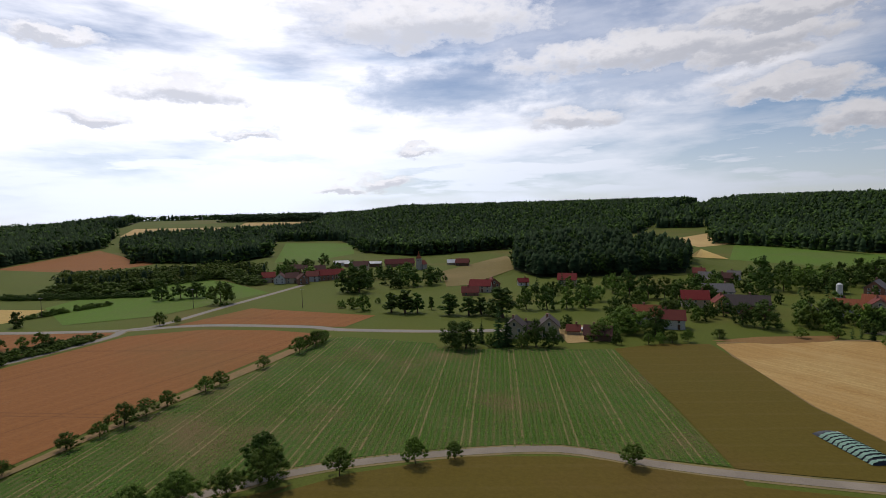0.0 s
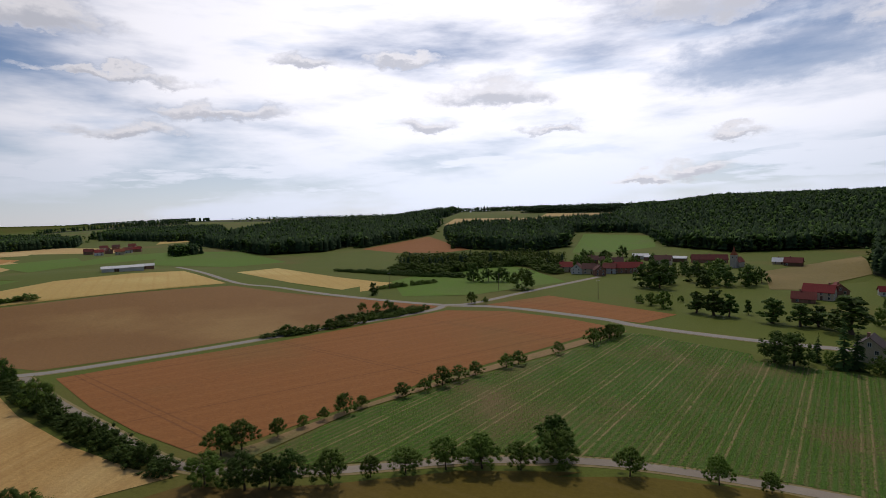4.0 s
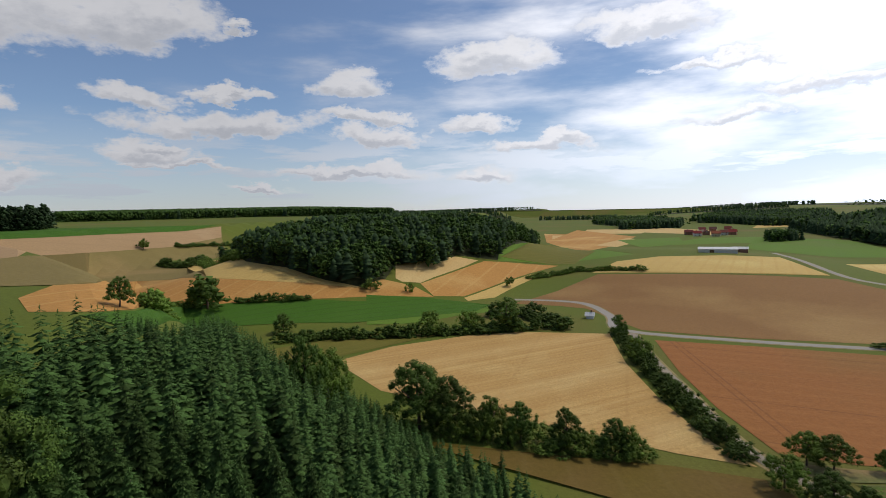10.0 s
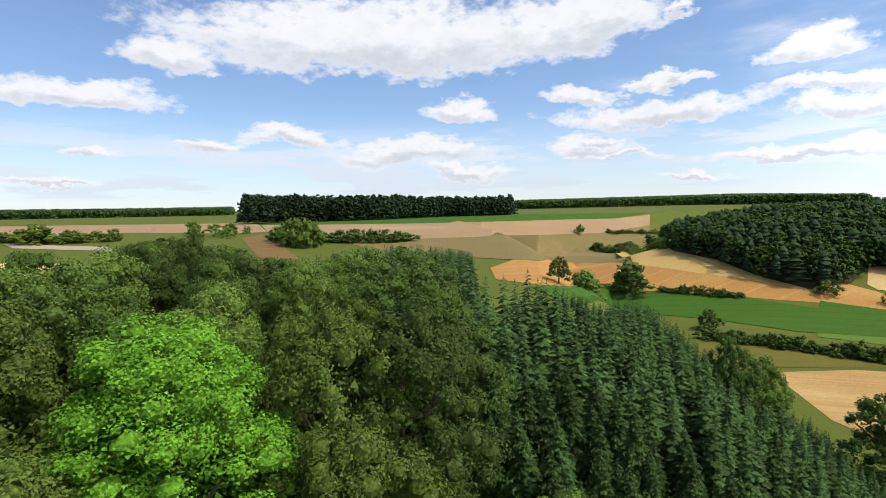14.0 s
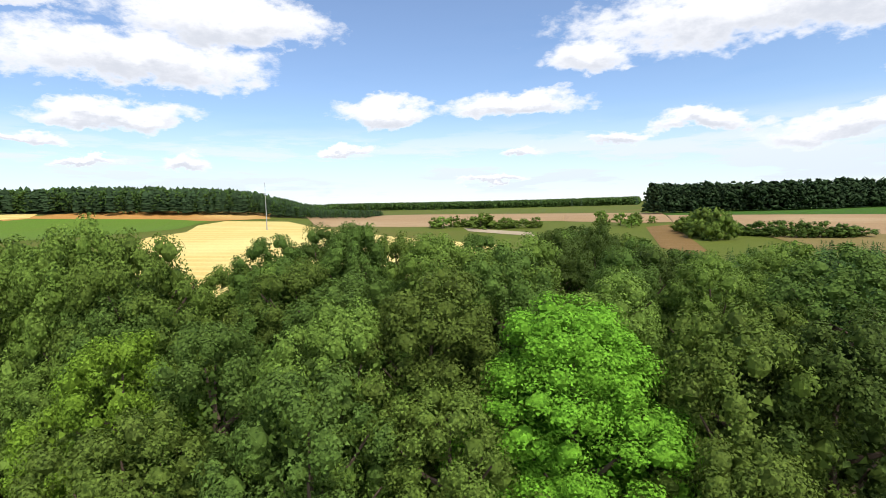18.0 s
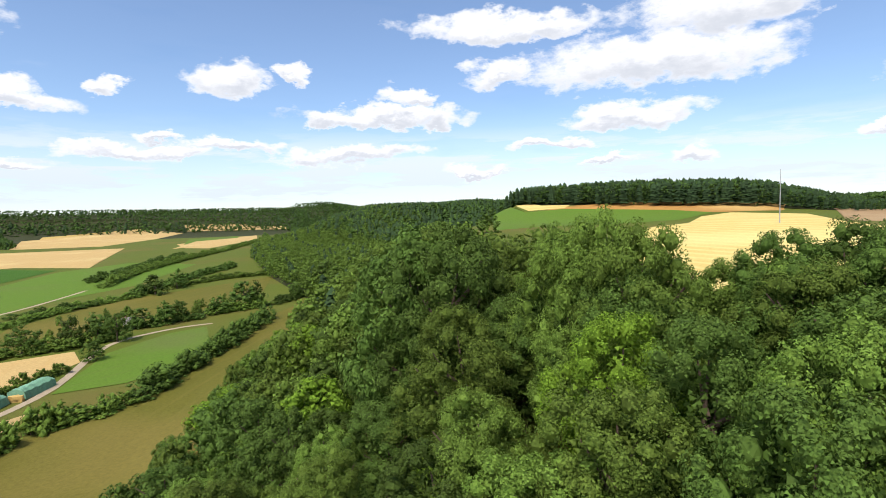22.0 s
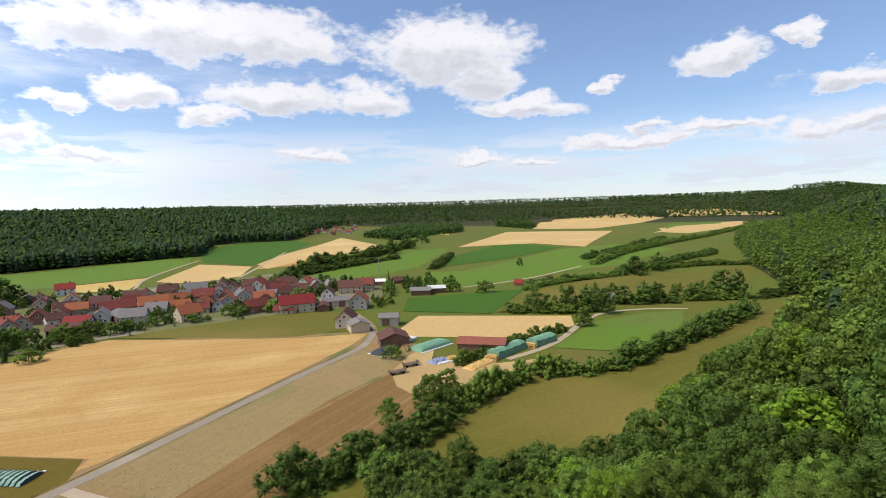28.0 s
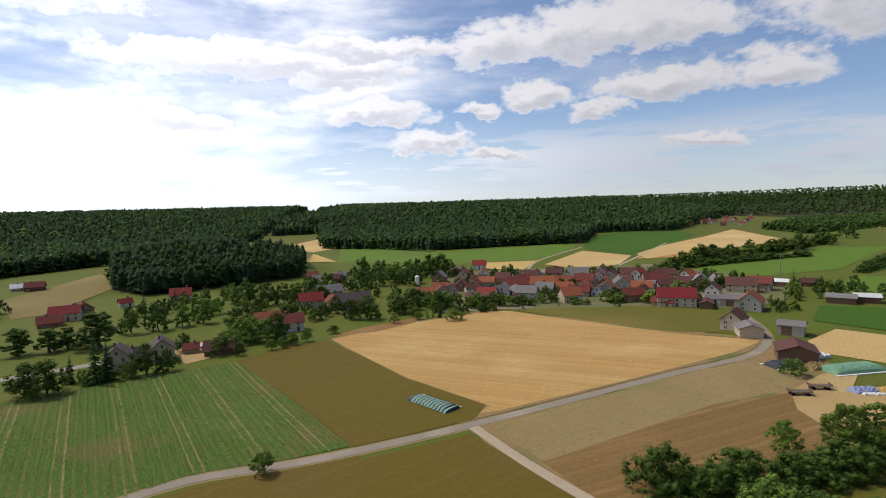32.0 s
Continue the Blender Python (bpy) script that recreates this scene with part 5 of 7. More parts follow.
def slope_wood():
    """The wood below and behind the camera: spruces on one flank, broadleaf trees on the rest, up to the plateau's edge."""
    rng = random.Random(12)
    for step, layer in ((2.9, "spruce"), (7.4, "leafy"), (5.6, "low")):
        for i in range(int(-230 / step), int(320 / step)):
            for j in range(int(-200 / step), int(50 / step)):
                x, y = (i + rng.uniform(-0.36, 0.36)) * step, (j + rng.uniform(-0.36, 0.36) + 0.5 * (i % 2)) * step
                r = math.hypot(x, y)
                az = math.degrees(math.atan2(-x, y)) % 360
                s, n = 0.964 * x - 0.264 * y, -0.264 * x - 0.964 * y
                u = n + 14 - min((0.007 if s < 0 else 0.0011) * s * s, 420)
                if not 19 < r < 165 or not 66 < az < 268:
                    continue
                conifer = az < 149 + rng.uniform(-6, 6) and (az < 122 or r > 24 + (az - 122) * 1.1 + rng.uniform(-8, 8))
                if conifer != (layer == "spruce"):
                    continue
                top = 62 - (133 - az) * 0.5 if az < 133 else 104 if az < 169 else 62
                if not (-9 if az > 180 else -20) < u < top or (az < 133 and r > 125):
                    continue
                if math.hypot(x + 8.2, y + 29.9) < 6.5 or math.hypot(x + 5.0, y + 20.0) < 6.0:
                    continue
                if conifer:
                    h = min(rng.uniform(6.4, 9.2) * (0.85 if u < 0 else 1.2 if u > 25 else 1), room(x, y, 1.2) + 0.4)
                    if h > 3:
                        slope_tree("spruce", x, y, h, rng.uniform(0.95, 1.3))
                    continue
                wide = rng.uniform(0.92, 1.25)
                if layer == "low":
                    h = rng.uniform(3.5, 6.0)
                    if r < 62 and h < room(x, y, 2) - 1.0:
                        slope_tree("shrub", x, y, h, wide * 0.9)
                    continue
                h = rng.uniform(8.0, 11.0) if u < 0 else rng.uniform(9.5, 16.5) if u < 34 else rng.uniform(15, 20)
                h = min(h, room(x, y, 0.33 * h) * rng.uniform(0.99, 1.09))
                if h > 4:
                    k = rng.random()
                    # real lime trees here; fewer dark ones put the flank's stronger light into colour
                    slope_tree("lime" if k < (0.25 if az > 204 and r < 52 else 0.07 if u < 36 else 0.02) else "dark" if k < (0.36 if az > 204 and r < 52 else 0.42) else "oak", x, y, h, wide * (1.0 if h < 14 else 0.9))
    # tall trees along the plateau's edge: bearing, distance, breadth
    for az, r, wide in ((213.6, 52, 0.72), (209.8, 49, 0.7), (217, 57, 0.75), (201, 52, 0.85), (196.6, 50, 0.8), (192.4, 55, 0.8), (188, 50, 0.75), (183.6, 56, 0.8), (179, 51, 0.8), (174.6, 57, 0.8),
                        (166.5, 53, 0.8), (162.3, 58, 0.8), (158, 62, 0.8), (228.5, 60, 0.8), (234, 66, 0.8)):
        x, y = -r * math.sin(radians(az)), r * math.cos(radians(az))
        slope_tree("oak" if int(az) % 2 else "dark", x, y, room(x, y, 1.5) * 1.05, wide)
    # the lower edge of the wood, on both sides of the hedge by the long meadow
    for k in range(120):
        a, r = radians(rng.uniform(256, 288)), rng.uniform(62, 90)
        x, y = -r * math.sin(a), r * math.cos(a)
        slope_tree(rng.choice(("oak", "dark")), x, y, rng.uniform(6.5, 9.5) * (1.0 if r > 68 else 0.8), rng.uniform(0.95, 1.25))
    joined(FAR_TREES, "slope_wood", "dense wood on the slope below the plateau", "forest")


def joined(kinds, name, label, category, level=2):
    """Many far trees of a few shapes in one mass."""
    rng = random.Random(8)
    for sort, rows in [(k, rows[i::5]) for k, rows in kinds.items() for i in range(5) if rows[i::5]]:
        vs, ts, base = [], [], 0
        grades = crown_arrays(sort, level)
        for k, (x, y, h, wide) in enumerate(rows):
            v, t = grades[k % 4]
            a = rng.uniform(0, 6.28)
            w = h * wide
            vs.append(np.c_[(v[:, 0] * math.cos(a) - v[:, 1] * math.sin(a)) * w + x, (v[:, 0] * math.sin(a) + v[:, 1] * math.cos(a)) * w + y, v[:, 2] * h + ground_z(x, y)])
            ts.append(t + base)
            base += len(v)
        stuff_mesh(name, np.concatenate(vs), np.concatenate(ts), {"spruce": "needles_near", "oak": "leaves", "dark": "leaves_dark", "lime": "leaves_lime", "shrub": "leaves"}[sort], label, category)




# ---- buildings ----
def box(v, f, lo, hi):
    s = len(v)
    for z in (lo[2], hi[2]):
        v += [(lo[0], lo[1], z), (hi[0], lo[1], z), (hi[0], hi[1], z), (lo[0], hi[1], z)]
    f += [(s + 3, s + 2, s + 1, s), (s + 4, s + 5, s + 6, s + 7)] + [(s + k, s + (k + 1) % 4, s + 4 + (k + 1) % 4, s + 4 + k) for k in range(4)]


def solid(name, boxes, mat):
    v, f = [], []
    for lo, hi in boxes:
        box(v, f, lo, hi)
    return raw_mesh(name, v, f, [mat])


def gable_prism(L, W, eave, ridge):
    a, b = L / 2, W / 2
    v = [(-a, -b, -1), (a, -b, -1), (a, b, -1), (-a, b, -1), (-a, -b, eave), (a, -b, eave), (a, b, eave), (-a, b, eave), (-a, 0, ridge), (a, 0, ridge)]
    f = [(0, 1, 5, 4), (2, 3, 7, 6), (1, 2, 6, 9, 5), (3, 0, 4, 8, 7), (4, 5, 9, 8), (6, 7, 8, 9), (3, 2, 1, 0)]
    return v, f


def roof_slabs(L, W, eave, ridge, over):
    a, b = L / 2 + over, W / 2 + over
    drop = (ridge - eave) * over / (W / 2)
    v, f = [], []
    for sgn in (-1, 1):
        s = len(v)
        for z in (0.06, 0.26):
            v += [(-a, sgn * b, eave - drop + z), (a, sgn * b, eave - drop + z), (a, 0, ridge + z), (-a, 0, ridge + z)]
        f += [(s, s + 3, s + 2, s + 1), (s + 4, s + 5, s + 6, s + 7)] + [(s + k, s + (k + 1) % 4, s + 4 + (k + 1) % 4, s + 4 + k) for k in range(4)]
    return v, f


FRAME = solid("window", [((-0.55, -0.05, -0.7), (-0.43, 0.05, 0.7)), ((0.43, -0.05, -0.7), (0.55, 0.05, 0.7)), ((-0.43, -0.05, -0.7), (0.43, 0.05, -0.58)), ((-0.43, -0.05, 0.58), (0.43, 0.05, 0.7)), ((-0.04, -0.05, -0.58), (0.04, 0.05, 0.58))], "wall_white")
PANE = solid("pane", [((-0.43, -0.01, -0.58), (0.43, 0.02, 0.58))], "glass")
DOOR = solid("door", [((-0.5, -0.05, 0), (0.5, 0.05, 2.05))], "wall_wood")
GATE = solid("barn_door", [((-1.6, -0.06, 0), (-0.03, 0.06, 3.0)), ((0.03, -0.06, 0), (1.6, 0.06, 3.0))], "wall_wood")
WORDS = {"orange": "orange-tiled", "red": "red-tiled", "crimson": "bright red-tiled", "brown": "brown-tiled", "slate": "grey-roofed", "dark": "dark-roofed", "white": "pale metal-roofed", "rust_sheet": "rusty sheet-roofed"}
WALLS = {"white": "white rendered", "cream": "cream rendered", "brick": "brick", "wood": "dark timber", "grey": "grey rendered", "ochre": "ochre rendered"}


def put(name, mesh, parent, x, y, z, turn=0.0, scale=(1, 1, 1), label=""):
    ob = part(name, mesh, parent, label)
    ob.matrix_local = Matrix.LocRotScale((x, y, z), Euler((0, 0, radians(turn))), scale)
    return ob


def house(x, y, L, W, eave, turn, roof, wall, use="home"):
    COUNT[0] += 1
    rng = random.Random(COUNT[0])
    home = use == "home"
    eave *= 0.8 if home else 0.88
    HOUSES.append((x, y, max(L, W) * 0.5 + 2.5))
    ridge = eave + W / 2 * (0.85 if home else 0.38)
    root = new("house" if home else "barn")
    z = min(ground_z(x + dx, y + dy) for dx in (-3, 0, 3) for dy in (-3, 0, 3))
    root.matrix_world = pose(x, y, z + 0.1, 0, 0, turn)
    far = math.hypot(x, y) > 420
    tagged(root, "%s %s %s" % (WALLS[wall], WORDS[roof], "village house with a steep gabled roof" if home else "farm shed with a low-pitched roof"), "house" if home else "barn", "village houses" if home else "farm sheds")
    if use == "open":
        a, b = L / 2, W / 2
        part("wall", solid("wall", [((-a, b - 0.25, -1), (a, b, eave)), ((-a, -b, -1), (-a + 0.25, b - 0.25, eave)), ((a - 0.25, -b, -1), (a, b - 0.25, eave))], "wall_" + wall), root)
        for k in range(1, 4):
            put("post", solid("post", [((-0.15, -0.15, -1), (0.15, 0.15, eave))], "pole_wood"), root, -a + L * k / 4, -b + 0.2, 0)
        v, f = [(-a + 0.1, 0, ridge - 0.1), (-a + 0.1, -b, eave), (-a + 0.1, b, eave), (a - 0.1, 0, ridge - 0.1), (a - 0.1, -b, eave), (a - 0.1, b, eave)], [(0, 1, 2), (3, 5, 4)]
        part("gable", raw_mesh("gable", v, f, ["wall_wood"]), root)
    else:
        part("wall", raw_mesh("wall", *gable_prism(L, W, eave, ridge), ["wall_" + wall]), root)
    top = part("roof", raw_mesh("roof", *roof_slabs(L, W, eave, ridge, 0.5), ["roof_" + roof]), root)
    if home:
        put("chimney", solid("chimney", [((-0.35, -0.35, -1.2), (0.35, 0.35, 1.0)), ((-0.45, -0.45, 1.0), (0.45, 0.45, 1.15))], "wall_brick"), top, L * rng.uniform(-0.3, 0.3), W * 0.08, ridge)
    if use in ("shed", "barn"):
        put("barn_door", GATE, root, -L * 0.15, -W / 2 - 0.03, 0, 0, (1, 1, min(1, eave / 3.3)))
        if use == "barn":
            put("barn_door", GATE, root, L * 0.28, -W / 2 - 0.03, 0, 0, (1, 1, min(1, eave / 3.3)))
        return root
    if not home:
        return root
    spots = []
    floors = 2 if eave >= 3.9 else 1
    for fl in range(floors):
        zz = 1.15 + 2.0 * fl
        if zz + 0.75 > eave:
            break
        n = max(2, int(L / 3.2))
        for k in range(n):
            px = -L / 2 + L * (k + 0.5) / n
            if fl == 0 and k == n // 2:
                put("door", DOOR, root, px, -W / 2 - 0.03, 0)
            else:
                spots.append((px, -W / 2 - 0.03, zz, 0))
        m = max(2, int(W / 3.5))
        for k in range(m):
            py = -W / 2 + W * (k + 0.5) / m
            spots += [(L / 2 + 0.03, py, zz, 90), (-L / 2 - 0.03, py, zz, 90)]
    if ridge - eave > 2.5:
        spots += [(L / 2 + 0.03, 0, eave + 0.9, 90), (-L / 2 - 0.03, 0, eave + 0.9, 90)]
    if far:
        spots = spots[::3]
    for px, py, zz, turn_w in spots:
        w = put("window", FRAME, root, px, py, zz, turn_w)
        part("pane", PANE, w)
    return root


def church(x, y):
    root = new("church")
    root.matrix_world = pose(x, y, ground_z(x, y), 0, 0, 70) @ Matrix.Scale(0.62, 4)
    tagged(root, "old stone village church with a red pointed spire", "church")
    part("tower", solid("tower", [((-3, -3, -1), (3, 3, 15)), ((-3.2, -3.2, 15), (3.2, 3.2, 15.4))], "wall_grey"), root)
    v = [(-3.3, -3.3, 15.4), (3.3, -3.3, 15.4), (3.3, 3.3, 15.4), (-3.3, 3.3, 15.4), (-1.4, -1.4, 19), (1.4, -1.4, 19), (1.4, 1.4, 19), (-1.4, 1.4, 19), (0, 0, 26)]
    f = [(k, (k + 1) % 4, 4 + (k + 1) % 4, 4 + k) for k in range(4)] + [(4 + k, 4 + (k + 1) % 4, 8) for k in range(4)]
    part("spire", raw_mesh("spire", v, f, ["roof_orange"]), root, "red tiled pointed spire")
    nave = part("nave", raw_mesh("nave", [(px + 11, py, pz) for px, py, pz in gable_prism(16, 9, 6.5, 12)[0]], gable_prism(16, 9, 6.5, 12)[1], ["wall_grey"]), root)
    part("roof", raw_mesh("roof", [(px + 11, py, pz) for px, py, pz in roof_slabs(16, 9, 6.5, 12, 0.4)[0]], roof_slabs(16, 9, 6.5, 12, 0.4)[1], ["roof_red"]), root)
    for sgn in (-1, 1):
        put("belfry_window", PANE, root, 0, sgn * 3.02, 12.5, 0, (1.4, 1, 1.6))
        put("belfry_window", PANE, root, sgn * 3.02, 0, 12.5, 90, (1.4, 1, 1.6))


def mound(name, L, W, H, mat, seed, rough=0.15, sharp=0.55):
    """A rounded long heap with an uneven skin."""
    rng = random.Random(seed)
    n, m = 22, 12
    v, f = [], []
    for i in range(n + 1):
        for j in range(m + 1):
            a, b = 2 * i / n - 1, 2 * j / m - 1
            z = H * max(0.0, (1 - abs(a) ** 6)) ** 0.5 * max(0.0, (1 - abs(b) ** 2.6)) ** sharp
            v.append((a * L / 2, b * W / 2, z * (1 + rng.uniform(-rough, rough)) - (0.15 if z < 0.05 else 0)))
    for i in range(n):
        for j in range(m):
            q = i * (m + 1) + j
            f.append((q, q + m + 1, q + m + 2, q + 1))
    return raw_mesh(name, v, f, [mat])


def silage_pile(x, y, turn):
    """A covered heap under black film with mint green strips laid across and tyres along its foot."""
    root = new("silage_pile")
    root.matrix_world = pose(x, y, ground_z(x, y), 0, 0, turn)
    tagged(root, "silage heap covered with mint green strips on black film", "silage heap")
    part("mound", mound("mound", 15, 5.6, 1.15, "plastic_black", 4, 0.05), root)
    for k in range(11):
        px = -6.7 + 1.13 * k
        v, f = [], []
        for j in range(13):
            b = 1.94 * (j / 12) - 0.97
            z = 1.26 * (1 - abs(px / 7.5) ** 6) ** 0.5 * max(0.0, 1 - abs(b) ** 2.6) ** 0.55 + 0.07
            v += [(px - 0.36 + 0.12 * math.sin(3 * j + k), b * 2.85, z), (px + 0.3 + 0.12 * math.sin(2 * j + k), b * 2.85 + 0.2, z)]
        f = [(2 * j, 2 * j + 2, 2 * j + 3, 2 * j + 1) for j in range(12)]
        part("cover_strip", raw_mesh("cover_strip", v, f, ["tarp_mint"]), root, "mint green tarpaulin strip")
    for k in range(9):
        put("sandbag", solid("sandbag", [((-0.45, -0.25, 0), (0.45, 0.25, 0.28))], "plastic_white"), root, -6.6 + 1.65 * k, -3.0, 0, 20)


def clamp(x, y, turn, L, W, mat, label):
    root = new("silage_clamp")
    root.matrix_world = pose(x, y, ground_z(x, y), 0, 0, turn)
    tagged(root, label, "silage clamp")
    part("cover", mound("cover", L, W, 1.9, mat, 9, 0.05, 0.6), root)
    for k in range(int(L * 0.8)):
        for sgn in (-1, 1):
            put("sandbag", solid("sandbag", [((-0.7, -0.35, 0), (0.7, 0.35, 0.3))], "plastic_white"), root, -L / 2 + 0.6 + 1.25 * k, sgn * (W / 2 + 0.15), 0, 8 * (k % 3 - 1))


def straw_stack(x, y, turn, L, W, H):
    """A long stack of straw bales under a draped green net, with bare bales at its end."""
    root = new("straw_stack")
    root.matrix_world = pose(x, y, ground_z(x, y), 0, 0, turn)
    tagged(root, "long straw bale stack draped with a green net", "straw stack")
    rng = random.Random(int(x))
    v, f = [], []
    n = 26
    prof = ((-0.54, 0.02), (-0.5, 0.4), (-0.46, 0.74), (-0.2, 0.97), (0, 1.02), (0.2, 0.97), (0.46, 0.74), (0.5, 0.4), (0.54, 0.02))
    for i in range(n + 1):
        for b, c in prof:
            v.append((-L / 2 + L * i / n + rng.uniform(-0.12, 0.12), b * W + rng.uniform(-0.1, 0.1), c * H * (1 + 0.05 * math.sin(i * 0.9)) * rng.uniform(0.95, 1.05)))
    for i in range(n):
        for j in range(8):
            q = i * 9 + j
            f.append((q, q + 9, q + 10, q + 1))
    f += [tuple(range(8, -1, -1)), tuple(n * 9 + k for k in range(9))]
    part("net", raw_mesh("net", v, f, ["tarp_green"]), root, "draped green net")
    bale = solid("bale", [((-1.15, -0.6, 0), (1.15, 0.6, 0.85))], "straw_bale")
    for k in range(5):
        put("bale", bale, root, -L / 2 - 1.3 - 0.3 * (k % 2), -W / 3 + 1.3 * (k % 3), 0.86 * (k // 3), 90 + 7 * k)


def wagon(x, y, turn):
    root = new("farm_wagon")
    root.matrix_world = pose(x, y, ground_z(x, y), 0, 0, turn)
    tagged(root, "flat wooden farm wagon standing in the yard", "wagon")
    part("bed", solid("bed", [((-2.6, -1.1, 0.95), (2.6, 1.1, 1.1)), ((-2.6, -0.12, 0.78), (2.6, 0.12, 0.95))], "pole_wood"), root)
    for sgn in (-1, 1):
        put("end_rack", solid("end_rack", [((-0.05, -1.1, 1.1), (0.05, 1.1, 1.6))], "pole_wood"), root, sgn * 2.5, 0, 0)
        for side in (-1, 1):
            v, f = [], []
            tube(v, f, (0, -0.14, 0), (0, 0.14, 0), 0.42, 0.42, 12)
            f += [tuple(range(11, -1, -1)), tuple(range(12, 24))]
            put("wheel", raw_mesh("wheel", v, f, ["rubber"]), root, sgn * 1.7, side * 0.9, 0.42)
    v, f = [], []
    tube(v, f, (2.6, 0, 0.8), (4.2, 0, 0.4), 0.06, 0.05, 6)
    part("drawbar", raw_mesh("drawbar", v, f, ["steel"]), root)


def round_bales(x, y, turn, rows, count):
    for r in range(rows):
        for k in range(count):
            v, f = [], []
            tube(v, f, (0, -0.6, 0.62), (0, 0.6, 0.62), 0.62, 0.62, 14)
            f += [tuple(range(13, -1, -1)), tuple(range(14, 28))]
            ob = new("wrapped_bale", raw_mesh("wrapped_bale", v, f, ["plastic_white"]))
            c = Vector((1.3 * k, 1.7 * r, 0))
            c.rotate(Euler((0, 0, radians(turn))))
            ob.matrix_world = pose(x + c.x, y + c.y, ground_z(x + c.x, y + c.y) + 0.02, 0, 0, turn)
            tagged(ob, "round bale wrapped in pale plastic film", "bale", "wrapped bales by the clamp")


def pole(name, x, y, h, arms, label, category):
    root = new(name)
    root.matrix_world = pose(x, y, ground_z(x, y), 0, 0, 20)
    tagged(root, label, category)
    v, f = [], []
    tube(v, f, (0, 0, -0.5), (0, 0, h), 0.16 if h < 14 else 0.3, 0.1, 8)
    part("shaft", raw_mesh("shaft", v, f, ["pole_wood" if h < 14 else "steel"]), root)
    for z, half in arms:
        put("crossarm", solid("crossarm", [((-half, -0.07, -0.07), (half, 0.07, 0.07))], "steel"), root, 0, 0, z)


def car(x, y, turn, mat, label):
    root = new("car")
    root.matrix_world = pose(x, y, ground_z(x, y) + 0.16, 0, 0, turn)
    tagged(root, label, "car")
    prof = [(-2.1, 0.3), (-2.15, 0.75), (-1.9, 0.95), (-1.3, 1.0), (-0.8, 1.42), (0.7, 1.45), (1.5, 0.98), (2.1, 0.9), (2.15, 0.3)]
    v = [(a, s * (0.85 if b < 1.1 else 0.68), b) for s in (-1, 1) for a, b in prof]
    n = len(prof)
    f = [tuple(range(n)), tuple(range(2 * n - 1, n - 1, -1))] + [(k, n + k, n + (k + 1) % n, (k + 1) % n) for k in range(n)]
    part("body", raw_mesh("body", v, f, [mat]), root)
    part("windows", solid("windows", [((-0.75, -0.8, 1.02), (0.75, 0.8, 1.36))], "glass"), root)
    for a in (-1.3, 1.3):
        for s in (-1, 1):
            wv, wf = [], []
            tube(wv, wf, (0, -0.1, 0), (0, 0.1, 0), 0.32, 0.32, 12)
            wf += [tuple(range(11, -1, -1)), tuple(range(12, 24))]
            put("wheel", raw_mesh("wheel", wv, wf, ["rubber"]), root, a, s * 0.8, 0.18)


def heap(name, x, y, turn, L, W, H, mat, label, category):
    ob = new(name, mound(name, L, W, H, mat, int(abs(x)) + 1, 0.3, 0.7))
    ob.matrix_world = pose(x, y, ground_z(x, y), 0, 0, turn)
    return tagged(ob, label, category)


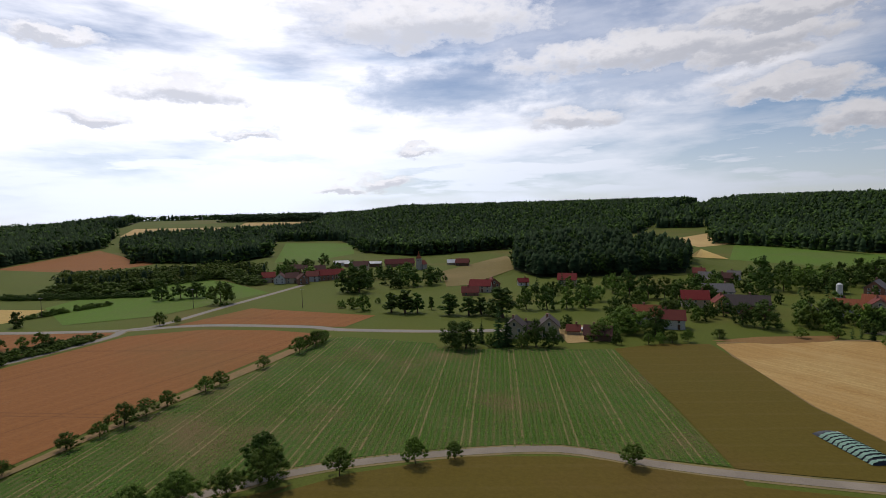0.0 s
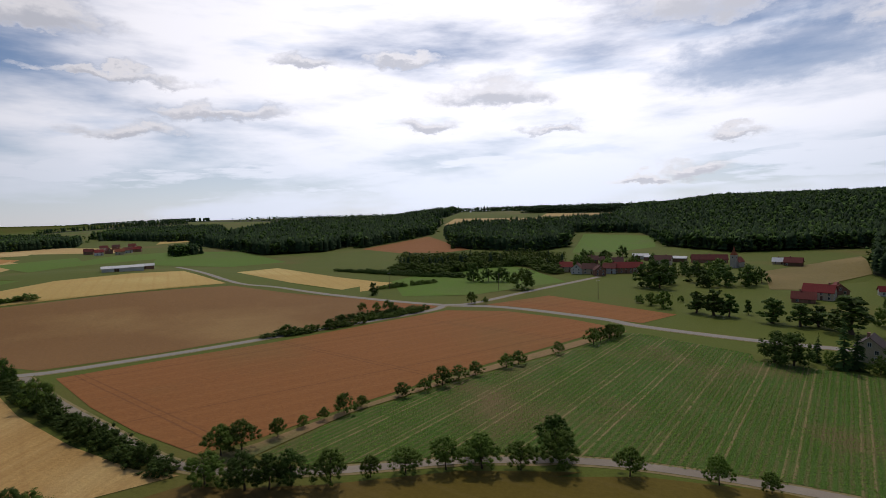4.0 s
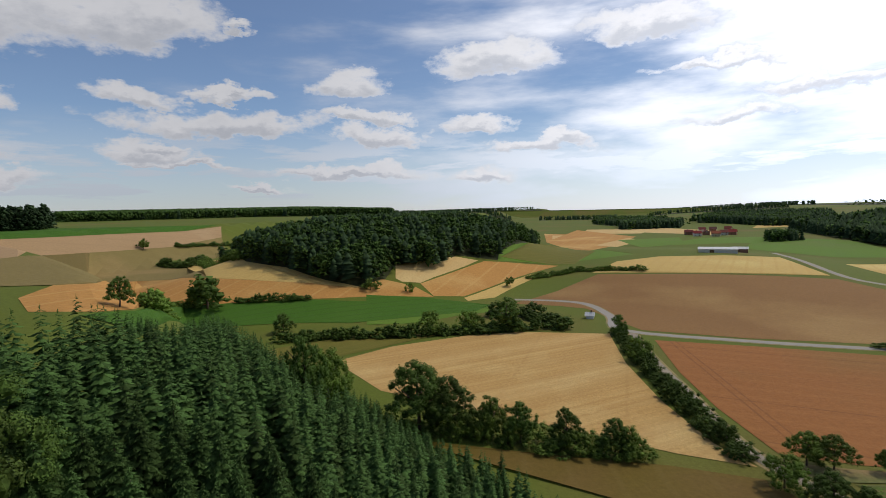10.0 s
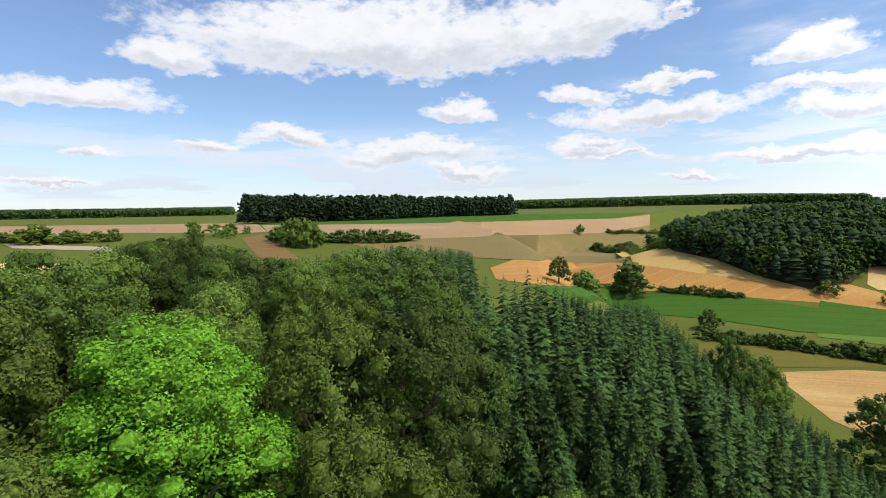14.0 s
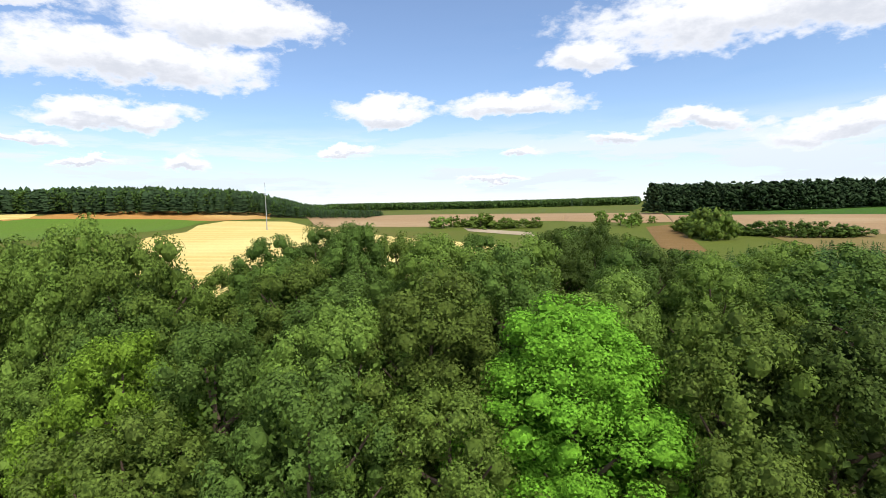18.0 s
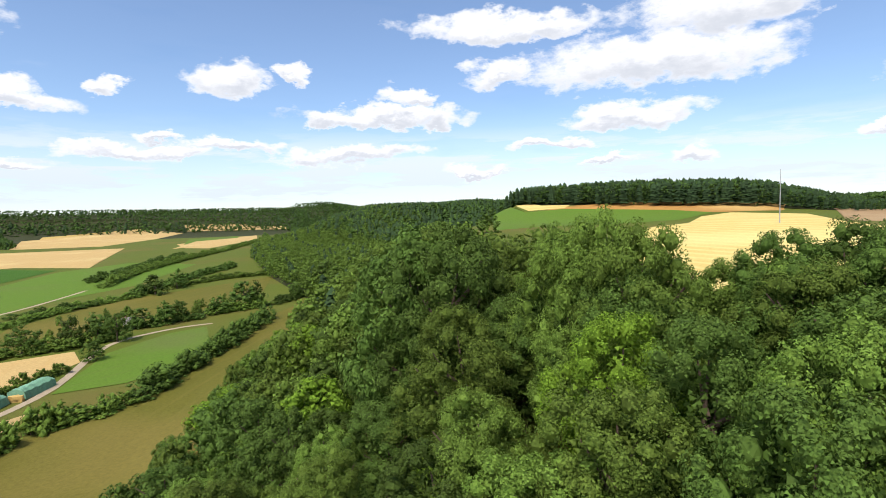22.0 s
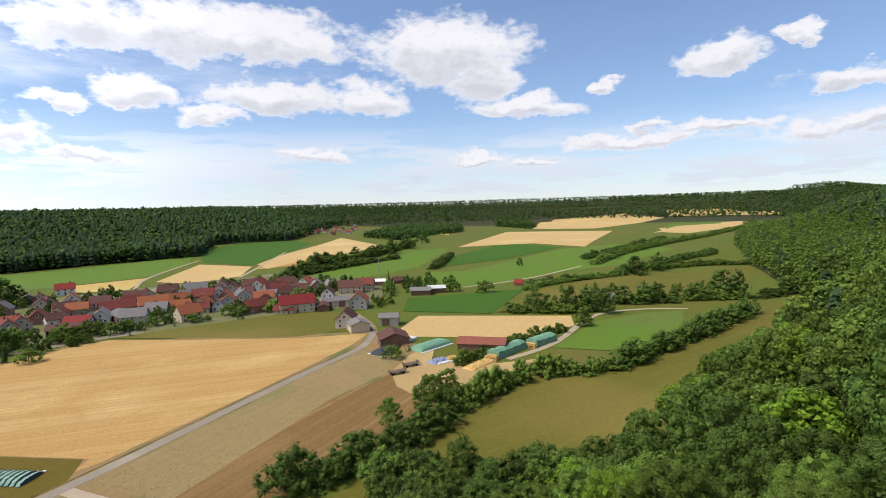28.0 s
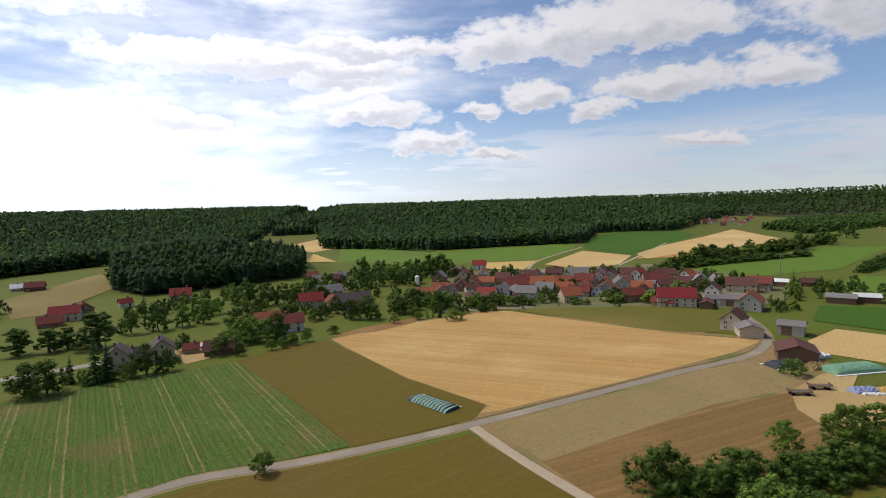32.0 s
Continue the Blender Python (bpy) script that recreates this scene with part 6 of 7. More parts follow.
def farm_things():
    silage_pile(79.6, 100, 95)
    clamp(180, 36, -32, 17, 7.5, "tarp_green", "low silage clamp under a green tarpaulin with a white sandbag rim")
    clamp(172, 50, -30, 11, 6, "plastic_black", "silage clamp under black film beside the barn")
    round_bales(184, 47, -30, 3, 6)
    straw_stack(174, 8.5, -31, 17, 4.8, 2.9)
    straw_stack(187.5, -3.2, -36, 12.5, 4.8, 2.9)
    heap("straw_mound", 159, 16.5, -30, 13, 5, 0.9, "straw_bale", "loose golden straw spread on the yard", "straw")
    heap("tarp_mound", 161.5, 30, -35, 7, 4, 1.1, "plastic_blue", "rumpled blue and white plastic sheeting in a heap", "tarpaulin")
    heap("tarp_mound", 165, 26.5, -35, 5, 3, 0.9, "straw_bale", "heap of straw bedding beside the sheeting", "straw")
    for k in range(6):
        ob = new("white_bag", solid("white_bag", [((-0.8, -0.4, 0), (0.8, 0.4, 0.5))], "plastic_white"))
        ob.matrix_world = pose(158.6 + 0.9 * k, 29.2 - 0.9 * k, ground_z(160, 28), 0, 0, 30 * k)
        tagged(ob, "white filled plastic bag in the yard", "bag", "white bags")
    wagon(148.2, 40, -50)
    wagon(156.2, 37.8, -50)
    heap("manure_mound", 176, 43, -30, 8, 5, 1.6, "weeds", "overgrown green manure heap by the clamp", "heap")
    root = new("wood_pile")
    root.matrix_world = pose(202.5, 69.5, ground_z(202, 70), 0, 0, -70)
    tagged(root, "long stack of split firewood beside the shed", "wood pile")
    log_v, log_f = [], []
    tube(log_v, log_f, (0, -0.6, 0), (0, 0.6, 0), 0.2, 0.2, 7)
    log_f += [tuple(range(6, -1, -1)), tuple(range(7, 14))]
    log = raw_mesh("log", log_v, log_f, ["wall_brick"])
    for k in range(96):
        put("log", log, root, -4 + 0.42 * (k % 20) + 0.2 * (k // 20 % 2), 0, 0.2 + 0.36 * (k // 20), 0)
    car(55.6, 206.5, 20, "paint_silver", "silver parked car in the yard of the farmhouse")
    car(58.5, 204.5, 25, "paint_dark", "dark parked car in the yard of the farmhouse")
    pole("power_pole", -76, 275, 10.5, ((10, 1.0),), "wooden power pole in the meadow", "power pole")
    pole("power_pole", -138, 283, 10.5, ((10, 1.0),), "wooden power pole in the meadow", "power pole")
    pole("power_pole", -205, 262, 10.5, ((10, 1.0),), "wooden power pole in the meadow", "power pole")
    pole("radio_mast", 88.7, -286.6, 26, ((24, 0.8), (20, 0.8)), "tall thin radio mast on the plateau", "mast")
    pole("village_mast", 349, 105, 17, ((16.5, 3.0), (14, 0.8)), "pale steel mast behind the village", "mast")
    v, f = [], []
    tube(v, f, (0, 0, -0.3), (0, 0, 8), 1.4, 1.4, 18), tube(v, f, (0, 0, 8), (0, 0, 8.8), 1.5, 0.3, 18)
    silo = new("silo")
    silo.matrix_world = pose(196.7, 258.2, ground_z(196.7, 258.2), 0, 0, 0)
    part("body", raw_mesh("body", v, f, ["plastic_white"]), silo)
    tagged(silo, "white cylindrical silo between village roofs", "silo")


def crop_plants(name, mat, bearing, row, gap, size, label, seed):
    """Leaf tufts in drilled rows over a near field, with bare patches."""
    rng = np.random.default_rng(seed)
    outline = next(q[2] for q in PLOTS if q[0] == name)
    b = radians(bearing)
    px, py = np.array([q[0] for q in outline]), np.array([q[1] for q in outline])
    cx, cy = px.mean(), py.mean()
    reach = np.hypot(px - cx, py - cy).max()
    u, v = np.meshgrid(np.arange(-reach, reach, row), np.arange(-reach, reach, gap))
    u, v = u.ravel() + rng.normal(0, row * 0.12, u.size), v.ravel() + rng.uniform(-gap, gap, v.size) * 0.5
    x, y = cx + u * math.cos(b) - v * math.sin(b), cy + u * math.sin(b) + v * math.cos(b)
    thin = np.sin(x * 0.11 + 2 * np.sin(y * 0.05)) * np.sin(y * 0.083 + 1.7 * np.sin(x * 0.07)) + 0.5 * np.sin(x * 0.31 + y * 0.23)
    keep = inside(outline, x, y) & (rng.random(len(x)) < np.clip(0.62 - 0.42 * thin, 0.06, 1.0))
    x, y = x[keep], y[keep]
    z = height(x, y) + 0.1
    n = len(x)
    vs = np.empty((n, 3, 3, 3))
    turn = rng.uniform(0, 6.28, n)
    s = size * rng.uniform(0.6, 1.35, n)
    for k in range(3):
        a = turn + 2.1 * k
        vs[:, k, 0] = np.c_[x, y, z - 0.05]
        vs[:, k, 1] = np.c_[x + np.cos(a - 0.5) * s, y + np.sin(a - 0.5) * s, z + s * 0.4]
        vs[:, k, 2] = np.c_[x + np.cos(a + 0.5) * s, y + np.sin(a + 0.5) * s, z + s * 0.2]
    stuff_mesh(name + "_plants", vs.reshape(-1, 3), np.arange(n * 9).reshape(-1, 3), mat, label, "crop")


crop_plants("beet_field", "crop_leaves", -6, 0.9, 0.55, 0.3, "leafy green root crop plants in rows", 3)
crop_plants("weed_field", "dry_tufts", 75, 1.1, 0.9, 0.3, "dry and green weed tufts on fallow ground", 5)
church(-21.3, 436)
farm_things()
slope_wood()
tree("bright", -8.2, -29.9, 18.8, 1.12)

# ---- the villages and farms ----
house(192, 230, 9.6, 7.6, 5.0, 315, "orange", "cream")
house(195, 225, 8.8, 7.6, 5.0, 54, "red", "cream")
house(212, 234, 11.2, 7.6, 4.0, 43, "red", "brick")
house(191, 197, 13.6, 9.2, 3.5, 309, "brown", "wood", "open")
house(218, 229, 8.8, 7.6, 5.0, 38, "red", "cream")
house(238, 260, 9.6, 7.6, 5.0, 46, "brown", "cream")
house(254, 257, 8.0, 7.6, 5.3, 43, "orange", "white")
house(208, 203, 8.8, 6.7, 3.5, 32, "slate", "brick")
house(194, 191, 9.6, 5.0, 2.5, 25, "red", "wood")
house(238, 236, 8.8, 6.7, 2.6, 321, "red", "cream")
house(289, 297, 10.4, 7.6, 5.0, 314, "crimson", "white")
house(258, 290, 8.8, 6.7, 3.5, 50, "slate", "brick")
house(262, 287, 8.0, 6.7, 3.5, 46, "brown", "cream")
house(246, 231, 9.6, 7.6, 5.0, 301, "brown", "cream")
house(236, 212, 16.0, 8.4, 4.0, 326, "red", "brick")
house(264, 225, 11.2, 7.6, 5.0, 306, "brown", "white")
house(221, 196, 16.0, 8.4, 3.5, 53, "slate", "brick", "shed")
house(232, 191, 11.2, 6.7, 2.6, 18, "slate", "wood", "shed")
house(244, 198, 13.6, 9.2, 5.0, 319, "orange", "brick")
house(244, 182, 9.6, 6.7, 3.5, 317, "orange", "white")
house(284, 219, 10.4, 8.4, 5.3, 118, "brown", "cream")
house(292, 206, 12.8, 8.4, 5.3, 303, "slate", "brick")
house(267, 193, 9.6, 7.6, 5.0, 309, "slate", "cream")
house(244, 169, 11.2, 8.4, 5.0, 19, "orange", "cream")
house(246, 161, 7.2, 5.9, 3.5, 25, "slate", "white")
house(303, 195, 11.2, 8.4, 5.3, 30, "brown", "cream")
house(265, 169, 9.6, 7.6, 5.0, 23, "orange", "brick")
house(293, 182, 10.4, 8.4, 5.3, 22, "brown", "cream")
house(271, 162, 12.0, 8.4, 5.3, 39, "slate", "grey")
house(308, 172, 12.0, 8.4, 5.3, 13, "crimson", "white")
house(284, 154, 11.2, 7.6, 3.5, 285, "slate", "grey", "shed")
house(294, 151, 10.4, 7.6, 5.0, 299, "red", "brick")
house(258, 142, 9.6, 6.7, 3.5, 11, "brown", "cream")
house(244, 117, 16.8, 9.2, 5.7, 302, "crimson", "cream")
house(239, 121, 9.6, 5.0, 2.6, 286, "red", "cream")
house(322, 147, 11.2, 7.6, 5.0, 4, "orange", "white")
house(303, 131, 12.8, 9.2, 5.3, 25, "slate", "brick")
house(255, 115, 7.2, 6.7, 5.0, 36, "brown", "cream")
house(249, 105, 11.2, 5.9, 2.6, 23, "brown", "wood", "open")
house(259, 104, 9.6, 6.7, 3.1, 283, "slate", "white", "shed")
house(260, 97, 11.2, 8.4, 4.0, 290, "slate", "grey", "shed")
house(255, 88, 11.2, 9.2, 5.3, 12, "orange", "grey")
house(302, 109, 14.4, 8.4, 5.0, 290, "brown", "cream")
house(314, 104, 11.2, 7.6, 5.0, 277, "red", "cream")
house(332, 101, 10.4, 6.7, 3.1, 281, "white", "brick", "shed")
house(341, 88, 8.8, 5.0, 2.6, 292, "brown", "wood")
house(212, 79, 10.4, 7.6, 5.0, 10, "brown", "cream")
house(204, 71, 8.8, 7.6, 3.5, 31, "slate", "cream", "shed")
house(216, 61, 8.0, 6.7, 4.0, 279, "slate", "grey", "shed")
house(181, 50, 11.2, 10.1, 4.0, 22, "brown", "wood", "open")
house(296, 64, 11.2, 7.6, 3.1, 281, "slate", "wood", "shed")
house(304, 56, 9.6, 6.7, 3.1, 288, "white", "wood", "shed")
house(176, 17, 16.0, 7.6, 3.5, 265, "rust_sheet", "wood", "barn")
house(280, -41, 4.0, 3.4, 2.1, 272, "slate", "white")
house(376, -161, 8.8, 4.2, 2.3, 242, "slate", "wood", "open")
house(329, 8, 4.8, 4.2, 2.3, 264, "crimson", "brick")
house(225, 270, 11.2, 8.4, 5.0, 40, "slate", "brick")
house(209, 222, 7.2, 5.9, 3.5, 330, "brown", "white")
house(248, 214, 8.8, 7.6, 5.0, 325, "red", "cream")
house(266, 201, 8.8, 7.6, 5.0, 29, "brown", "brick")
house(311, 180, 9.6, 7.6, 5.0, 290, "brown", "cream")
house(321, 159, 8.8, 7.6, 5.0, 302, "brown", "cream")
house(286, 117, 8.8, 6.7, 3.5, 13, "brown", "white")
house(230, 230, 9.4, 6.9, 4.5, 306, "orange", "grey")
house(216, 203, 12.2, 8.1, 3.5, 36, "slate", "white")
house(245, 220, 11.8, 7.1, 3.5, 47, "brown", "white")
house(271, 223, 9.7, 7.8, 5.0, 48, "red", "grey")
house(236, 189, 9.8, 7.4, 3.5, 293, "slate", "grey")
house(260, 195, 11.9, 6.7, 4.5, 310, "orange", "cream")
house(239, 168, 10.9, 7.4, 3.5, 295, "red", "cream")
house(281, 182, 10.4, 8.4, 5.0, 33, "brown", "white")
house(252, 159, 8.8, 8.3, 5.0, 26, "orange", "grey")
house(282, 167, 9.8, 7.6, 4.5, 289, "brown", "grey")
house(242, 138, 11.0, 7.1, 4.5, 327, "red", "brick")
house(303, 160, 11.3, 8.2, 4.5, 318, "brown", "brick")
house(282, 140, 9.8, 7.0, 5.0, 303, "brown", "grey")
house(300, 139, 9.3, 7.5, 3.5, 296, "brown", "grey")
house(323, 144, 8.5, 6.8, 3.5, 47, "crimson", "cream")
house(202, 202, 10.3, 7.1, 3.5, 290, "crimson", "white")
house(213, 183, 10.9, 7.6, 5.0, 296, "slate", "grey")
house(221, 161, 9.7, 8.4, 5.0, 329, "orange", "cream")
house(267, 147, 10.5, 7.1, 4.5, 296, "orange", "white")
house(318, 128, 8.6, 7.1, 3.5, 45, "slate", "brick")
house(246, 264, 9.1, 6.8, 4.5, 54, "red", "cream")
house(236, 244, 10.5, 6.9, 3.5, 326, "brown", "brick")
house(270, 186, 11.1, 8.1, 5.0, 299, "red", "brick")
house(287, 222, 9.9, 7.4, 4.5, 288, "red", "cream")
house(323, 162, 12.1, 6.9, 4.5, 315, "red", "cream")
house(27, 200, 7.6, 7.0, 5.6, 75, "dark", "cream")
house(40, 200, 9.6, 7.6, 5.6, 80, "dark", "cream")
house(33.5, 205, 8.4, 6.0, 2.6, 353, "dark", "wood")
house(50, 202, 4.8, 4.2, 2.1, 344, "red", "cream")
house(57, 193, 9.6, 6.7, 2.6, 341, "brown", "wood")
house(22, 317, 12.8, 7.6, 5.0, 344, "crimson", "cream")
house(15, 305, 9.6, 6.7, 2.6, 355, "red", "brick")
house(30, 324, 8.0, 7.6, 5.0, 98, "red", "brick")
house(79, 334, 11.2, 8.4, 5.0, 342, "crimson", "cream")
house(51, 338, 6.4, 5.0, 3.1, 4, "crimson", "white")
house(84.5, 217, 10.4, 8.4, 5.3, 345, "orange", "white")
house(91.5, 208.5, 9.2, 7.2, 5.0, 340, "red", "white")
house(122, 253, 12.0, 8.4, 5.3, 341, "crimson", "cream")
house(129, 241, 8.0, 7.6, 5.3, 73, "red", "ochre")
house(137, 235, 17.6, 9.2, 5.0, 335, "dark", "brick")
house(144, 274, 14.4, 8.4, 5.0, 346, "slate", "white")
house(157, 223, 7.2, 6.7, 2.6, 46, "dark", "brick")
house(173, 223, 11.2, 7.6, 5.0, 321, "orange", "white")
house(172, 228, 7.2, 6.7, 3.5, 140, "slate", "brick")
house(188, 224, 11.2, 7.6, 5.0, 54, "red", "cream")
house(169, 336, 8.0, 6.7, 3.5, 329, "slate", "cream")
house(170, 327, 8.0, 6.7, 3.5, 75, "slate", "white")
house(178, 329, 8.0, 6.7, 3.5, 337, "brown", "brick")
house(188, 337, 7.2, 6.7, 3.5, 322, "slate", "white")
house(175, 357, 7.2, 6.7, 3.5, 333, "red", "brick")
house(-129, 380, 8.8, 7.6, 5.0, 23, "crimson", "cream")
house(-118, 373, 8.0, 7.6, 5.0, 95, "brown", "white")
house(-110, 375, 8.8, 7.6, 5.0, 8, "brown", "cream")
house(-101, 369, 8.0, 7.6, 5.0, 116, "brown", "brick")
house(-97, 382, 8.8, 7.6, 5.0, 1, "red", "white")
house(-89, 387, 12.8, 8.4, 5.0, 22, "crimson", "brick")
house(-82, 392, 10.4, 7.6, 5.0, 19, "crimson", "cream")
house(-101, 419, 8.8, 7.6, 5.0, 24, "brown", "white")
house(-112, 427, 8.0, 6.7, 5.0, 10, "brown", "cream")
house(-123, 431, 8.0, 6.7, 5.0, 16, "brown", "brick")
house(-95, 478, 12.8, 7.6, 3.5, 13, "white", "white", "shed")
house(-82, 468, 14.4, 7.6, 3.5, 356, "white", "brick", "shed")
house(-71, 443, 12.8, 7.6, 5.0, 357, "brown", "cream")
house(-62, 465, 11.2, 7.6, 3.5, 359, "white", "wood", "shed")
house(-40, 465, 25.6, 8.4, 3.5, 12, "red", "brick")
house(16, 458, 11.2, 7.6, 3.5, 350, "red", "wood")
house(7, 467, 8.0, 5.9, 2.6, 356, "white", "cream")
house(1116, 430, 11.8, 7.6, 5.0, 39, "red", "white")
house(1535, 533, 11.6, 7.6, 5.0, 20, "crimson", "white")
house(1074, 416, 9.6, 7.6, 5.0, 120, "orange", "cream")
house(1328, 462, 9.2, 7.6, 5.0, 125, "red", "cream")
house(1288, 498, 11.3, 7.6, 5.0, 7, "red", "white")
house(1162, 483, 9.2, 7.6, 5.0, 172, "crimson", "cream")
house(988, 421, 10.2, 7.6, 5.0, 136, "crimson", "white")
house(980, 431, 11.4, 7.6, 5.0, 65, "crimson", "cream")
house(1169, 414, 9.2, 7.6, 5.0, 158, "brown", "cream")
house(1312, 455, 9.4, 7.6, 5.0, 100, "orange", "white")
house(1181, 506, 10.5, 7.6, 5.0, 60, "red", "white")
house(1091, 489, 10.6, 7.6, 5.0, 87, "crimson", "white")
house(1213, 474, 9.9, 7.6, 5.0, 41, "brown", "white")
house(1189, 444, 9.9, 7.6, 5.0, 164, "crimson", "cream")
house(1300, 450, 10.3, 7.6, 5.0, 111, "crimson", "white")
house(1082, 455, 12.0, 7.6, 5.0, 61, "crimson", "white")
house(1002, 441, 9.6, 7.6, 5.0, 305, "red", "white")
house(954, 405, 8.8, 7.6, 5.0, 19, "brown", "brick")
house(1010, 412, 9.6, 7.6, 5.0, 300, "red", "white")
house(950, 373, 8.8, 7.6, 5.0, 297, "brown", "brick")
house(1056, 396, 9.6, 7.6, 5.0, 23, "red", "cream")
house(1022, 369, 8.8, 7.6, 5.0, 277, "crimson", "white")
house(1111, 469, 8.8, 7.6, 5.0, 302, "brown", "brick")
house(1197, 462, 9.6, 7.6, 5.0, 278, "red", "white")
house(871, 394, 8.8, 7.6, 5.0, 297, "red", "brick")
house(1694, 94, 11.2, 7.6, 3.5, 286, "brown", "cream")
house(1674, 66, 9.6, 7.6, 3.5, 267, "slate", "white")
house(-746, 328, 10.4, 7.6, 5.0, 57, "red", "brick")
house(-711, 324, 9.6, 7.6, 5.0, 74, "crimson", "white")
house(-733, 346, 9.6, 7.6, 5.0, 167, "red", "brick")
house(-697, 342, 10.4, 7.6, 5.0, 62, "orange", "cream")
house(-718, 363, 9.6, 7.6, 5.0, 66, "red", "white")
house(-726, 378, 11.2, 7.6, 5.0, 52, "crimson", "brick")
house(-816, 379, 9.6, 7.6, 5.0, 74, "red", "white")
house(-823, 399, 9.6, 7.6, 5.0, 60, "brown", "brick")
house(-826, 424, 9.6, 7.6, 5.0, 52, "red", "cream")
house(-415, 205, 27.2, 7.6, 3.1, 66, "white", "white", "shed")
house(-429, 230, 11.2, 7.6, 3.5, 61, "white", "brick", "shed")
house(-226, 57, 3.2, 2.5, 1.8, 73, "white", "white")


# ---- single trees and hedges in the valley ----
tree("fruit", -93.6, 62.6, 6.6, 1.2)
tree("fruit", -91.8, 66.3, 6.6, 1.2)
tree("fruit", -90.3, 74.3, 4.5)
tree("fruit", -89.4, 80.9, 2.9)
tree("fruit", -88.1, 86.1, 3.3)
tree("fruit", -86.8, 91.5, 5.2)
tree("fruit", -85.4, 96.5, 3.1)
tree("fruit", -81.2, 107.6, 3.9, 1.3)
tree("fruit", -78.2, 113.9, 3.6, 1.3)
tree("fruit", -76.2, 119.8, 5.7)
tree("fruit", -74.7, 126.0, 4.2, 1.3)
tree("fruit", -72.7, 132.3, 4.3, 1.2)
tree("fruit", -67.8, 143.3, 4.5)
tree("fruit", -65.7, 147.8, 4.6, 1.2)
tree("fruit", -59, 165, 4.1)
tree("fruit", -52, 182, 6.1)
tree("fruit", -51, 187, 5.4)
tree("fruit", -49, 192, 6.0)
tree("fruit", -48, 196, 4.7)
tree("fruit", -47, 200, 4.3)
tree("shrub", -86.1, 54.0, 6.3)
tree("dark", -77.8, 56.1, 7.5, 1.2)
tree("dark", -74.1, 58.6, 6.9, 1.2)
tree("dark", -71.6, 61.3, 7.1, 1.2)
tree("fruit", -65.8, 65.3, 6.6, 1.1)
tree("fruit", -61.1, 70.7, 4.3)
tree("fruit", -56.1, 74.7, 5.2, 1.2)
tree("fruit", -50.7, 79.9, 6.2)
tree("fruit", -44.9, 83.5, 6.5, 1.1)
tree("fruit", -38.3, 86.5, 5.5, 1.1)
tree("dark", -34.7, 94.6, 9.0, 1.15)
tree("fruit", -32.2, 90.4, 7.2)
tree("fruit", -20.4, 93.7, 5.5)
tree("fruit", -6.5, 97.8, 5.4)
tree("fruit", 1.1, 99.1, 3.7)
tree("fruit", 34.6, 94.8, 4.3)
tree("fruit", -46.6, 86.2, 5.6, 1.1)
tree("dark", -195, 60, 9.0)
tree("shrub", -161, 56, 8.0)
tree("dark", -109.8, -9.3, 16.9, 1.1)
tree("dark", -109.9, -2.9, 13.5, 1.1)
tree("oak", -107.9, 6.5, 9.3)
tree("dark", -105.2, 12.1, 9.1)
tree("dark", -101.7, 20.9, 8.7)
tree("dark", -98.7, 29.5, 7.9)
tree("oak", -100.2, -26.1, 15.0, 0.9)
tree("dark", -92.9, -28.3, 15.1, 0.8)
tree("dark", -209, -72, 8.7, 1.3)
tree("dark", -206, 19, 14.3, 1.1)
tree("shrub", -205, 3, 8.5)
tree("shrub", -206, 6, 8.1)
tree("shrub", -204, -11, 9.4)
tree("dark", -238, -117, 17.5, 1.3)
tree("shrub", -242, -124, 9.3)
tree("fruit", -310, 31, 6.4, 1.2)
tree("shrub", -274, -26, 5.6)
tree("shrub", -270, -46, 6.2, 1.5)
tree("dark", -103.8, -69.1, 6.5, 1.1)
tree("dark", -242, -119, 12.9, 1.3)
tree("shrub", -124.8, -75.7, 4.0)
tree("fruit", -500, -306, 10.6)
tree("shrub", -97, -294, 6.3, 1.2)
tree("shrub", -110, -278, 5.4, 1.2)
tree("dark", 219, -218, 13.9, 1.1)
tree("shrub", -7, -276, 6.2, 1.6)
tree("shrub", -26, -267, 7.9, 1.6)
tree("shrub", -39, -265, 6.0, 1.8)
tree("shrub", -3, -284, 5.8, 1.4)
tree("shrub", -81, -245, 5.8, 1.1)
tree("shrub", -96, -246, 5.3, 1.1)
tree("dark", -170, 310, 13.6)
tree("dark", -160, 313, 10.4, 1.3)
tree("dark", -152, 317, 11.2, 1.3)
tree("shrub", -127, 292, 12.3, 1.1)
tree("dark", -200, 240, 7.8, 1.4)
tree("fruit", -132, 238, 6.2)
tree("fruit", -125, 240, 3.7)
tree("fruit", -164, 199, 4.7)
tree("fruit", -158, 201, 5.9)
tree("fruit", -172, 197, 4.2)
tree("poplar", -27, 257, 11.8, 1.5)
tree("poplar", -20, 254, 13.4, 1.8)
tree("poplar", -14, 254, 11.7, 1.3)
tree("poplar", -7, 262, 7.8, 1.0)
tree("poplar", 2, 247, 11.9, 2)
tree("poplar", 11, 244, 11.2, 2)
tree("poplar", 17, 246, 10.2, 2)
tree("poplar", 26, 237, 16.9, 2.2)
tree("oak", 40, 256, 12.4)
tree("dark", 50, 254, 13.0)
tree("oak", 60, 255, 11.4)
tree("oak", 69, 255, 12.1)
tree("dark", 2, 185, 10.3, 1.1)
tree("dark", 7, 183, 11.5, 1.1)
tree("spruce", 13, 191, 9.3, 0.9)
tree("spruce", 19, 185, 16.4, 1.0)
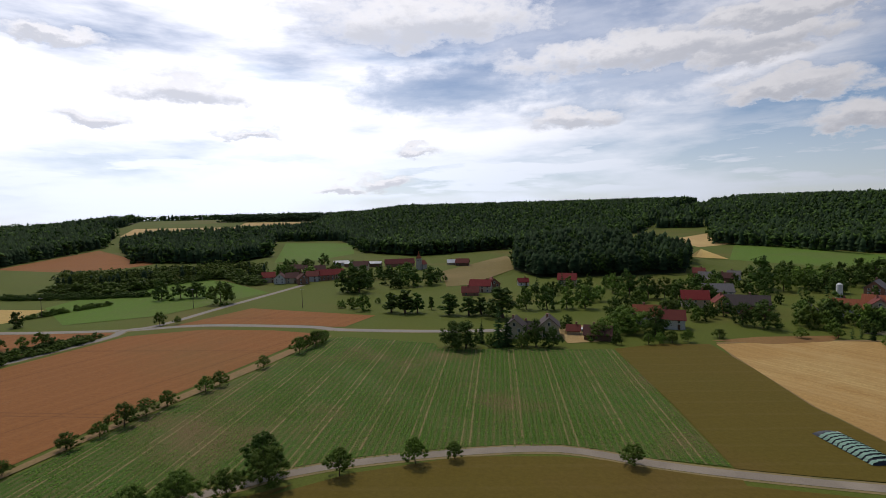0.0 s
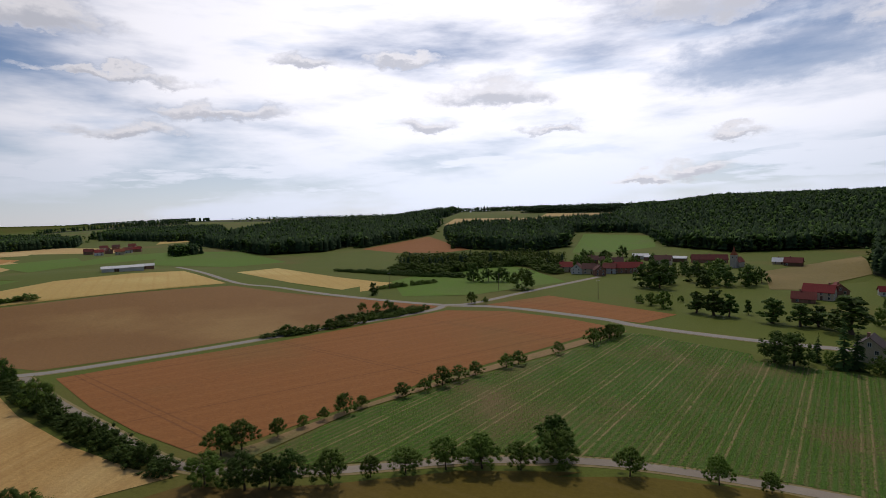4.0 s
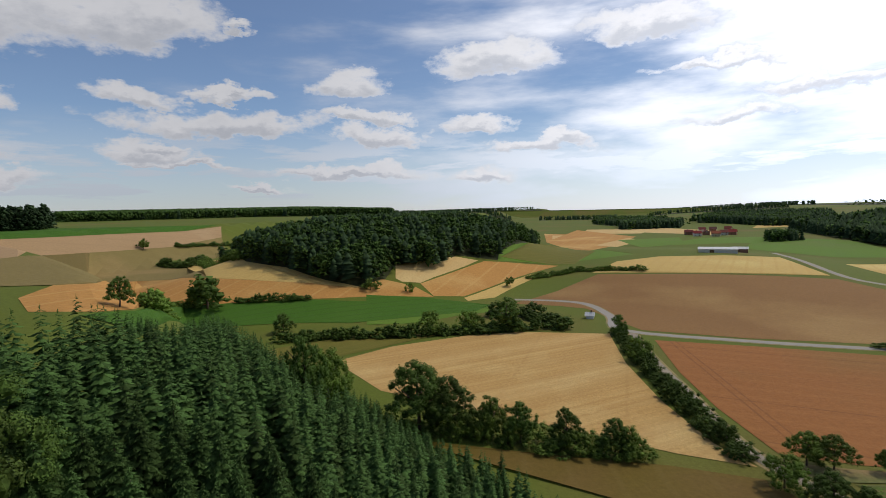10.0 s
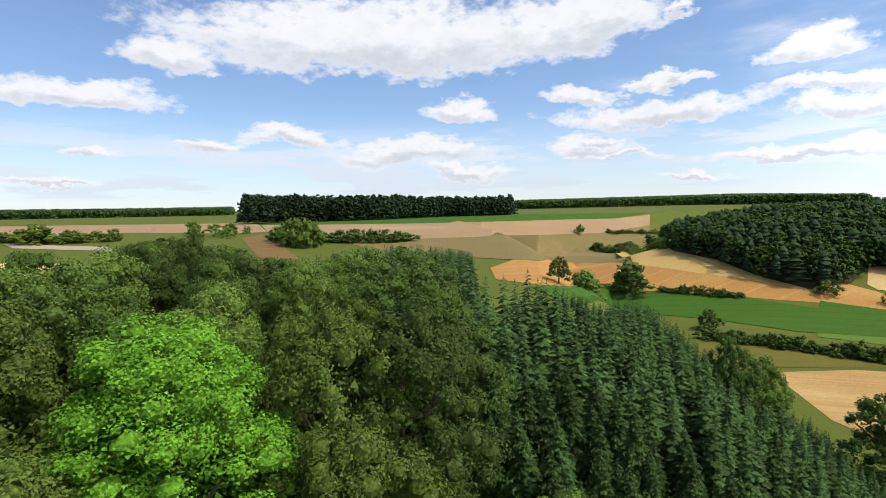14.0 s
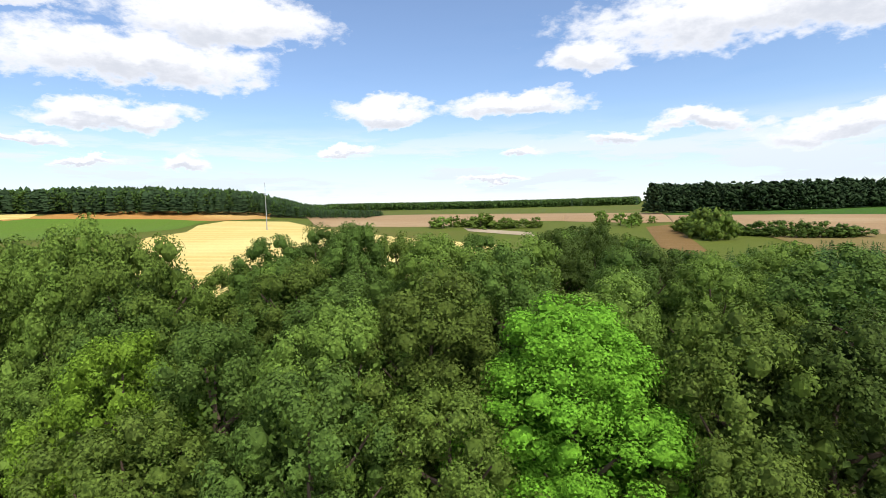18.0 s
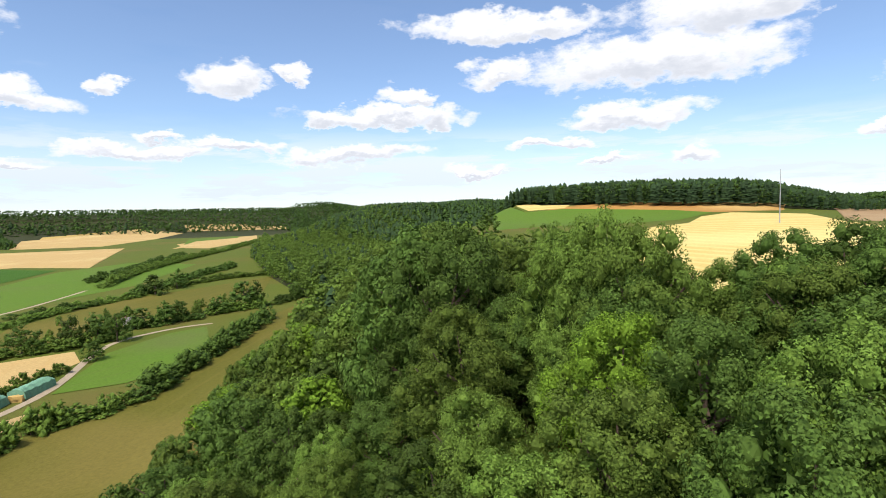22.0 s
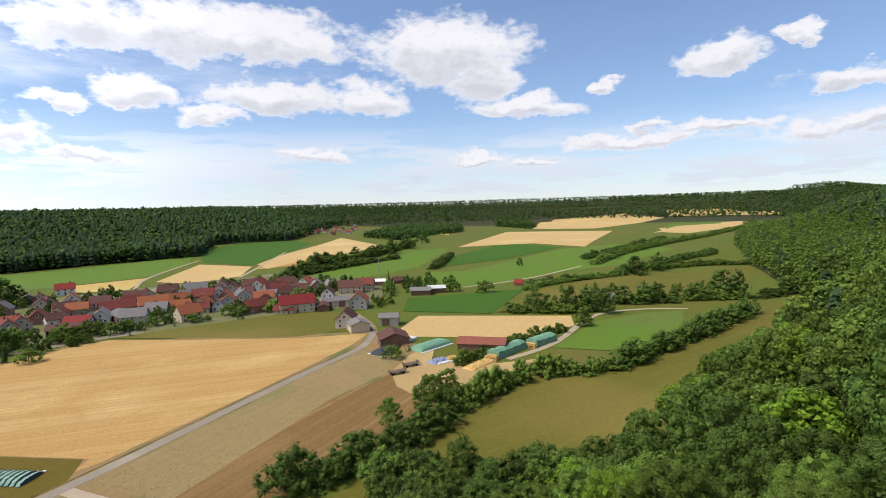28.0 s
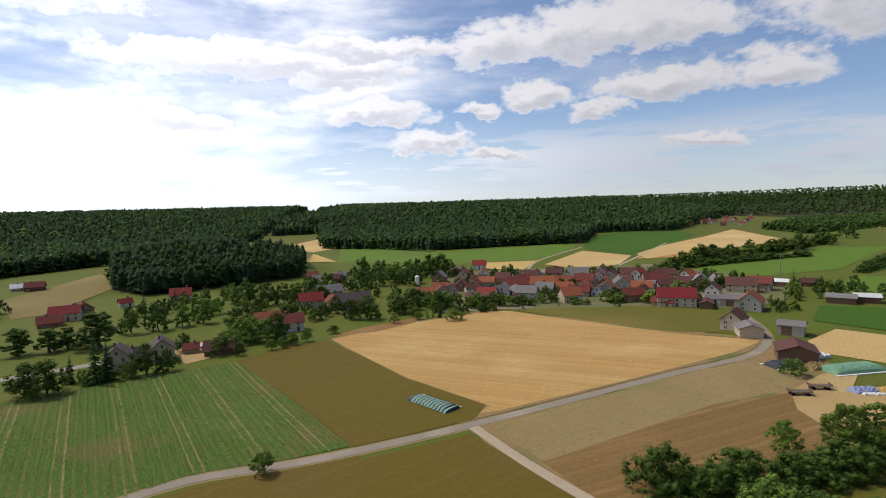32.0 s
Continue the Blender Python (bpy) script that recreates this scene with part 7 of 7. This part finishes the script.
tree("spruce", 22, 186, 13.1, 1.0)
tree("shrub", 16, 186, 4.8)
tree("dark", 32, 184, 10.4)
tree("dark", 38, 183, 7.8)
tree("dark", 48, 206, 7.3)
tree("shrub", 27, 184, 5.2)
tree("shrub", 61, 195, 8.0, 1.2)
tree("shrub", 56, 191, 6.9)
tree("dark", 61, 184, 5.0)
tree("shrub", 70, 203, 9.9, 1.4)
tree("shrub", 75, 202, 8.9, 1.4)
tree("dark", 78, 192, 12.5)
tree("spruce", 80, 192, 13.4, 1.0)
tree("fruit", 72, 183, 4.1)
tree("fruit", 76, 183, 4.1)
tree("fruit", 81, 184, 4.6)
tree("fruit", 87, 185, 4.7)
tree("fruit", 101, 190, 3.5, 1.4)
tree("fruit", 129, 187, 3.7, 1.3)
tree("fruit", 141, 185, 3.7, 1.3)
tree("dark", 126, 204, 12.1, 1.1)
tree("dark", 121, 210, 10.6, 1.2)
tree("dark", 123, 228, 8.9)
tree("dark", 73, 225, 10.8)
tree("dark", 129, 257, 11.8)
tree("dark", 116, 259, 11.0)
tree("dark", 184, 301, 20.0, 1.1)
tree("oak", 189, 289, 14.1)
tree("oak", 206, 296, 14.7, 1.2)
tree("oak", 222, 303, 14.5, 1.2)
tree("dark", 238, 311, 13.3)
tree("oak", 250, 313, 14.5)
tree("dark", 140, 290, 11.0)
tree("oak", 117, 276, 12.3)
tree("dark", 109, 278, 13.6)
tree("dark", 103, 289, 15.3)
tree("oak", 97, 300, 10.8)
tree("spruce", 55, 308, 12.1)
tree("spruce", 74, 326, 11.4)
tree("shrub", -37, 284, 3.3)
tree("dark", -54, 325, 15.7, 1.2)
tree("dark", -61, 326, 17.3, 1.1)
tree("dark", -50, 342, 11.8)
tree("dark", -37, 358, 13.1, 1.2)
tree("dark", -21, 348, 14.2, 1.1)
tree("dark", -10, 351, 13.6, 1.2)
tree("oak", -32, 371, 12.6)
tree("dark", -3, 366, 10.0)
tree("shrub", -49, 269, 6.2)
tree("shrub", -42, 263, 7.9)
tree("shrub", -55, 273, 4.4)
tree("dark", -132, 448, 9.5, 1.3)
tree("dark", -119, 454, 10.6, 1.3)
tree("dark", -112, 487, 11.3, 1.3)
tree("dark", -126, 413, 7.8)
tree("shrub", 164, 46, 5.0, 1.3)
tree("dark", 148.0, 12.2, 1.8)
tree("dark", 245, 11, 5.6)
tree("dark", 244, -2, 11.7, 1.2)
tree("dark", 248, -17, 12.5)
tree("dark", 249, -26, 12.6)
tree("dark", 243, -32, 13.5)
tree("dark", 266, -45, 9.8, 1.2)
tree("dark", 268, -55, 11.2, 1.2)
tree("dark", 271, -62, 10.8)
tree("dark", 276, -80, 9.8, 1.3)
tree("dark", 282, -96, 15.6, 1.2)
tree("dark", 287, -103, 13.9)
tree("dark", 216, -21, 7.0, 1.3)
tree("dark", 428, 9, 7.7)
tree("dark", 373, -71, 13.8, 1.4)
tree("dark", 391, -88, 13.6)
tree("dark", 293, -130, 10.9)
tree("dark", 314, -155, 17.5, 1.1)
tree("dark", 325, -168, 18.3, 1.1)
tree("spruce", 320, 90, 12.8, 1.3)
tree("dark", 325, 79, 8.3)
tree("dark", 324, 71, 7.5)
tree("shrub", 303, 27, 7.6, 1.4)
tree("shrub", 307, 47, 8.5)
tree("dark", 370, 180, 10.2, 1.2)
tree("dark", 415, 179, 15.3, 1.4)
tree("dark", 426, 174, 14.6, 1.3)
tree("dark", 499, 174, 11.9, 1.4)
tree("dark", 508, 159, 13.2, 1.4)
tree("dark", 540, 147, 16.4, 1.3)
tree("dark", 605, 145, 16.8, 1.3)
tree("dark", 701, 148, 14.5, 1.5)
tree("shrub", 241, 128, 6.9, 1.3)
tree("shrub", 233, 148, 5.7, 1.4)
tree("shrub", 236, 141, 5.6, 1.4)
tree("shrub", 208, 170, 4.9, 1.4)
tree("shrub", 199, 172, 4.8, 1.4)
tree("shrub", 191, 176, 5.4, 1.4)
tree("shrub", 188, 184, 7.2, 1.4)
tree("shrub", 182, 190, 7.2, 1.3)
tree("shrub", 216, 155, 4.3, 1.5)
tree("dark", 244, 294, 17.3, 1.3)
tree("dark", 252, 292, 13.1, 1.3)
tree("dark", 274, 250, 9.3)
tree("dark", 256, 248, 8.9)
tree("spruce", 150, 181, 7.0)
tree("shrub", 151, 172, 5.3, 1.5)
tree("spruce", 246, 89, 6.0, 1.2)
hedge(3.5, 4, (-199, 61), (-162, 56), (-126.9, 53.3), (-107.1, 52.6), (-95.3, 53.3))
hedge(4.5, 5, (-111.5, -11.2), (-105.7, 7.5), (-100.1, 24.0), (-95.6, 37.2))
hedge(4, 5, (-195, -70), (-199, -40), (-200, -14), (-204, 12), (-208, 44))
hedge(3, 5, (-169, 137), (-160, 157), (-153, 180))
hedge(2.6, 3, (-167, 174), (-158, 195), (-146, 214))
hedge(3.5, 4, (-119.2, -72.3), (-241, -134), (-240, -122))
hedge(3.2, 4, (-245, -107), (-247, -93), (-250, -74))
hedge(4, 5, (-472, -275), (-507, -259), (-322, -124))
hedge(4, 5, (-539, -294), (-585, -277), (-622, -259))
hedge(3, 4, (-333, 44), (-350, 79), (-330, 118))
hedge(5.5, 6, (79.5, 44.5), (88.2, 35.5), (99.9, 27.8), (118.1, 19.0))
hedge(5, 5, (119.6, 18.6), (134.9, 11.2), (149.7, -2.1), (158, -25))
hedge(5.5, 6, (159, -25), (187, -49), (215, -71), (243, -92))
hedge(4.5, 6, (244, 13), (244, -14), (249, -33))
hedge(4, 5, (266, -40), (271, -68))
hedge(5, 6, (277, -76), (281, -107))
hedge(4, 5, (281, -113), (298, -136), (324, -175))
hedge(3.5, 3.5, (157, 24), (171, 16), (191, 3), (206, -12))
hedge(5, 8, (468, -46), (534, -85), (667, -160))
hedge(4, 6, (397, -87), (418, -125), (418, -162))
hedge(4, 6, (338, 0), (344, -20), (353, -35))
hedge(7, 10, (-262, 345), (-215, 333), (-201, 380), (-171, 411), (-127, 361))
hedge(3, 5, (-279, 320), (-239, 324), (-188, 325))
hedge(2.5, 4, (-158, 179), (-153, 183), (-144, 210))
hedge(5, 8, (355, 180), (401, 171), (496, 130))
hedge(9, 9, (377.3, 181.7), (430.3, 178.9), (487, 166), (571.4, 153.9), (635.7, 149.2))
hedge(5, 6, (410.2, 78.4), (455.8, 78), (512, 78.7))
hedge(5, 6, (432, -49.9), (510.9, -85.5), (555.2, -113.9), (608.6, -147.1), (661.3, -183.3), (730.4, -227.7), (829, -283.1), (953.9, -353.5))
hedge(5, 6, (369, -58.8), (402.2, -77.6), (427, -98.3), (453.8, -120.7), (498.9, -163.4))
hedge(3.5, 4, (308.3, 4.6), (331.5, -11), (349.1, -27.8), (357.9, -43), (366.5, -58.4))
hedge(2.5, 3, (-303.9, 317.4), (-263.9, 316.9), (-229.8, 316.4), (-203, 319.8))
hedge(2.5, 3, (-210.2, 257.4), (-201.1, 276.8), (-191.7, 296.3))
hedge(5, 7, (-234.8, 12.3), (-237.7, 20.9), (-232.4, 31.1), (-209.5, 42.3))
hedge(8, 8, (-107, -219.6), (-102.4, -195.4), (-98.3, -174.7))
hedge(4.5, 6, (-111.2, -197.4), (-120.8, -191.4), (-124.4, -178.1), (-133.5, -172.4), (-146.8, -170.3))
tree("shrub", -88.1, -261.1, 6, 1.2)
tree("shrub", -95.6, -259.5, 6.5, 1.2)
tree("shrub", -102.9, -258.8, 6, 1.2)
tree("shrub", -115.4, -268.2, 4, 1.2)
hedge(5, 6, (-2.9, -286.8), (-21.3, -283.3), (-38, -270.5), (-55.8, -264))
hedge(6, 8, (-475.6, -275.7), (-461.5, -244.9), (-520.4, -258.5))
hedge(5, 7, (-533.1, -264.8), (-327, -137.5))
tree("oak", 110.6, 32.2, 7.0, 1.2)
tree("oak", 118.8, 24.2, 10.3, 1.2)
tree("oak", 125.5, 21.3, 9.2, 1.2)
grove(26, 5.5, 9, 5, (44, 268), (86, 259), (104, 262), (115, 342), (69, 320), (45, 312))
grove(12, 4, 6.5, 6, (68, 205), (78, 204), (82, 228), (76, 236))
grove(34, 5.5, 9, 20, (78, 238), (104, 218), (117, 217), (140, 207), (175, 264), (166, 330), (106, 298))
grove(44, 7, 12, 7, (140, 290), (227, 262), (290, 336), (195, 349), (162, 330))
grove(30, 6, 10, 8, (137, 202), (168, 194), (198, 229), (163, 242))
grove(28, 6, 10, 9, (-64, 337), (-3, 336), (-3, 401), (-67, 432))
grove(30, 6, 10, 10, (-130, 383), (-75, 376), (-69, 447), (-145, 474))
grove(26, 5, 8, 11, (180, 222), (191, 176), (231, 169), (296, 228), (271, 288), (244, 297))
grove(34, 5, 8, 12, (228, 209), (246, 130), (303, 101), (349, 124), (333, 210), (305, 256))
grove(16, 5, 8, 13, (284, 95), (293, 71), (299, 27), (328, 36), (354, 93))
grove(12, 5, 8, 14, (84, 262), (101, 212), (123, 223), (99, 294))
grove(20, 4, 7, 15, (244, 12), (265, -66), (286, -111), (309, -120), (301, -17))
grove(26, 3, 5.5, 16, (150, 185), (184, 170), (207, 152), (235, 124), (246, 130), (223, 172), (185, 199), (168, 206))
grove(20, 3, 5, 17, (235, 124), (248, 89), (259, 69), (275, 76), (266, 114), (252, 133))
grove(34, 4, 7, 18, (253, 184), (283, 108), (349, 116), (361, 190), (297, 216))
grove(26, 4, 7, 19, (129, 189), (180, 168), (214, 161), (227, 185), (184, 211), (146, 209))
joined(GARDEN, "garden_trees", "garden and stream-side trees between the houses", "trees", 3)
